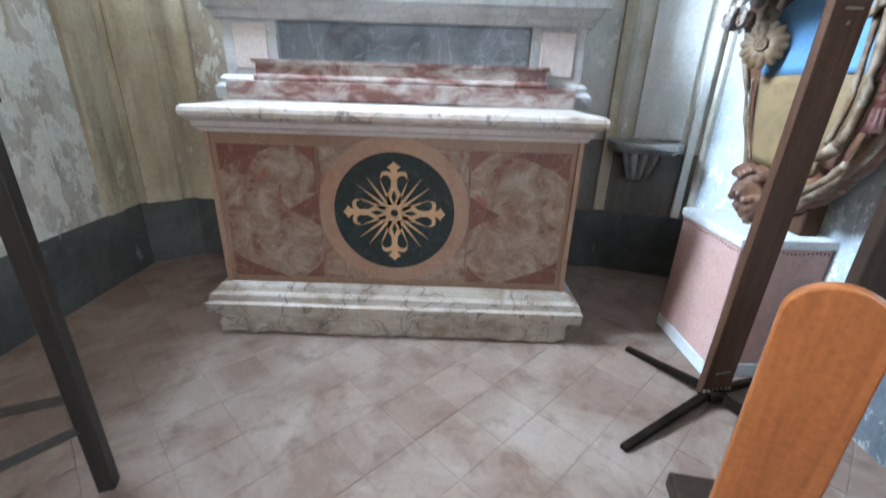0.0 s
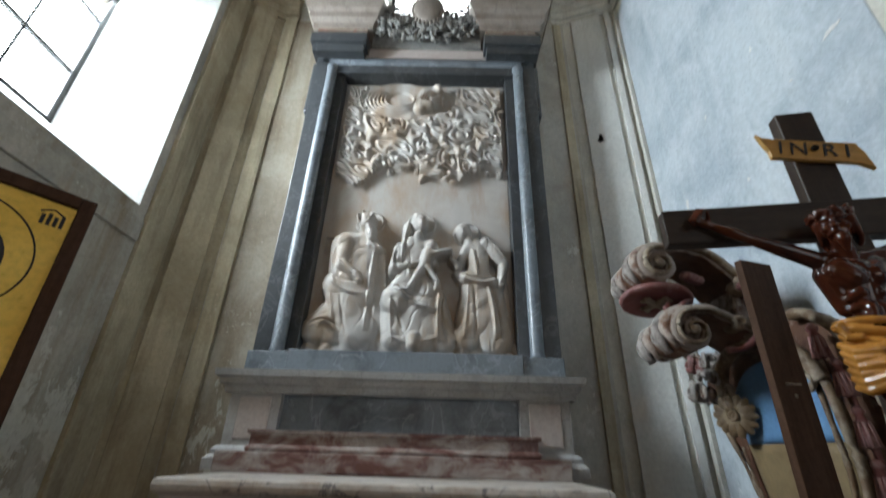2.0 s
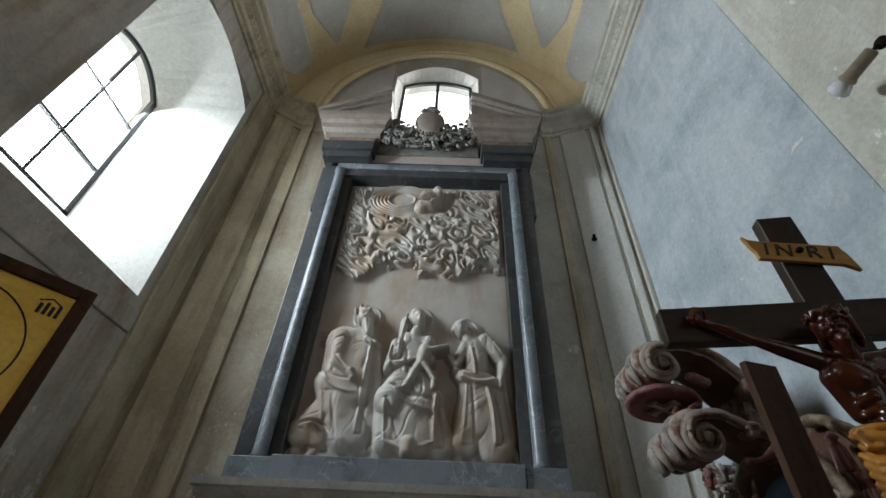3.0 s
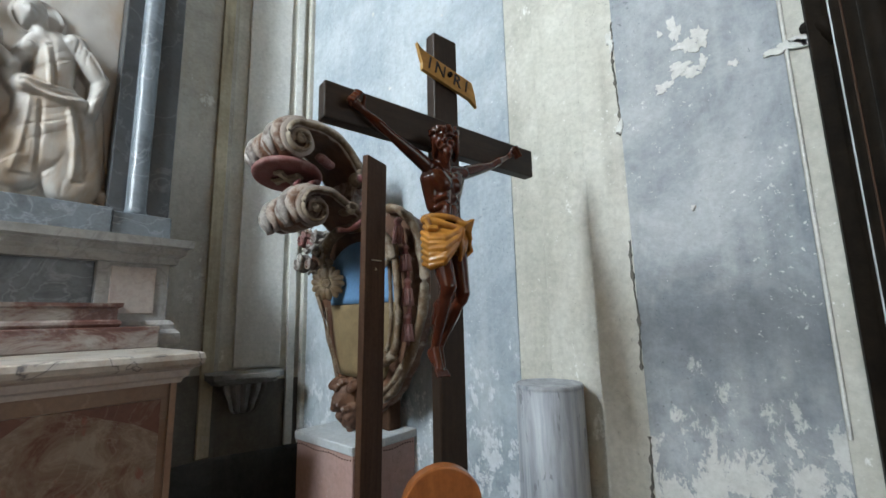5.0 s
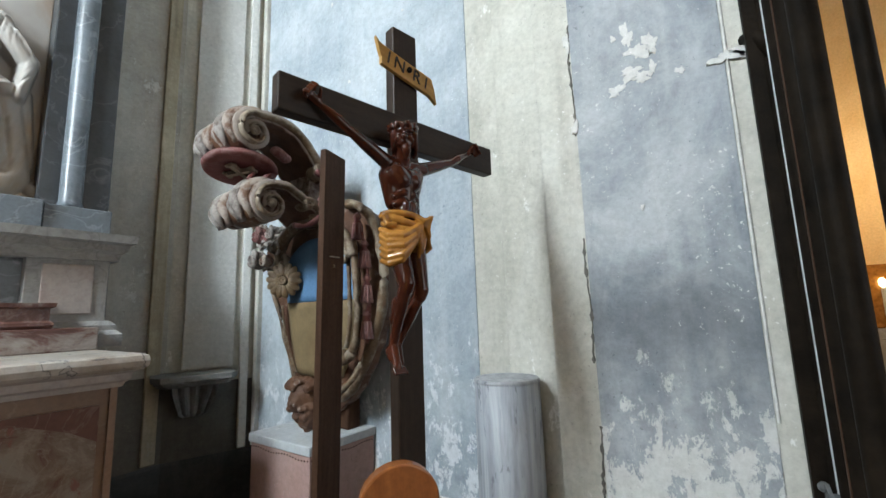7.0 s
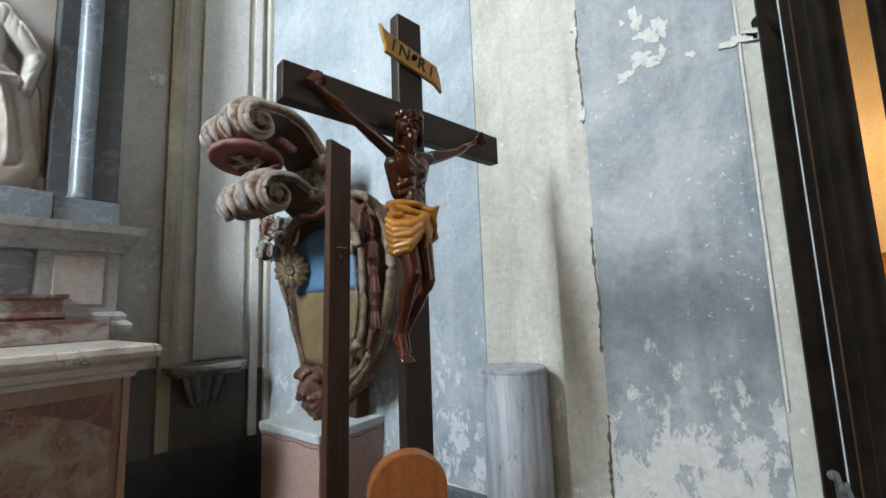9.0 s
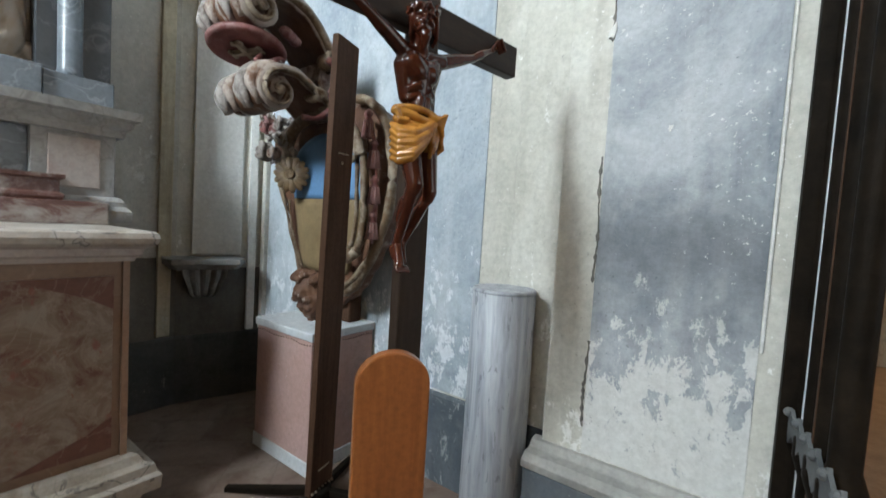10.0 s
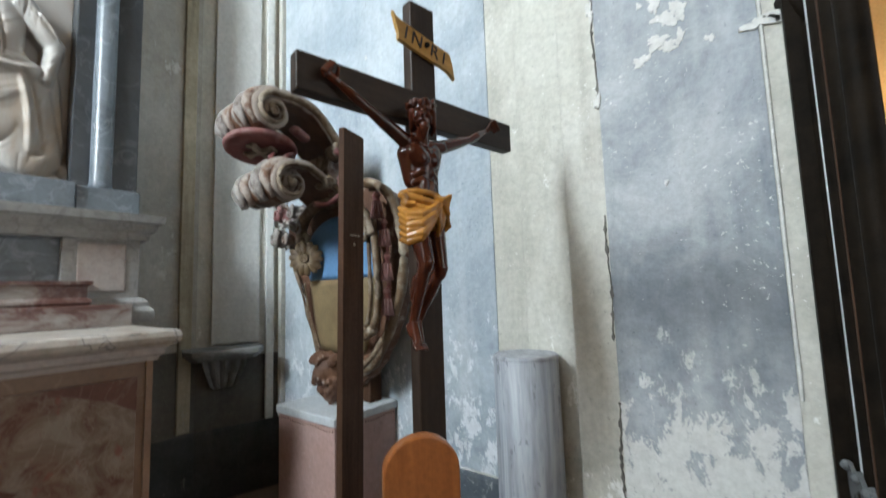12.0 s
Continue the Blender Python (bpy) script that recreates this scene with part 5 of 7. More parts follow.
    for k in range(240):
        c = (rnd.uniform(-0.63, 0.63), rnd.uniform(3.06, 3.93))
        if c[1] > 3.55 and abs(c[0] + 0.08) < 0.36:
            continue
        r = rnd.uniform(0.014, 0.038)
        a0 = rnd.uniform(0, 6.28)
        dx, dz = X - c[0], Z - c[1]
        d = np.hypot(dx, dz)
        sp = 0.5 + 0.5 * np.cos(np.arctan2(dz, dx) * rnd.choice((-1, 1)) + d / r * 5.0 + a0)
        blob = np.clip(1.25 - (d / r) ** 2, 0, 1) * (0.022 + 0.020 * sp) * rnd.uniform(0.7, 1.4)
        Hh = np.maximum(Hh, blob * np.where(Z > 2.98, 1, 0))
    for k in range(26):
        c = (rnd.uniform(-0.55, 0.55), rnd.uniform(3.1, 3.55))
        a = rnd.uniform(0, 6.28)
        q = (c[0] + 0.08 * math.cos(a), c[1] + 0.06 * math.sin(a))
        stroke(c, q, 0.032, 0.016, 0.075, 3, 2)
        stroke(c, c, 0.026, 0.026, 0.095)
    # wings of ribbed rings and the half figure leaning out of the cloud
    for k in range(6):
        arc_ring((-0.20, 3.80), 0.12 + 0.032 * k, 0.013, 0.046 - 0.003 * k, 0.66)
    stroke((0.02, 3.80), (-0.02, 3.70), 0.075, 0.06, 0.13, 3, 1)
    stroke((0.05, 3.84), (0.09, 3.86), 0.05, 0.05, 0.12, 2)
    stroke((0.11, 3.865), (0.125, 3.85), 0.048, 0.04, 0.15)
    stroke((-0.02, 3.70), (0.06, 3.69), 0.034, 0.026, 0.15, 2)
    stroke((0.07, 3.72), (0.14, 3.745), 0.02, 0.014, 0.16)
    for q in range(6):
        fold((-0.06 + 0.02 * q, 3.69), (-0.05 + 0.02 * q, 3.74), (-0.04 + 0.022 * q, 3.80), 0.006, 0.012)
    Hh += (0.002 * wob + 0.0016 * fine) * (Hh > 0.004)
    Hh += 0.0008 * fine
    # soften once
    for _ in range(1):
        P = np.pad(Hh, 1, mode="edge")
        Hh = 0.5 * Hh + 0.125 * (P[:-2, 1:-1] + P[2:, 1:-1] + P[1:-1, :-2] + P[1:-1, 2:])
    yf = 2.775
    verts = np.stack([X.ravel(), (yf - 1.0 * Hh - 2.9).ravel(), (Z - 1.675).ravel()], 1)
    i = np.arange((nz - 1) * nx).reshape(nz - 1, nx)[:, :-1].ravel()
    faces = np.stack([i, i + 1, i + nx + 1, i + nx], 1)
    me = bpy.data.meshes.new("marble_relief")
    me.from_pydata(verts.tolist(), [], faces.tolist())
    bm = bmesh.new()
    bm.from_mesh(me)
    rim = [e for e in bm.edges if e.is_boundary]
    ex = bmesh.ops.extrude_edge_only(bm, edges=rim)
    for v in ex["geom"]:
        if isinstance(v, bmesh.types.BMVert):
            v.co.y = 0.0
    bm.to_mesh(me)
    bm.free()
    for p in me.polygons:
        p.use_smooth = True
    me.materials.append(M_RELIEF)
    ob = new("marble_relief", me)
    ob.location = (0, 2.9, 1.675)
    tagged(ob, "aged white marble relief of draped figures under clouds", "relief")


build_relief()

# ---------------------------------------------------------------- crucifix


def cap(bm, p, q, r0, r1, seg=12):
    p, q = Vector(p), Vector(q)
    d = q - p
    n = 5
    pts = [p + d * (i / n) for i in range(n + 1)]
    if d.length > 1e-4:
        tube(bm, pts, [r0 + (r1 - r0) * i / n for i in range(n + 1)], seg)
    ball(bm, p, r0, seg)
    ball(bm, q, r1, seg)


def fused(name, bm, material, parent, voxel, label="", smooth_n=6):
    ob = part(name, bm, material, parent, label, smooth=True)
    r = ob.modifiers.new("fuse", "REMESH")
    r.mode, r.voxel_size, r.use_smooth_shade = "VOXEL", voxel, True
    s = ob.modifiers.new("soft", "SMOOTH")
    s.factor, s.iterations = 0.5, smooth_n
    return ob


def hewn(ob, size=0.05, strength=0.016):
    """Uneven, hand-carved surface."""
    tex = bpy.data.textures.new("hewn", "CLOUDS")
    tex.noise_scale, tex.noise_depth = size, 4
    d = ob.modifiers.new("hewn", "DISPLACE")
    d.texture, d.strength, d.mid_level = tex, strength, 0.5
    small = bpy.data.textures.new("chisel", "CLOUDS")
    small.noise_scale, small.noise_depth = size * 0.3, 3
    e = ob.modifiers.new("chisel", "DISPLACE")
    e.texture, e.strength, e.mid_level = small, strength * 0.45, 0.5
    return ob


def build_crucifix():
    c = thing("crucifix", "dark wooden crucifix with a glossy brown carved figure and gilded cloth", "crucifix", (1.073, 0.938, 0), -10.2)
    bm = bmesh.new()
    box(bm, -0.041, 0.041, -0.018, 0.018, 0.06, 1.934)
    part("upright", bm, M_CROSSWOOD, c, bev=0.004)
    bm = bmesh.new()
    box(bm, -0.350, 0.352, -0.021, 0.015, 1.592, 1.680)
    part("crossbeam", bm, M_CROSSWOOD_X, c, bev=0.004)
    bm = bmesh.new()
    box(bm, -0.16, 0.16, -0.05, 0.20, 0.0, 0.06)
    part("foot_block", bm, M_CROSSWOOD, c, bev=0.008)
    # title board with swallow-tailed ends
    bm = bmesh.new()
    pts = [(-0.114, 0.040), (-0.100, 0.030), (-0.075, 0.027), (0.084, 0.027), (0.090, 0.014), (0.098, 0.003), (0.114, -0.040), (0.084, -0.027), (-0.084, -0.027), (-0.088, -0.008), (-0.096, 0.004)]
    ngon_prism_y(bm, pts, -0.006, 0.006)
    tb = part("title_board", bm, M_TITLE, c, "ochre title board with dark letters", bev=0.002)
    tb.matrix_local = pose(-0.004, -0.028, 1.806, 0, 11, 0)
    for ch, lx in (("I", -0.066), ("N", -0.030), ("R", 0.030), ("I", 0.064)):
        cu = bpy.data.curves.new("letter", "FONT")
        cu.body, cu.size, cu.extrude, cu.align_x, cu.align_y = ch, 0.050, 0.001, "CENTER", "CENTER"
        tmp = new("letter_outline", cu)
        me = bpy.data.meshes.new_from_object(tmp.evaluated_get(bpy.context.evaluated_depsgraph_get()))
        bpy.data.objects.remove(tmp)
        me.materials.append(M_INK)
        lt = new("letter", me)
        lt.parent = tb
        lt.matrix_local = pose(lx, -0.0075, 0.0, 90, 0, 0)
    bm = bmesh.new()
    ball(bm, (0.0, -0.012, 0.002), 0.008, 8)
    part("nail", bm, M_IRON, tb)
    # carved figure, one fused mesh; the body hangs a little off the post, knees forward
    bm = bmesh.new()

    def B(x, y, z, q, w, v, r0, r1, seg=12):
        cap(bm, (x, y, z - 0.014), (q, w, v - 0.014), r0, r1, seg)
    hx, hy, hz = -0.058, -0.078, 1.606
    B(hx - 0.004, hy + 0.010, hz, hx + 0.002, hy + 0.004, hz - 0.010, 0.029, 0.027)             # skull
    B(hx - 0.002, hy - 0.004, hz - 0.018, hx - 0.004, hy - 0.012, hz - 0.034, 0.022, 0.014)     # jaw
    B(hx - 0.007, hy - 0.016, hz - 0.040, hx - 0.004, hy - 0.010, hz - 0.062, 0.013, 0.006)     # beard
    fx, fy = -0.62, -0.78                                                                     # the way the face looks
    def A(fwd, side, up, fwd2, side2, up2, r0, r1):
        B(hx + fx * fwd - fy * side, hy + fy * fwd + fx * side, hz + up, hx + fx * fwd2 - fy * side2, hy + fy * fwd2 + fx * side2, hz + up2, r0, r1, 8)
    A(0.026, 0.0, 0.0, 0.034, 0.0, -0.014, 0.0045, 0.0062)                                      # nose
    for e in (-1, 1):
        A(0.026, e * 0.004, 0.006, 0.020, e * 0.019, 0.004, 0.0048, 0.0042)                     # brow
        A(0.022, e * 0.013, -0.014, 0.018, e * 0.016, -0.018, 0.0085, 0.008)                    # cheek
        A(0.026, e * 0.003, -0.024, 0.020, e * 0.014, -0.030, 0.0042, 0.0035)                   # moustache
        for k in range(5):
            A(0.008 - 0.011 * k, e * (0.026 - 0.001 * k), 0.0, -0.004 - 0.009 * k, e * (0.029 - 0.002 * k), -0.036 - 0.006 * (k % 2), 0.0085, 0.0058)   # locks of hair
    for k in range(34):                                                                       # plaited crown
        t, t2 = 2 * math.pi * k / 34, 2 * math.pi * (k + 1.3) / 34
        r, r2 = 0.033 + 0.0035 * math.sin(k * 2.4), 0.033 + 0.0035 * math.sin(k * 2.4 + 1.4)
        B(hx + r * math.cos(t), hy + 0.006 + r * math.sin(t), hz + 0.018 + 0.007 * math.sin(k * 1.9), hx + r2 * math.cos(t2), hy + 0.006 + r2 * math.sin(t2), hz + 0.020 + 0.007 * math.cos(k * 1.7), 0.0046, 0.0046, 8)
    B(-0.055, -0.068, 1.575, -0.044, -0.052, 1.535, 0.017, 0.020)                               # neck
    B(-0.095, -0.047, 1.540, -0.040, -0.050, 1.536, 0.018, 0.020)                               # shoulders
    B(-0.040, -0.050, 1.536, 0.028, -0.046, 1.546, 0.020, 0.018)
    B(-0.072, -0.058, 1.512, -0.060, -0.066, 1.494, 0.027, 0.025)                               # chest
    B(-0.012, -0.054, 1.514, -0.026, -0.066, 1.494, 0.027, 0.025)
    B(-0.085, -0.042, 1.510, -0.074, -0.044, 1.440, 0.022, 0.017)                               # flanks
    B(0.004, -0.038, 1.512, -0.016, -0.044, 1.440, 0.024, 0.017)
    B(-0.042, -0.046, 1.500, -0.045, -0.050, 1.430, 0.040, 0.030)                               # rib cage
    B(-0.046, -0.056, 1.430, -0.050, -0.056, 1.385, 0.029, 0.027)                               # belly
    for e in (-1, 1):
        for k in range(3):
            B(-0.046 + e * 0.014, -0.077 + 0.003 * k, 1.462 - 0.020 * k, -0.046 + e * 0.034, -0.066 + 0.002 * k, 1.452 - 0.020 * k, 0.0085, 0.0075, 8)   # ribs
        B(-0.047 + e * 0.010, -0.079, 1.432, -0.049 + e * 0.009, -0.078, 1.400, 0.0105, 0.010, 8)
    B(-0.072, -0.052, 1.368, -0.024, -0.048, 1.368, 0.031, 0.031)                               # hips
    # arms: shoulder, upper arm, elbow, forearm, wrist
    arms = (((-0.097, -0.048, 1.542), (-0.152, -0.050, 1.569), (-0.202, -0.048, 1.596), (-0.228, -0.044, 1.614), (-0.262, -0.036, 1.638), -1),
            ((0.036, -0.044, 1.550), (0.088, -0.044, 1.571), (0.140, -0.044, 1.592), (0.168, -0.042, 1.610), (0.218, -0.036, 1.638), 1))
    for a0, a1, a2, a3, a4, e in arms:
        B(*a0, *a1, 0.0185, 0.0158)
        B(*a1, *a2, 0.0158, 0.0108)
        B(*a2, *a3, 0.0112, 0.0128)
        B(*a3, *a4, 0.0128, 0.0072)
        px, py, pz = a4
        B(px, py, pz, px + e * 0.019, py + 0.004, pz + 0.014, 0.0090, 0.0115)
        for k in range(4):
            kx, kz = px + e * (0.016 + 0.006 * k), pz + 0.028 - 0.008 * k
            B(kx, py - 0.002, kz, kx + e * 0.010, py - 0.013, kz + 0.008, 0.0052, 0.0048, 8)
            B(kx + e * 0.010, py - 0.013, kz + 0.008, kx + e * 0.002, py - 0.022, kz + 0.002, 0.0048, 0.0042, 8)
        B(px + e * 0.004, py - 0.006, pz + 0.012, px + e * 0.008, py - 0.018, pz + 0.026, 0.005, 0.0042, 8)
    # legs
    B(-0.072, -0.056, 1.345, -0.077, -0.098, 1.244, 0.0315, 0.0205)
    B(-0.077, -0.100, 1.240, -0.080, -0.099, 1.226, 0.0200, 0.0178)
    B(-0.080, -0.094, 1.222, -0.083, -0.054, 1.104, 0.0165, 0.0105)
    B(-0.078, -0.074, 1.196, -0.080, -0.060, 1.160, 0.0195, 0.0155)
    B(-0.083, -0.054, 1.100, -0.088, -0.074, 1.056, 0.0118, 0.0112)
    B(-0.085, -0.044, 1.090, -0.088, -0.058, 1.074, 0.0120, 0.0112)
    for k in range(5):
        B(-0.100 + 0.0072 * k, -0.076, 1.052, -0.101 + 0.0080 * k, -0.086, 1.042 - 0.002 * (k == 4), 0.0050, 0.0043, 8)
    B(-0.010, -0.048, 1.345, -0.016, -0.078, 1.230, 0.0300, 0.0195)
    B(-0.016, -0.080, 1.228, -0.018, -0.076, 1.212, 0.0190, 0.0170)
    B(-0.018, -0.070, 1.210, -0.056, -0.036, 1.102, 0.0160, 0.0105)
    B(-0.026, -0.054, 1.180, -0.036, -0.044, 1.145, 0.0180, 0.0140)
    B(-0.058, -0.036, 1.100, -0.066, -0.056, 1.060, 0.0115, 0.0105)
    fused("carved_figure", bm, M_FIGURE, c, 0.0024, "glossy dark brown carved wooden figure", 5)
    # gilded cloth: wound folds, a diagonal swag, a knot and bunched falling ends
    bm = bmesh.new()
    zc = -0.014

    def ring(t, k, z):
        return (-0.048 + (0.055 + 0.003 * math.sin(k * 2.1)) * math.cos(t), -0.050 + 0.046 * math.sin(t), z + zc)
    for k in range(6):
        tube(bm, [ring(math.pi * (0.95 + 1.1 * i / 22), k, 1.408 - 0.0125 * k + 0.007 * math.sin(i / 22 * 5 + k * 1.3) - 0.010 * math.sin(math.pi * i / 22)) for i in range(23)], 0.0078 + 0.0012 * (k % 2), 8)
    for k in range(6):
        # swag from the knot down to the far thigh
        f = k / 5
        tube(bm, [(-0.022 - 0.010 * f, -0.100 + 0.004 * f, 1.392 - 0.018 * f + zc), (-0.055 - 0.006 * f, -0.106 + 0.004 * math.sin(k * 2.6), 1.366 - 0.038 * f + zc), (-0.086 - 0.004 * f, -0.100 + 0.005 * math.sin(k * 2.6), 1.350 - 0.056 * f + zc), (-0.108, -0.076, 1.352 - 0.066 * f + zc), (-0.112 + 0.004 * f, -0.046, 1.372 - 0.076 * f + zc)], [0.005, 0.0088, 0.0100, 0.0088, 0.006], 8)
    for k in range(6):
        # bunched ends
        u = -0.036 + 0.0135 * k
        d = -0.100 + 0.0085 * k + 0.008 * (k % 2)
        tube(bm, [(-0.026 + 0.003 * k, -0.104 + 0.004 * k, 1.392 + zc), (u, d - 0.006, 1.366 + zc), (u + 0.007 * math.sin(k * 1.9), d - 0.002, 1.334 + zc), (u + 0.010 * math.sin(k * 1.3), d + 0.004, 1.300 + 0.016 * (k % 3) + zc)], [0.0045, 0.0072, 0.0086, 0.0045], 8)
    for k in range(5):
        tube(bm, [(-0.048 + 0.012 * k, -0.098, 1.398 + zc), (-0.030 + 0.006 * k, -0.110, 1.388 + 0.004 * k + zc), (-0.014 + 0.003 * k, -0.100, 1.374 - 0.005 * k + zc)], [0.004, 0.0075, 0.005], 8)
    tube(bm, [(-0.100, -0.060, 1.410 + zc), (-0.112, -0.066, 1.398 + zc), (-0.108, -0.070, 1.378 + zc), (-0.092, -0.086, 1.376 + zc)], [0.006, 0.010, 0.009, 0.005], 8)
    ball(bm, (-0.052, -0.052, 1.360 + zc), (0.056, 0.042, 0.044), 20)
    ball(bm, (-0.026, -0.074, 1.350 + zc), (0.030, 0.026, 0.034), 16)
    fused("loincloth", bm, M_GOLD, c, 0.0018, "gilded carved cloth", 3)
    return c


build_crucifix()


def build_board():
    b = thing("bench_end", "varnished orange pine bench end with a rounded top", "bench end", (0.896, 0.812, 0), -36)
    bm = bmesh.new()
    w = 0.077
    pts = [(-w, 0.0), (w, 0.0), (w, 0.805)] + [(w * math.cos(a), 0.805 + 0.070 * math.sin(a)) for a in [math.pi * i / 16 for i in range(1, 16)]] + [(-w, 0.805)]
    ngon_prism_y(bm, pts, -0.016, 0.016)
    part("end_board", bm, M_ORANGE, b, bev=0.004)
    bm = bmesh.new()
    box(bm, -w - 0.02, w + 0.02, 0.02, 0.30, 0.0, 0.05)
    part("foot", bm, M_ORANGE, b, bev=0.004)
    return b


build_board()


def build_plank_stand():
    p = thing("plank_stand", "dark brown wooden plank upright on a black metal cross foot", "stand", (1.318, 1.560, 0), 0)
    m = Matrix.Translation((0.0, 0, 0.055)) @ pose(0, 0, 0, 0, 1.5, 14)
    bm = bmesh.new()
    box(bm, -0.068, 0.068, -0.014, 0.014, 0.0, 1.772, m)
    pl = part("plank", bm, M_DARKWOOD, p, bev=0.003)
    for z in (0.09, 1.335):
        bm = bmesh.new()
        tube(bm, [m @ Vector((-0.03, -0.0165, z)), m @ Vector((0.035, -0.0165, z + 0.004))], 0.0028, 6)
        part("staple", bm, M_STEEL, pl)
    bm = bmesh.new()
    ball(bm, m @ Vector((0.0, -0.0145, 1.30)), 0.006, 8)
    part("screw", bm, M_STEEL, pl)
    bm = bmesh.new()
    lathe(bm, [(0.045, 0.02), (0.05, 0.03), (0.05, 0.06), (0.04, 0.07)], 20)
    hub = part("hub", bm, M_IRON, p, smooth=False)
    for k in range(7):
        bm = bmesh.new()
        ball(bm, m @ Vector((-0.06 + 0.02 * k, -0.018, 0.012)), 0.006, 8)
        part("bolt", bm, M_STEEL, hub)
    for tx, ty in ((-0.205, 0.33), (-0.45, -0.27), (0.20, -0.30), (0.29, 0.13)):
        bm = bmesh.new()
        d = Vector((tx, ty, 0))
        n = Vector((-d.y, d.x, 0)).normalized() * 0.014
        a, e = d.normalized() * 0.03, d
        pts = []
        for base, z0, z1 in ((a, 0.025, 0.06), (e, 0.0, 0.022)):
            pts += [base + n + Vector((0, 0, z0)), base - n + Vector((0, 0, z0)), base - n + Vector((0, 0, z1)), base + n + Vector((0, 0, z1))]
        vs = [bm.verts.new(v) for v in pts]
        for q in ((0, 1, 2, 3), (4, 7, 6, 5), (0, 4, 5, 1), (1, 5, 6, 2), (2, 6, 7, 3), (3, 7, 4, 0)):
            bm.faces.new([vs[i] for i in q])
        part("leg", bm, M_IRON, p, bev=0.003)
    return p


build_plank_stand()


def build_column_stub():
    c = thing("column_stand", "grey faux-marble painted wooden column stand in the corner", "column", (1.612, 0.945, 0))
    bm = bmesh.new()
    lathe(bm, [(0.112, 0.0), (0.116, 0.006), (0.114, 0.5), (0.113, 0.912)], 48)
    ob = part("shaft", bm, M_COLUMN, c)
    for q in ob.data.polygons:
        q.use_smooth = abs(q.normal.z) < 0.5
    bm = bmesh.new()
    lathe(bm, [(0.1135, 0.9125), (0.114, 0.920), (0.110, 0.926)], 48)
    part("top_disc", bm, M_COLUMN, c)


build_column_stub()


def build_pedestal():
    p = thing("pedestal", "dusty pink painted box pedestal with a grey top and foot", "pedestal", (1.56, 1.937, 0))
    bm = bmesh.new()
    box(bm, -0.18, 0.18, -0.212, 0.215, 0.05, 0.600)
    part("body", bm, M_PEDPINK, p, bev=0.004)
    bm = bmesh.new()
    box(bm, -0.185, 0.182, -0.217, 0.22, 0.0, 0.065)
    part("foot", bm, M_PEDGREY, p, "pale grey painted foot", bev=0.004)
    bm = bmesh.new()
    box(bm, -0.19, 0.185, -0.222, 0.225, 0.602, 0.640)
    part("top", bm, M_PEDGREY, p, "pale grey top board", bev=0.006)
    for k in range(22):
        for x, y in ((-0.1805, -0.20 + 0.0195 * k), (-0.17 + 0.016 * k, -0.2125)):
            bm = bmesh.new()
            ball(bm, (x, y, 0.583 - 0.004 * math.sin(k * 0.6)), 0.0035, 6)
            part("tack", bm, M_DARKWOOD, p)
    return p


build_pedestal()


def spiral(cx, cz, r0, turns, a0, n=26, sgn=1, r1=0.012):
    return [(cx + (r0 + (r1 - r0) * i / n) * math.cos(a0 + sgn * turns * 2 * math.pi * i / n), cz + (r0 + (r1 - r0) * i / n) * math.sin(a0 + sgn * turns * 2 * math.pi * i / n)) for i in range(n + 1)]


def volute(bm, pts, thick, y0, y1, belly=0.02):
    """A scrolled band: points (forward, up) swept across its width, hollowed along the edges like carved wood."""
    n = len(pts)
    ks = 18
    rows = []
    for i, (u, v) in enumerate(pts):
        a, b = pts[max(i - 1, 0)], pts[min(i + 1, n - 1)]
        d = Vector((b[0] - a[0], b[1] - a[1])).normalized()
        nn = Vector((-d.y, d.x))
        t = thick[i] if hasattr(thick, "__len__") else thick
        ring = []
        for k in range(ks + 1):
            w = k / ks
            o = t * (1.0 - belly * 22 * math.exp(-((w - 0.16) / 0.07) ** 2) - belly * 22 * math.exp(-((w - 0.84) / 0.07) ** 2) + belly * 8 * math.sin(w * math.pi))
            ring.append((u + nn.x * o, y0 + (y1 - y0) * w, v + nn.y * o))
        for k in range(ks, -1, -1):
            w = k / ks
            ring.append((u - nn.x * t * 0.6, y0 + (y1 - y0) * w, v - nn.y * t * 0.6))
        rows.append([bm.verts.new((-p[0], p[1], p[2])) for p in ring])
    m = len(rows[0])
    for a, b in zip(rows, rows[1:]):
        for k in range(m):
            bm.faces.new((a[k], a[(k + 1) % m], b[(k + 1) % m], b[k]))
    bm.faces.new(rows[0])
    bm.faces.new(rows[-1][::-1])


def bez(p0, p1, p2, p3, n=14):
    out = []
    for i in range(n):
        t = i / n
        s = 1 - t
        out.append(tuple(s**3 * a + 3 * s * s * t * b + 3 * s * t * t * c + t**3 * d for a, b, c, d in zip(p0, p1, p2, p3)))
    return out


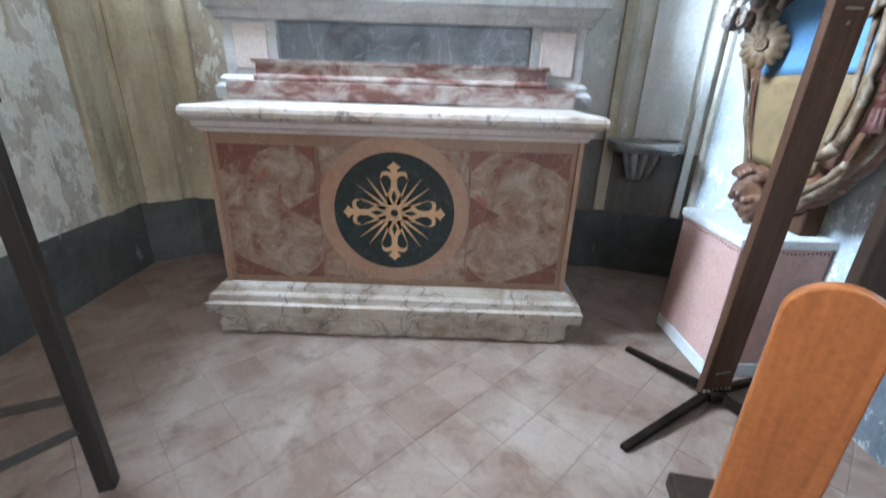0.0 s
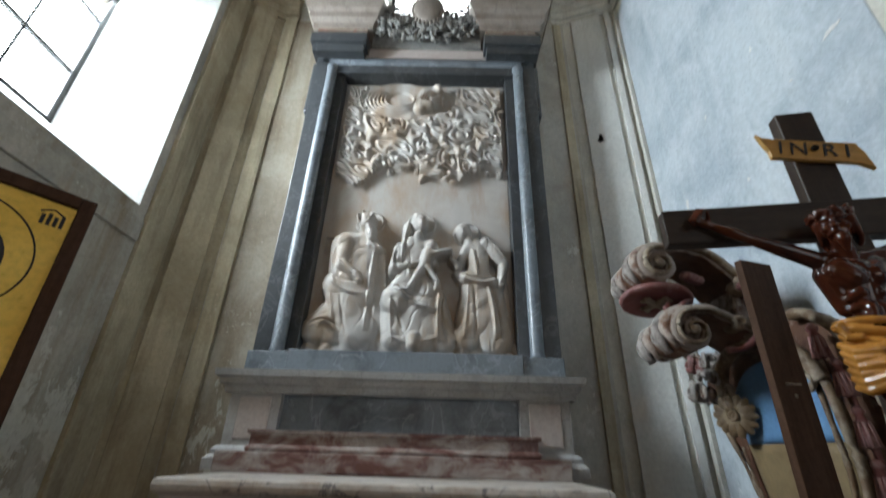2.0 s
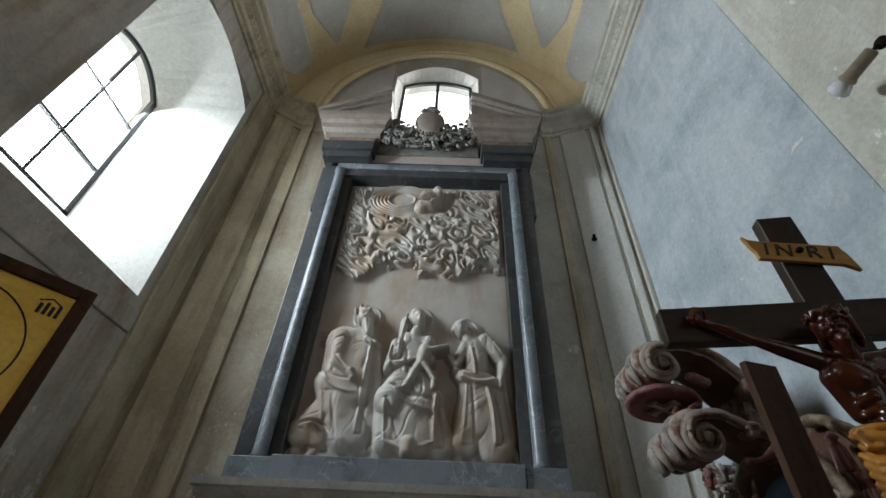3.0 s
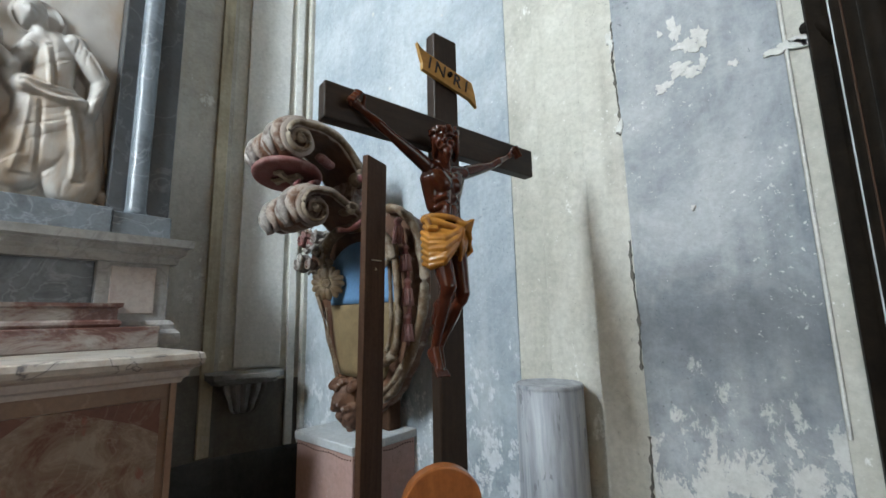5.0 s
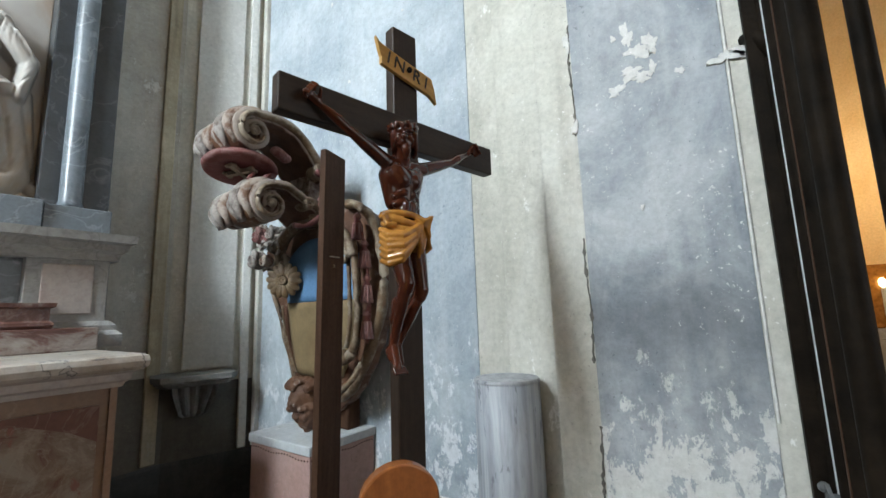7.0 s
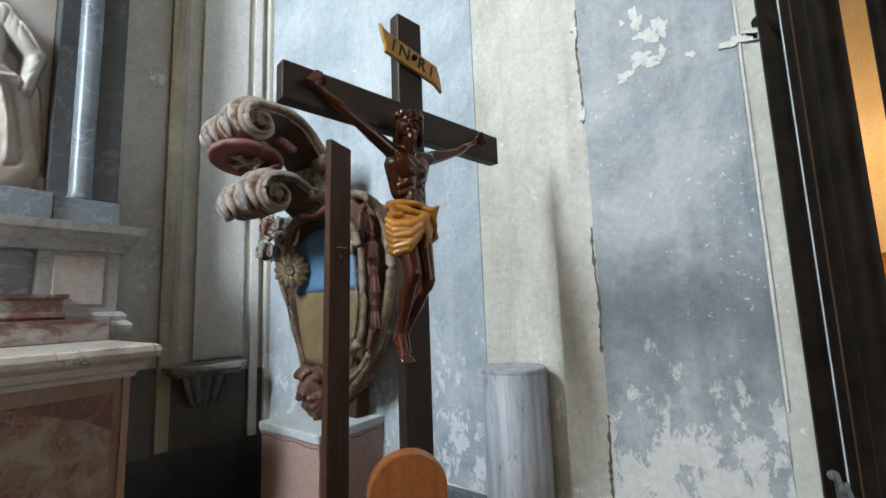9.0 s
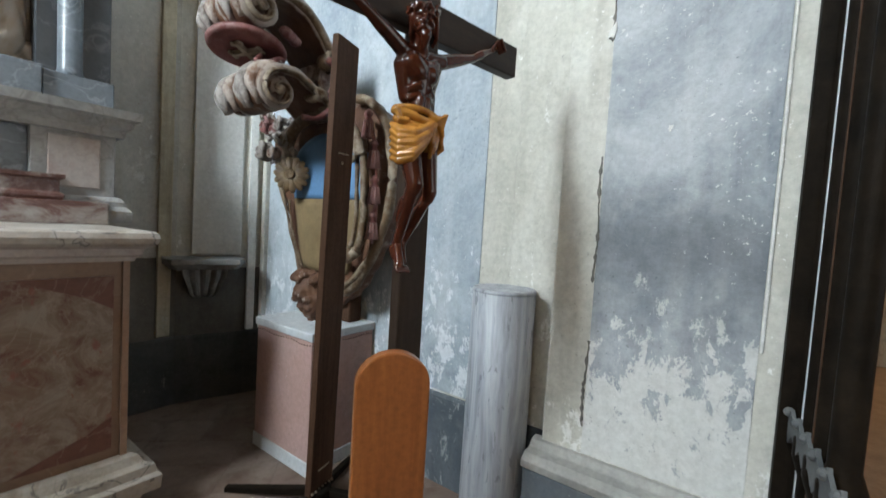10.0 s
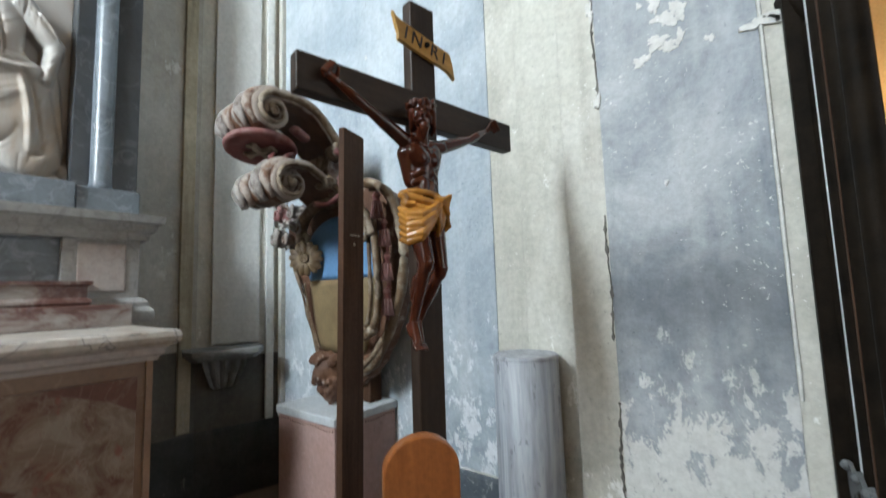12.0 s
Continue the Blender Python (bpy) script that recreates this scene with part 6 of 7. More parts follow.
def build_cartouche():
    """Carved arms facing the room: a tapering shield, scrolled borders and a crest of two forward-curling volutes."""
    c = thing("carved_coat_of_arms", "carved painted wooden coat of arms with red hat and blue shield", "coat of arms", (1.62, 1.93, 0.64))
    H0 = 0.64

    def at(u, y, z):
        """u forward of the back plane, y across, z above the floor."""
        return (-u, y, z - H0)

    def dense(path, k=5):
        out = []
        n = len(path)
        for i in range(n - 1):
            p0, p1, p2, p3 = path[max(i - 1, 0)], path[i], path[i + 1], path[min(i + 2, n - 1)]
            for m in range(k):
                t = m / k
                out.append(tuple(0.5 * (2 * b + (-a + d) * t + (2 * a - 5 * b + 4 * d - e) * t * t + (-a + 3 * b - 3 * d + e) * t**3) for a, b, d, e in zip(p0, p1, p2, p3)))
        return out + [path[-1]]

    def rope(bm, path, r0, r1, flat=1.0, seg=10, wob=0.15):
        pts = dense(path)
        n = len(pts)
        tube(bm, [at(*p) for p in pts], [(r0 + (r1 - r0) * i / n) * (1 + wob * math.sin(i * 0.9)) for i in range(n)], seg, flat)

    def leaf(bm, base, tip, wid, curl, lobes=5):
        """A carved acanthus leaf: a hollow rib with side lobes that curl forward at the tip."""
        b, t = Vector(at(*base)), Vector(at(*tip))
        d = t - b
        s = d.cross(Vector((-1, 0, 0)))
        s = s.normalized() if s.length > 1e-5 else Vector((0, 1, 0))
        f = Vector((-1, 0, 0))
        for k in range(lobes):
            t0 = (k + 0.4) / lobes
            w = wid * math.sin(math.pi * min(1, 0.25 + 0.75 * t0)) ** 0.7
            for e in (-1, 1):
                p = b + d * t0 + f * curl * t0 * t0
                q = p + s * e * w + d * 0.14 + f * (0.5 * curl * t0)
                tube(bm, [p, p + (q - p) * 0.5 + f * 0.012, q], [0.010, 0.013, 0.006], 8, 0.7)
        tube(bm, [b, b + d * 0.5 + f * curl * 0.25, t + f * curl, t + f * (curl + 0.02) - d * 0.12], [0.012, 0.016, 0.018, 0.010], 8)

    # shield, convex, in two colours; it narrows downwards
    def half(z):
        t = min(1.0, max(0.0, (z - 0.88) / 0.40))
        return 0.165 + 0.105 * t ** 0.7

    def slab(name, za, zb, m, label, top_arch=False):
        bm = bmesh.new()
        n, k = 10, 14
        fr, bk = [], []
        for i in range(n + 1):
            z = za + (zb - za) * i / n
            row = []
            for q in range(k + 1):
                e = -1 + 2 * q / k
                zz = z + (0.10 * (1 - e * e) * (i / n) if top_arch else 0)
                row.append(at(0.040 + 0.028 * (1 - e * e), e * half(z), zz))
            fr.append([bm.verts.new(p) for p in row])
            bk.append([bm.verts.new((0.01, p[1], p[2])) for p in row])
        for a, b in zip(range(n), range(1, n + 1)):
            for q in range(k):
                bm.faces.new((fr[a][q], fr[a][q + 1], fr[b][q + 1], fr[b][q]))
                bm.faces.new((bk[a][q], bk[b][q], bk[b][q + 1], bk[a][q + 1]))
            for q in (0, k):
                bm.faces.new((fr[a][q], fr[b][q], bk[b][q], bk[a][q]))
        for q in range(k):
            bm.faces.new((fr[0][q], bk[0][q], bk[0][q + 1], fr[0][q + 1]))
            bm.faces.new((fr[n][q], fr[n][q + 1], bk[n][q + 1], bk[n][q]))
        part(name, bm, m, c, label, smooth=True)
    slab("blue_field", 1.232, 1.44, M_SHIELDBLUE, "sky-blue painted upper field", True)
    slab("ochre_field", 0.88, 1.229, M_SHIELDOCHRE, "ochre painted lower field")
    # backing board with a nicked, scrolled silhouette
    bm = bmesh.new()
    left = dense([(0.03, 0.67), (0.14, 0.76), (0.215, 0.85), (0.255, 0.96), (0.30, 1.08), (0.36, 1.22), (0.44, 1.36), (0.50, 1.47), (0.44, 1.58), (0.26, 1.66)], 6)
    right = dense([(0.03, 0.67), (0.16, 0.75), (0.26, 0.84), (0.36, 1.00), (0.42, 1.16), (0.435, 1.33), (0.42, 1.48), (0.37, 1.60), (0.22, 1.68)], 6)
    pts = [(y + 0.006 * math.sin(i * 2.1), z - H0) for i, (y, z) in enumerate(left)] + [(-y - 0.006 * math.sin(i * 1.7), z - H0) for i, (y, z) in reversed(list(enumerate(right)))]
    ngon_prism_x(bm, pts, -0.028, 0.03)
    part("backing", bm, M_SCROLL, c, bev=0.008)
    # thin pale rim along the far edge
    bm = bmesh.new()
    rope(bm, [(0.03, 0.19, 0.83), (0.035, 0.245, 0.96), (0.04, 0.29, 1.08), (0.045, 0.345, 1.22), (0.05, 0.42, 1.36)], 0.008, 0.010, wob=0.35)
    rope(bm, [(0.05, 0.16, 0.89), (0.055, 0.205, 0.98), (0.06, 0.25, 1.10), (0.06, 0.275, 1.22)], 0.005, 0.006, wob=0.1)
    hewn(part("outer_rim", bm, M_SCROLLPALE, c, "worn pale rim of the shield", smooth=True), 0.03, 0.003)
    # arched ochre border over the blue field
    bm = bmesh.new()
    rope(bm, [(0.09, 0.235, 1.40), (0.10, 0.250, 1.46), (0.105, 0.215, 1.54), (0.11, 0.11, 1.60), (0.11, -0.02, 1.615), (0.11, -0.15, 1.59), (0.10, -0.26, 1.50), (0.09, -0.29, 1.42)], 0.030, 0.026, wob=0.05)
    for e, y in ((1, 0.20), (-1, -0.25)):
        sp = spiral(0, 0, 0.040, 1.2, radians(90 if e > 0 else 80), 20, e)
        tube(bm, [at(0.11, y + a, 1.425 + b) for a, b in sp], [0.016 - 0.0004 * q for q in range(len(sp))], 8)
    hewn(part("arched_border", bm, M_SCROLLPALE, c, "ochre carved arch over the shield", smooth=True), 0.04, 0.006)
    # near side: pale inner scroll, gilt outer scroll, red lining between them
    bm = bmesh.new()
    rope(bm, [(0.07, -0.27, 1.50), (0.085, -0.30, 1.40), (0.09, -0.325, 1.22), (0.09, -0.315, 1.06), (0.10, -0.275, 0.985), (0.11, -0.24, 1.005)], 0.019, 0.022, 0.8, wob=0.06)
    rope(bm, [(0.08, -0.25, 1.44), (0.095, -0.275, 1.30), (0.095, -0.28, 1.14), (0.09, -0.25, 1.02)], 0.009, 0.011, wob=0.05)
    rope(bm, [(0.10, -0.30, 1.00), (0.11, -0.24, 0.955), (0.11, -0.18, 0.97)], 0.026, 0.014, 0.8)
    hewn(part("inner_scroll", bm, M_SCROLLPALE, c, "pale gilt inner scroll", smooth=True), 0.04, 0.005)
    bm = bmesh.new()
    rope(bm, [(0.05, -0.20, 1.68), (0.06, -0.30, 1.655), (0.055, -0.385, 1.57), (0.05, -0.43, 1.44), (0.05, -0.445, 1.30), (0.055, -0.42, 1.13), (0.06, -0.36, 0.99), (0.065, -0.28, 0.86), (0.07, -0.20, 0.80)], 0.026, 0.024, 0.8, wob=0.10)
    rope(bm, [(0.07, -0.33, 0.95), (0.09, -0.27, 0.87), (0.10, -0.20, 0.83), (0.10, -0.15, 0.85)], 0.020, 0.012, 0.8)
    hewn(part("outer_scroll", bm, M_SCROLLPALE, c, "gilt outer scroll", smooth=True), 0.05, 0.014)
    bm = bmesh.new()
    rope(bm, [(0.085, -0.30, 1.60), (0.095, -0.355, 1.52), (0.095, -0.385, 1.38), (0.09, -0.392, 1.20), (0.09, -0.38, 1.04)], 0.009, 0.008, wob=0.3)
    cord = part("tassel_cord", bm, M_REDHAT, c, "faded red cord", smooth=True)
    for z, y in ((1.55, -0.335), (1.42, -0.378), (1.27, -0.390), (1.12, -0.388)):
        bm = bmesh.new()
        lathe(bm, [(0.006, 0.058), (0.014, 0.050), (0.019, 0.040), (0.010, 0.028), (0.018, 0.012), (0.024, -0.030), (0.026, -0.060), (0.006, -0.064)], 12, Matrix.Translation(at(0.10, y, z)))
        for q in range(9):
            t = 2 * math.pi * q / 9
            tube(bm, [Vector(at(0.10, y, z)) + Vector((0.017 * math.cos(t), 0.017 * math.sin(t), 0.010)), Vector(at(0.10, y, z)) + Vector((0.026 * math.cos(t), 0.026 * math.sin(t), -0.062))], 0.005, 6)
        part("tassel", bm, M_REDHAT, cord, "faded red carved tassel", smooth=True)
    # flower with seven notched petals
    fm = Matrix.Translation(at(0.125, 0.165, 1.340)) @ Matrix.Rotation(radians(38), 4, "Z")
    bm = bmesh.new()
    ball(bm, fm @ Vector((0.02, 0, 0)), (0.045, 0.045, 0.045), 14)
    for k in range(13):
        a = 2 * math.pi * k / 12
        r = 0.017 if k < 12 else 0.0
        ball(bm, fm @ Vector((-0.030, r * math.cos(a), r * math.sin(a))), 0.0068, 8)
    flower = fused("rosette", bm, M_ROSETTE, c, 0.003, "dull ochre carved flower", 1)
    for k in range(7):
        a = 2 * math.pi * k / 7 + 0.3
        bm = bmesh.new()
        for e in (-0.2, 0.2):
            ball(bm, (0, 0, 0), (0.011, 0.036, 0.020), 12, fm @ Matrix.Translation((-0.012 - 0.004 * (k % 2), 0.056 * math.cos(a + e), 0.056 * math.sin(a + e))) @ Matrix.Rotation(a + e, 4, "X") @ Matrix.Rotation(radians(-14), 4, "Z"))
        part("petal", bm, M_ROSETTE, flower, smooth=True)
    # leaves, buds and red ribbon at the far shoulder
    for base, tip, w, curl, m in (((0.06, 0.20, 1.66), (0.12, 0.255, 1.50), 0.050, 0.03, M_SCROLLGREY), ((0.06, 0.28, 1.64), (0.12, 0.345, 1.52), 0.045, 0.03, M_SCROLLGREY),
                                  ((0.05, 0.36, 1.40), (0.10, 0.46, 1.50), 0.045, 0.03, M_SCROLLGREY), ((0.05, 0.34, 1.60), (0.11, 0.44, 1.66), 0.040, 0.02, M_SCROLL)):
        bm = bmesh.new()
        leaf(bm, base, tip, w, curl)
        hewn(part("acanthus_leaf", bm, m, c, "dusty carved leaf", smooth=True), 0.03, 0.012)
    for y, z, r, m in ((0.44, 1.47, 0.052, M_SCROLLGREY), (0.36, 1.46, 0.034, M_SCROLL), (0.245, 1.505, 0.034, M_SCROLLGREY), (0.42, 1.60, 0.045, M_REDHAT), (0.35, 1.575, 0.036, M_REDHAT), (0.30, 1.60, 0.040, M_SCROLLGREY)):
        bm = bmesh.new()
        ball(bm, at(0.10, y, z), (r * 0.9, r, r), 14)
        sp = spiral(0, 0, r * 0.9, 1.2, 2.0, 18)
        tube(bm, [at(0.10 + r * 0.8, y + a, z + b) for a, b in sp], [r * 0.28 * (1 - 0.03 * q) for q in range(len(sp))], 8)
        hewn(part("bud", bm, m, c, smooth=True), 0.03, 0.010)
    # crest: two volutes curling forward, the hat caught between them
    y0, y1 = -0.11, 0.17
    for nm, lead, sp, thick in (("upper_volute", [(0.10, 1.80), (0.155, 1.885), (0.245, 1.978), (0.345, 2.012), (0.440, 2.010)], (0.463, 1.935, 0.076), 0.036),
                                ("lower_volute", [(0.08, 1.60), (0.15, 1.655), (0.23, 1.690), (0.30, 1.722), (0.365, 1.722)], (0.378, 1.640, 0.082), 0.030)):
        bm = bmesh.new()
        cu, cz, r = sp
        path = dense(lead, 5) + spiral(cu, cz, r, 1.35, radians(104), 34, -1, 0.016)[1:]
        n = len(path)
        # the band's raised, dry edges and hollow middle
        volute(bm, [(u, z - H0) for u, z in path], [thick * (1 - 0.45 * i / n) for i in range(n)], y0, y1, 0.022)
        hewn(part(nm, bm, M_SCROLL, c, "carved volute with worn gilt edge", smooth=True), 0.05, 0.010)
        bm = bmesh.new()
        tube(bm, [at(u, y0 - 0.004, z) for u, z in path], [0.75 * thick * (1 - 0.55 * i / n) for i in range(n)], 8, 0.55)
        ball(bm, at(cu, y0 - 0.004, cz), (0.022, 0.016, 0.022), 12)
        hewn(part("volute_edge", bm, M_SCROLLPALE, c, "ochre raised edge of the volute", smooth=True), 0.03, 0.006)
        # dusty acanthus folded over the rolled front
        for k in range(6):
            f = k / 5
            yy = y0 + 0.045 + (y1 - y0 - 0.01) * f
            rr = r * (1.10 + 0.14 * math.sin(k * 2.2))
            bm = bmesh.new()
            tube(bm, [at(cu + rr * math.cos(a), yy + 0.014 * math.sin(3 * a), cz - 0.030 * f + rr * (1 - 0.12 * f) * math.sin(a)) for a in [radians(118 - 12.5 * q) for q in range(14)]], [0.012 + 0.022 * math.sin(math.pi * min(1, (q + 1) / 13)) for q in range(14)], 8, 1.0, Vector((0, 1, 0)))
            hewn(part("rolled_leaf", bm, M_SCROLLGREY if k % 3 else M_SCROLL, c, "dusty grey leaf on the volute", smooth=True), 0.03, 0.008)
        # the filled eye behind the scroll
        bm = bmesh.new()
        lathe(bm, [(0.01, y0 + 0.02), (r * 0.92, y0 + 0.03), (r * 0.92, y1 - 0.01), (0.01, y1)], 24, Matrix.Translation(at(cu, 0, cz)) @ Matrix.Rotation(radians(-90), 4, "X"))
        part("volute_core", bm, M_SCROLL, c, smooth=True)
    # small scrolls where the volutes spring from the shield
    for u, z, r in ((0.135, 1.835, 0.040), (0.115, 1.63, 0.040), (0.20, 1.665, 0.026)):
        bm = bmesh.new()
        sp = spiral(u, z, r, 1.4, radians(200), 24, -1, 0.008)
        tube(bm, [at(a, y0 - 0.012, b) for a, b in sp], [0.018 - 0.0005 * q for q in range(len(sp))], 8)
        ball(bm, at(u, y0 + 0.03, z), (r, 0.05, r), 12)
        hewn(part("small_scroll", bm, M_SCROLLPALE, c, smooth=True), 0.03, 0.008)
    # the board that carries the crest
    bm = bmesh.new()
    prism(bm, [(-0.0, 1.60 - H0), (-0.13, 1.62 - H0), (-0.16, 1.75 - H0), (-0.14, 1.86 - H0), (-0.06, 1.82 - H0), (0.0, 1.74 - H0)], -0.06, 0.12, lambda u, v, w: (u, w, v))
    hewn(part("crest_block", bm, M_SCROLL, c, bev=0.01), 0.05, 0.01)
    # hat: brim, crown, cross under the brim, bow and cords
    m = Matrix.Translation(at(0.435, 0.045, 1.815)) @ Matrix.Rotation(radians(7), 4, "Y") @ Matrix.Rotation(radians(-9), 4, "X")
    bm = bmesh.new()
    lathe(bm, [(0.005, -0.004), (0.060, -0.006), (0.075, -0.014), (0.135, -0.018), (0.150, -0.012), (0.154, 0.0), (0.147, 0.012), (0.110, 0.018), (0.096, 0.040), (0.075, 0.062), (0.01, 0.072)], 40, m)
    hat = part("hat", bm, M_REDHAT, c, "faded red broad-brimmed hat", smooth=True)
    bm = bmesh.new()
    for a in (24, 114):
        mm = m @ Matrix.Rotation(radians(a), 4, "Z")
        box(bm, -0.066, 0.066, -0.009, 0.009, -0.030, -0.010, mm)
        for e in (-1, 1):
            ball(bm, mm @ Vector((e * 0.062, 0.014, -0.022)), (0.014, 0.011, 0.009), 8)
            ball(bm, mm @ Vector((e * 0.062, -0.014, -0.022)), (0.014, 0.011, 0.009), 8)
    hewn(part("hat_cross", bm, M_SCROLLPALE, hat, "pale carved cross"), 0.02, 0.004)
    bm = bmesh.new()
    for k in range(4):
        ball(bm, at(0.345 - 0.018 * k, -0.085 + 0.006 * k, 1.885 - 0.004 * k), (0.030, 0.024, 0.022), 12)
    hewn(part("hat_bow", bm, M_REDHAT, hat, smooth=True), 0.02, 0.008)
    bm = bmesh.new()
    rope(bm, [(0.17, -0.13, 1.83), (0.14, -0.15, 1.80), (0.13, -0.15, 1.74), (0.15, -0.14, 1.69), (0.14, -0.14, 1.63), (0.20, -0.12, 1.57), (0.27, -0.11, 1.56)], 0.014, 0.011, wob=0.2)
    rope(bm, [(0.30, 0.0, 1.80), (0.36, -0.07, 1.775), (0.40, -0.09, 1.75)], 0.010, 0.010, wob=0.1)
    rope(bm, [(0.38, 0.06, 1.80), (0.42, -0.03, 1.775), (0.45, -0.05, 1.74)], 0.010, 0.010, wob=0.1)
    part("hat_cord", bm, M_REDHAT, c, "faded red cord", smooth=True)
    # boss of curls at the foot, tapering to the tip that stands on the pedestal
    bm = bmesh.new()
    rnd = random.Random(9)
    ball(bm, at(0.085, 0.045, 0.80), (0.060, 0.072, 0.070), 16)
    ball(bm, at(0.125, 0.045, 0.775), (0.040, 0.044, 0.052), 14)
    ball(bm, at(0.160, 0.040, 0.772), (0.010, 0.009, 0.012), 8)
    for e in (-1, 1):
        ball(bm, at(0.150, 0.045 + e * 0.020, 0.764), (0.014, 0.014, 0.013), 10)
        rope(bm, [(0.145, 0.045 + e * 0.006, 0.792), (0.140, 0.045 + e * 0.028, 0.793)], 0.007, 0.006)
    for k in range(60):
        a, e = rnd.uniform(-1.9, 1.9), rnd.uniform(0.15, 1.2)
        p = (0.090 + 0.062 * math.cos(a) * math.cos(e), 0.045 + 0.095 * math.sin(a) * math.cos(e), 0.825 + 0.050 * math.sin(e))
        ball(bm, at(*p), rnd.uniform(0.011, 0.019), 8)
    for k in range(34):
        t, a = rnd.uniform(0, 1), rnd.uniform(-2.2, 2.2)
        r = 0.060 * (1 - t) + 0.018
        ball(bm, at(0.085 + r * math.cos(a), 0.045 - 0.04 * t + r * math.sin(a), 0.755 - 0.105 * t), rnd.uniform(0.013, 0.022), 8)
    tube(bm, [at(0.05, 0.02, 0.80), at(0.075, 0.015, 0.72), at(0.08, 0.005, 0.642)], [0.075, 0.05, 0.028], 12)
    hewn(fused("foot_boss", bm, M_SCROLL, c, 0.005, "carved boss of curls", 1), 0.03, 0.006)
    bm = bmesh.new()
    box(bm, 0.0, 0.08, -0.16, 0.10, 0.0, 0.24)
    part("back_prop", bm, M_DARKWOOD, c, bev=0.01)
    return c


build_cartouche()

# ---------------------------------------------------------------- bracket shelf, icon, gate and small things


def build_bracket():
    b = thing("wall_bracket", "weathered marble bracket shelf on the canted corner", "bracket", (1.43, 2.85, 0.64), -18.4)
    bm = bmesh.new()
    # plan of the shelf: moulded front with cut corners
    plan = [(-0.21, 0.02), (-0.21, -0.16), (-0.17, -0.23), (0.16, -0.23), (0.20, -0.16), (0.20, 0.02)]
    for z0, z1, g in ((0.17, 0.185, 0.86), (0.185, 0.2, 0.93), (0.20, 0.23, 1.0)):
        prism(bm, [(x * g, y * g) for x, y in plan], z0, z1, lambda u, v, w: (u, v, w))
    worn(part("shelf", bm, M_OLDSTONE, b, bev=0.003), 0.05, 0.008, 3)
    bm = bmesh.new()
    rows = [(0.17, 0.115, 0.14), (0.12, 0.105, 0.13), (0.06, 0.085, 0.10), (0.01, 0.07, 0.075), (-0.01, 0.05, 0.05)]
    rings = []
    for z, w, d in rows:
        ring = []
        for k in range(17):
            s = -1 + 2 * k / 16
            ring.append(bm.verts.new((s * w, -d * (0.86 + 0.14 * abs(math.cos(s * math.pi * 2.0))), z)))
        ring += [bm.verts.new((w, 0.02, z)), bm.verts.new((-w, 0.02, z))]
        rings.append(ring)
    n = len(rings[0])
    for a, c in zip(rings, rings[1:]):
        for k in range(n):
            bm.faces.new((a[k], a[(k + 1) % n], c[(k + 1) % n], c[k]))
    bm.faces.new(rings[0])
    bm.faces.new(rings[-1][::-1])
    part("corbel", bm, M_OLDSTONE, b, "fluted marble corbel", smooth=False)


build_bracket()


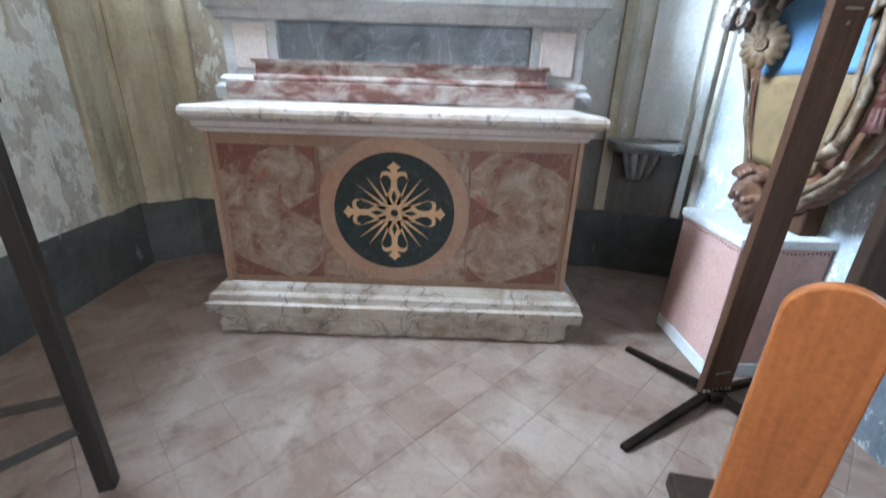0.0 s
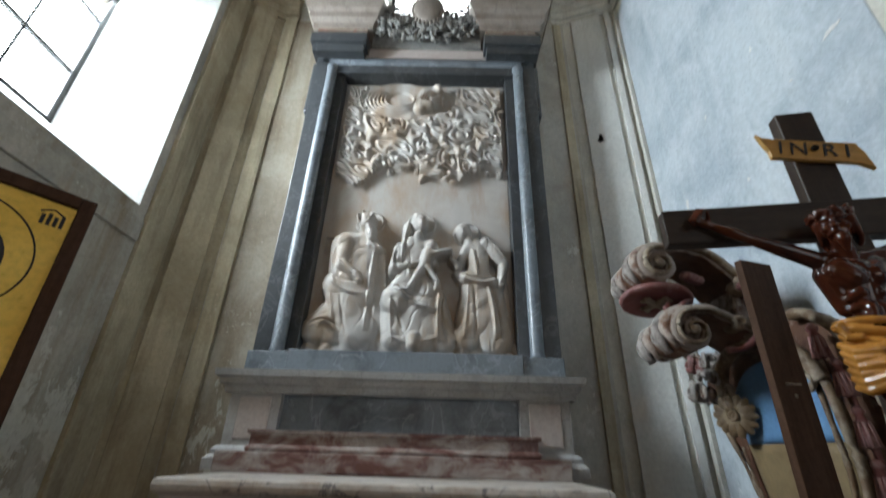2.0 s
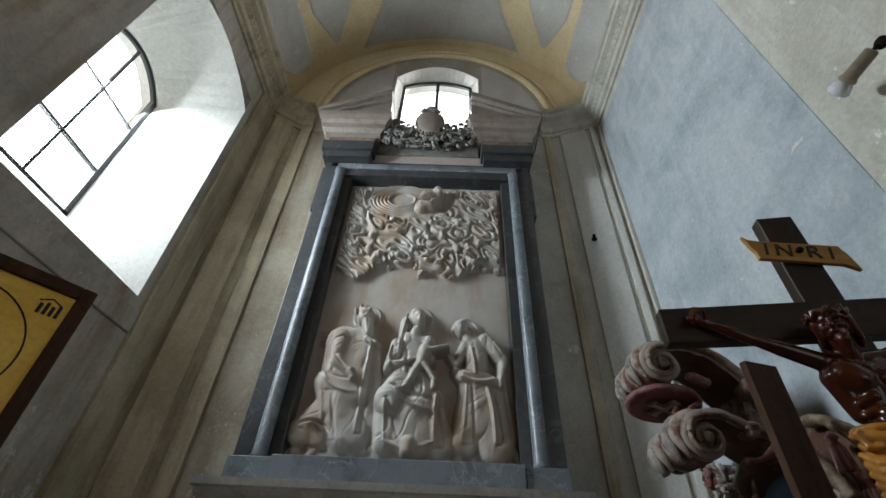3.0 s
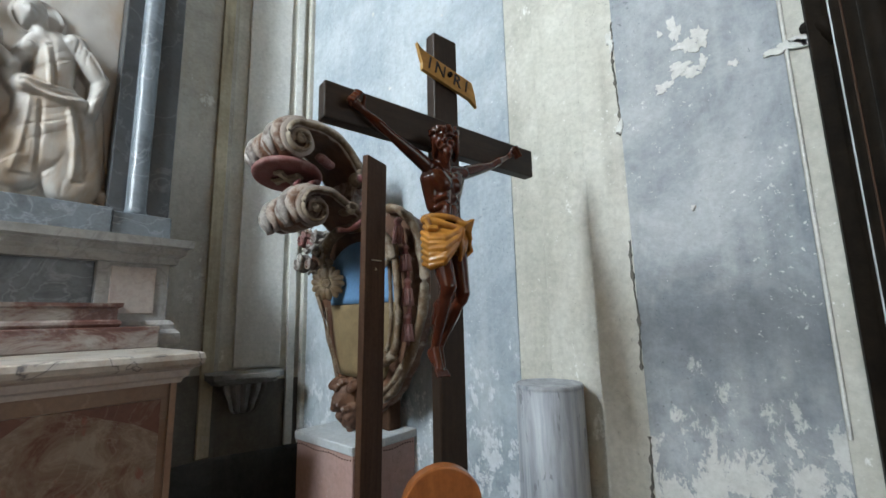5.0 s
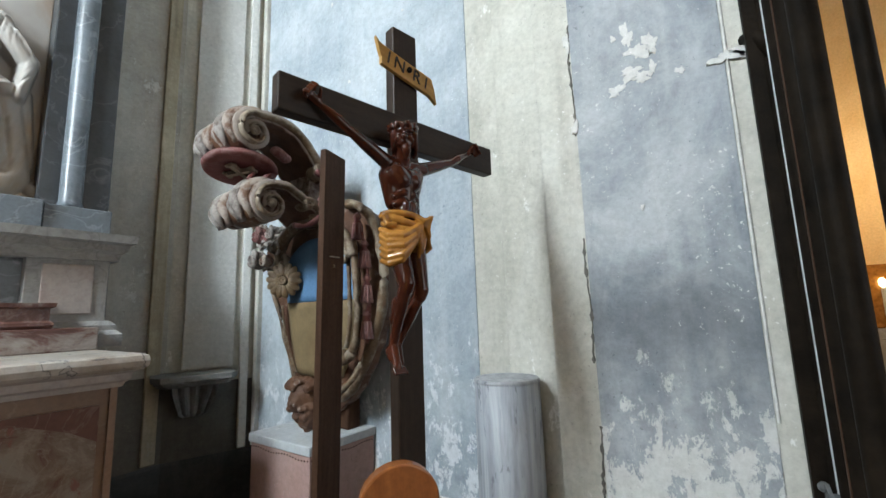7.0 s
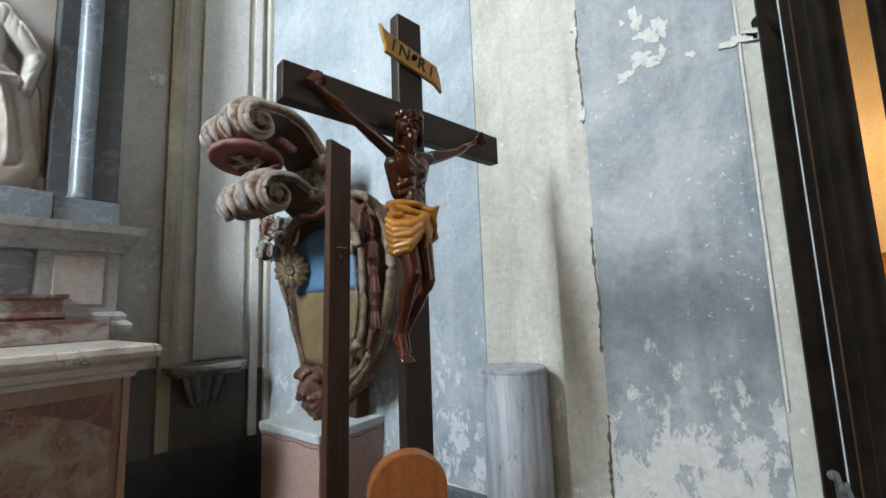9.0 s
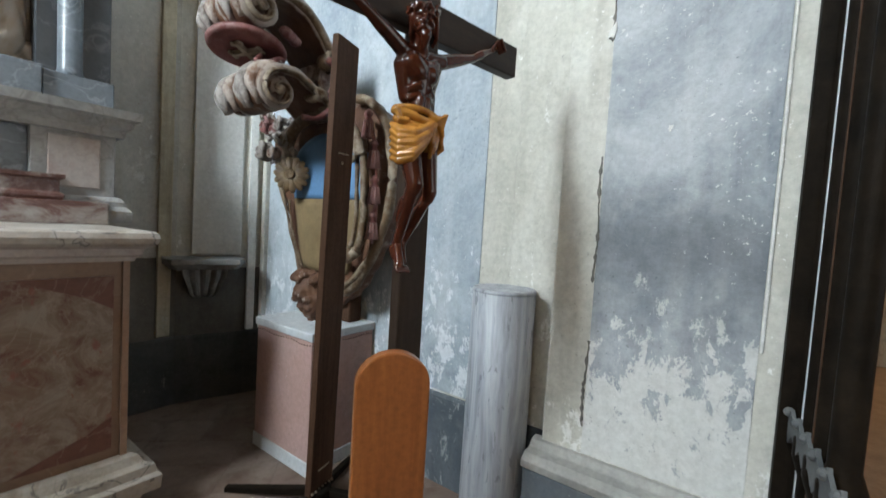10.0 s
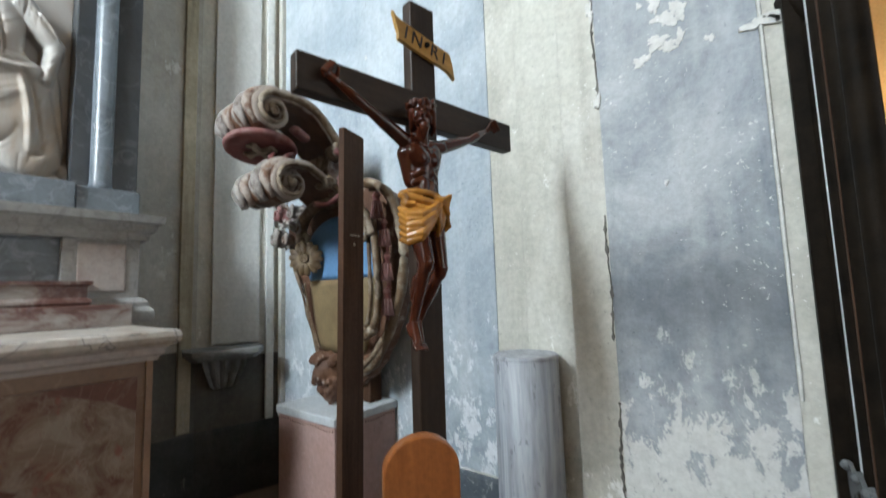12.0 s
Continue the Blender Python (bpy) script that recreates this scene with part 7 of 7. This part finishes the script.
def build_icon():
    """Easel with a gilded panel, its face turned to the chapel's entrance."""
    e = thing("easel", "black wooden easel stand with two rungs", "easel", (-0.76, 1.09, 0))
    bm = bmesh.new()
    box(bm, -0.022, 0.022, -0.022, 0.022, 0.0, 1.09, pose(0, 0, 0, 0, 0, 20))
    part("leg", bm, M_BLACKWOOD, e, bev=0.003)
    for x, y in ((-0.50, -0.24), (-0.30, -0.42)):
        bm = bmesh.new()
        box(bm, -0.022, 0.022, -0.022, 0.022, 0.0, 1.09, pose(x, y, 0, 0, 0, 20))
        part("leg", bm, M_BLACKWOOD, e, bev=0.003)
    for (x, y), z in (((-0.50, -0.24), 0.335), ((-0.30, -0.42), 0.235)):
        bm = bmesh.new()
        d = Vector((x, y, 0))
        n = Vector((-y, x, 0)).normalized() * 0.012
        tube(bm, [Vector((0, 0, z)), d * 0.5 + Vector((0, 0, z + 0.004)), d + Vector((0, 0, z))], 0.016, 4)
        part("rung", bm, M_BLACKWOOD, e)
    bm = bmesh.new()
    box(bm, -0.50, 0.03, -0.03, 0.05, 1.075, 1.095, pose(0.0, 0, 0, 0, 0, 54))
    part("ledge", bm, M_BLACKWOOD, e, bev=0.003)
    p = thing("icon_panel", "gold-ground devotional panel in a dark wooden frame", "painting", (-0.722, 1.115, 1.096), 54)
    w, h, fw = 0.50, 0.655, 0.034
    m = pose(0, 0, 0, -3, 0, 0)
    bm = bmesh.new()
    box(bm, -w + fw, -fw, -0.008, 0.012, fw, h - fw, m)
    g = part("gold_ground", bm, M_ICONGOLD, p)
    for nm, b in (("frame_side", (-fw, 0, 0, h)), ("frame_side", (-w, -w + fw, 0, h)), ("frame_rail", (-w + fw, -fw, h - fw, h)), ("frame_rail", (-w + fw, -fw, 0, fw))):
        bm = bmesh.new()
        box(bm, b[0], b[1], -0.022, 0.016, b[2], b[3], m)
        part(nm, bm, M_DARKWOOD, p, bev=0.004)
    # plain dark shapes of the painting: a round nimbus line, a head-sized oval, a mantle
    cx, cz = -0.215, 0.44
    bm = bmesh.new()
    tube(bm, [m @ Vector((cx + 0.145 * math.cos(a), -0.009, cz + 0.145 * math.sin(a))) for a in [2 * math.pi * i / 48 for i in range(49)]], 0.0022, 6)
    part("nimbus_line", bm, M_INK, p)
    bm = bmesh.new()
    pts = [(cx + 0.095 * math.cos(a), cz - 0.01 + 0.10 * math.sin(a)) for a in [2 * math.pi * i / 32 for i in range(32)]]
    prism(bm, pts, -0.0105, -0.006, lambda u, v, q: m @ Vector((u, q, v)))
    part("dark_oval", bm, M_INK, p)
    bm = bmesh.new()
    pts = [(cx - 0.2, 0.036), (cx + 0.185, 0.036), (cx + 0.175, 0.16), (cx + 0.12, 0.26), (cx + 0.07, 0.33), (cx - 0.07, 0.33), (cx - 0.15, 0.26), (cx - 0.2, 0.16)]
    prism(bm, pts, -0.0098, -0.006, lambda u, v, q: m @ Vector((u, q, v)))
    part("dark_mantle", bm, M_INK, p)
    bm = bmesh.new()
    prism(bm, [(cx + 0.055 * math.cos(2 * math.pi * i / 24), cz - 0.02 + 0.075 * math.sin(2 * math.pi * i / 24)) for i in range(24)], -0.0118, -0.006, lambda u, v, q: m @ Vector((u, q, v)))
    part("brown_oval", bm, M_TITLE, p)
    # small unreadable marks beside the nimbus
    for k in range(4):
        bm = bmesh.new()
        box(bm, -0.095 + 0.013 * k, -0.087 + 0.013 * k, -0.0095, -0.006, 0.555, 0.582 + 0.006 * (k % 2), m)
        part("mark", bm, M_INK, p)
    bm = bmesh.new()
    tube(bm, [m @ Vector((-0.10, -0.009, 0.588)), m @ Vector((-0.075, -0.009, 0.60)), m @ Vector((-0.05, -0.009, 0.588))], 0.002, 6)
    part("mark", bm, M_INK, p)


build_icon()


def build_gate():
    g = thing("iron_gate", "black iron bar gate at the chapel entrance", "gate", (1.63, 0.105, 0))
    d = Vector((-0.995, -0.10, 0))
    n = Vector((0.10, -0.995, 0))
    for s in (0.02, 0.12, 0.22, 0.32, 0.56, 0.72):
        bm = bmesh.new()
        c = d * s
        r = 0.025 if s < 0.5 else 0.013
        prof = [(r, 0.02), (r, 0.62), (r * 1.5, 0.66), (r * 1.5, 0.70), (r, 0.74), (r, 2.55), (r * 0.7, 2.62), (0.003, 2.75)]
        lathe(bm, prof, 14, Matrix.Translation(c))
        part("bar", bm, M_IRON, g, smooth=True)
        if s not in (0.12, 0.22):
            continue
        # thin strips: the pale one paints light seen between bars, the other is brown
        bm = bmesh.new()
        box(bm, -0.003, 0.003, -0.003, 0.003, 0.05, 2.5, Matrix.Translation(c + n * -0.024) @ pose(0, 0, 0, 0, 0, 5.7))
        part("bar_fillet", bm, M_PEDGREY if s < 0.2 else M_DARKWOOD, g)
    # leaf-cut rail
    for k in range(9):
        s = 0.02 + 0.08 * k
        bm = bmesh.new()
        pts = [(1.25 * u, 1.5 * v) for u, v in ((0.0, 0.0), (0.02, 0.03), (0.05, 0.018), (0.085, 0.035), (0.10, 0.0), (0.075, -0.022), (0.05, -0.006), (0.02, -0.026))]
        mm = Matrix.Translation(d * s + Vector((0, 0, 0.70)) - n * 0.03) @ pose(0, 0, 0, 0, 0, 180 + 5.7)
        prism(bm, pts, -0.004, 0.004, lambda u, v, w: mm @ Vector((u, w, v)))
        part("rail_leaf", bm, M_SIGNGREY, g)
        bm = bmesh.new()
        ball(bm, d * (s + 0.02) + Vector((0, 0, 0.735)) - n * 0.035, 0.012, 8)
        part("rail_knob", bm, M_SIGNGREY, g)
    for z in (0.12, 2.45):
        bm = bmesh.new()
        box(bm, 0, 0.72, -0.012, 0.012, z - 0.02, z + 0.02, pose(0, 0, 0, 0, 0, 180 + 5.7))
        part("cross_rail", bm, M_IRON, g)
    # jamb post fixed to the pier, hinge strap
    bm = bmesh.new()
    box(bm, -0.035, 0.028, -0.02, 0.05, 0.0, 2.7)
    part("hinge_post", bm, M_IRON, g, bev=0.004)
    bm = bmesh.new()
    tube(bm, [(0.03, 0.05, 1.90), (0.0, 0.03, 1.885), (-0.03, 0.012, 1.86), (-0.03, 0.0, 1.80)], [0.016, 0.022, 0.024, 0.018], 8)
    part("hinge", bm, M_IRON, g, smooth=True)


build_gate()


def build_spot(at, aim, group):
    s = thing("spotlight", "small brass spotlight with a frosted bulb, unlit", "spotlight", at, 0, group)
    d = (Vector(aim) - Vector(at)).normalized()
    m = d.to_track_quat("Z", "Y").to_matrix().to_4x4()
    bm = bmesh.new()
    lathe(bm, [(0.014, -0.09), (0.022, -0.085), (0.024, 0.0), (0.03, 0.012), (0.028, 0.02)], 20, m)
    part("holder", bm, M_STEEL, s, smooth=True)
    bm = bmesh.new()
    lathe(bm, [(0.02, 0.018), (0.03, 0.03), (0.036, 0.052), (0.03, 0.064), (0.01, 0.07)], 20, m)
    part("bulb", bm, M_BULB, s, "frosted white bulb", smooth=True)
    bm = bmesh.new()
    a = m @ Vector((0, 0, -0.07))
    tube(bm, [a, Vector((1.66 - at[0] - 0.01, a.y - 0.03, a.z + 0.03)), Vector((1.662 - at[0], a.y - 0.03, a.z + 0.03))], 0.007, 8)
    part("arm", bm, M_IRON, s)
    bm = bmesh.new()
    lathe(bm, [(0.022, 0.0), (0.022, 0.012), (0.012, 0.02)], 16, Matrix.Translation((1.66 - at[0], a.y - 0.03, a.z + 0.03)) @ pose(0, 0, 0, 0, -90, 0))
    part("wall_plate", bm, M_IRON, s)


build_spot((1.60, 0.875, 2.585), (1.56, 1.05, 2.55), "spotlights on the pier")
build_spot((1.60, 0.80, 3.52), (1.45, 0.95, 3.40), "spotlights on the pier")


def build_nail():
    bm = bmesh.new()
    m = Matrix.Translation((1.455, 2.842, 3.49)) @ Matrix.Rotation(radians(-18.4), 4, "Z")
    tube(bm, [m @ Vector((0, 0.05, 0)), m @ Vector((0, -0.04, 0.0)), m @ Vector((0, -0.06, 0.02))], 0.012, 8)
    lathe(bm, [(0.02, -0.004), (0.024, 0.0), (0.02, 0.006)], 12, m @ Matrix.Translation((0, -0.02, 0)) @ pose(0, 0, 0, 90, 0, 0))
    ob = part("wall_hook", bm, M_IRON)
    tagged(ob, "small black iron hook in the plaster", "hook")


build_nail()


def flake(y, z, w, h, seed, face=1.656, wall="pier", m=None):
    """A patch where the paint has come off down to the white coat."""
    rnd = random.Random(seed)
    n = 56
    bm = bmesh.new()
    ph = [rnd.uniform(0, 6.28) for _ in range(6)]
    pts = []
    for i in range(n):
        a = 2 * math.pi * i / n
        r = 1 + 0.28 * math.sin(2 * a + ph[0]) + 0.22 * math.sin(3 * a + ph[1]) + 0.16 * math.sin(5 * a + ph[2]) + 0.12 * math.sin(9 * a + ph[3]) + 0.09 * math.sin(15 * a + ph[4]) + 0.06 * math.sin(23 * a + ph[5])
        pts.append((y + w * r * math.cos(a), z + h * r * math.sin(a)))
    ngon_prism_x(bm, pts, face - 0.0022, face + 0.01)
    structure("trim_flake", bm, m or M_REVEAL, "bare white patch where paint has flaked off", "plaster patch")


for k, (y, z, w, h) in enumerate(((0.458, 2.045, 0.018, 0.035), (0.50, 2.05, 0.006, 0.014), (0.425, 1.975, 0.034, 0.022), (0.39, 1.99, 0.02, 0.03), (0.455, 1.91, 0.034, 0.018), (0.505, 1.865, 0.020, 0.020),
                                 (0.425, 1.885, 0.028, 0.014), (0.392, 1.905, 0.012, 0.02), (0.318, 1.868, 0.011, 0.011))):
    flake(y, z, w, h, 20 + k)
for k, (y, z, w, h) in enumerate(((0.648, 1.775, 0.011, 0.02), (0.20, 1.862, 0.036, 0.016), (0.165, 1.868, 0.02, 0.014), (0.462, 1.462, 0.006, 0.007), (0.655, 2.10, 0.012, 0.03))):
    flake(y, z, w, h, 50 + k, 1.652)
for k, (y, z, w, h) in enumerate(((1.27, 2.73, 0.03, 0.014), (1.62, 3.05, 0.008, 0.012), (1.50, 2.7, 0.006, 0.006), (2.42, 2.62, 0.012, 0.035), (2.05, 3.0, 0.01, 0.01), (1.9, 2.45, 0.008, 0.01))):
    flake(y, z, w, h, 80 + k, 1.745)


def build_far_altar():
    a = thing("lit_side_altar", "far side altar lit warm yellow beyond the gate", "altar", (6.6, -0.75, 0))
    for k, (w, z0, z1, dpt) in enumerate(((1.6, 0.0, 0.75, 0.4), (1.4, 0.75, 0.85, 0.3), (1.2, 0.85, 1.5, 0.22))):
        bm = bmesh.new()
        box(bm, -dpt, 0.38, -w / 2, w / 2, z0, z1)
        part(("table", "step", "shrine")[k], bm, (M_GREYSTONE, M_GREYSTONE, M_GOLD)[k], a, bev=0.01)
    for y in (-0.45, -0.15, 0.15, 0.45):
        bm = bmesh.new()
        lathe(bm, [(0.04, 0.85), (0.015, 0.9), (0.02, 1.0), (0.02, 1.25), (0.004, 1.26)], 12, Matrix.Translation((-0.26, y, 0)))
        c = part("candle", bm, M_REVEAL, a)
        bm = bmesh.new()
        ball(bm, (-0.26, y, 1.31), (0.03, 0.03, 0.05), 10)
        part("lamp", bm, M_LAMPGLOW, a)


build_far_altar()
for nm, y, z, colour, w in (("nave_lamp", -1.0, 2.6, (1.0, 0.72, 0.4), 60),):
    d = bpy.data.lights.new(nm, "POINT")
    d.energy, d.color, d.shadow_soft_size = w, colour, 0.15
    ob = new(nm, d)
    ob.location = (5.8, y, z)

# ---------------------------------------------------------------- floor tiles
def build_tiles():
    s, gap = 0.215, 0.0016
    bm = bmesh.new()
    h = (s - gap) / 2
    lo = [bm.verts.new((x * h, y * h, -0.02)) for x, y in ((-1, -1), (1, -1), (1, 1), (-1, 1))]
    mid = [bm.verts.new((x * h, y * h, -0.002)) for x, y in ((-1, -1), (1, -1), (1, 1), (-1, 1))]
    top = [bm.verts.new((x * (h - 0.0018), y * (h - 0.0018), 0.0)) for x, y in ((-1, -1), (1, -1), (1, 1), (-1, 1))]
    for a, b in ((lo, mid), (mid, top)):
        for i in range(4):
            j = (i + 1) % 4
            bm.faces.new((a[i], a[j], b[j], b[i]))
    bm.faces.new(top)
    me = mesh_of("tile", bm, M_TILE)
    rnd = random.Random(3)
    rest = bmesh.new()
    n = 0
    for i in range(-60, 61):
        for j in range(-60, 61):
            x, y = (i - j) * s * 0.7071, (i + j) * s * 0.7071 + 1.0
            if not (-1.85 < x < 1.9 and -1.5 < y < 3.0):
                continue
            m = pose(x, y, rnd.uniform(-0.001, 0.0), rnd.uniform(-0.2, 0.2), rnd.uniform(-0.2, 0.2), 45)
            if y > 0.75 and n < 300:
                ob = new("tile", me)
                ob.parent, ob.matrix_local = floor, m
                n += 1
            else:
                t = bmesh.new()
                t.from_mesh(me)
                t.transform(m)
                tmp = bpy.data.meshes.new("t")
                t.to_mesh(tmp)
                t.free()
                rest.from_mesh(tmp)
                bpy.data.meshes.remove(tmp)
    ob = part("tiles_by_the_gate", rest, M_TILE, floor, "terracotta tiles")
    tagged(ob, kind="stuff")


build_tiles()
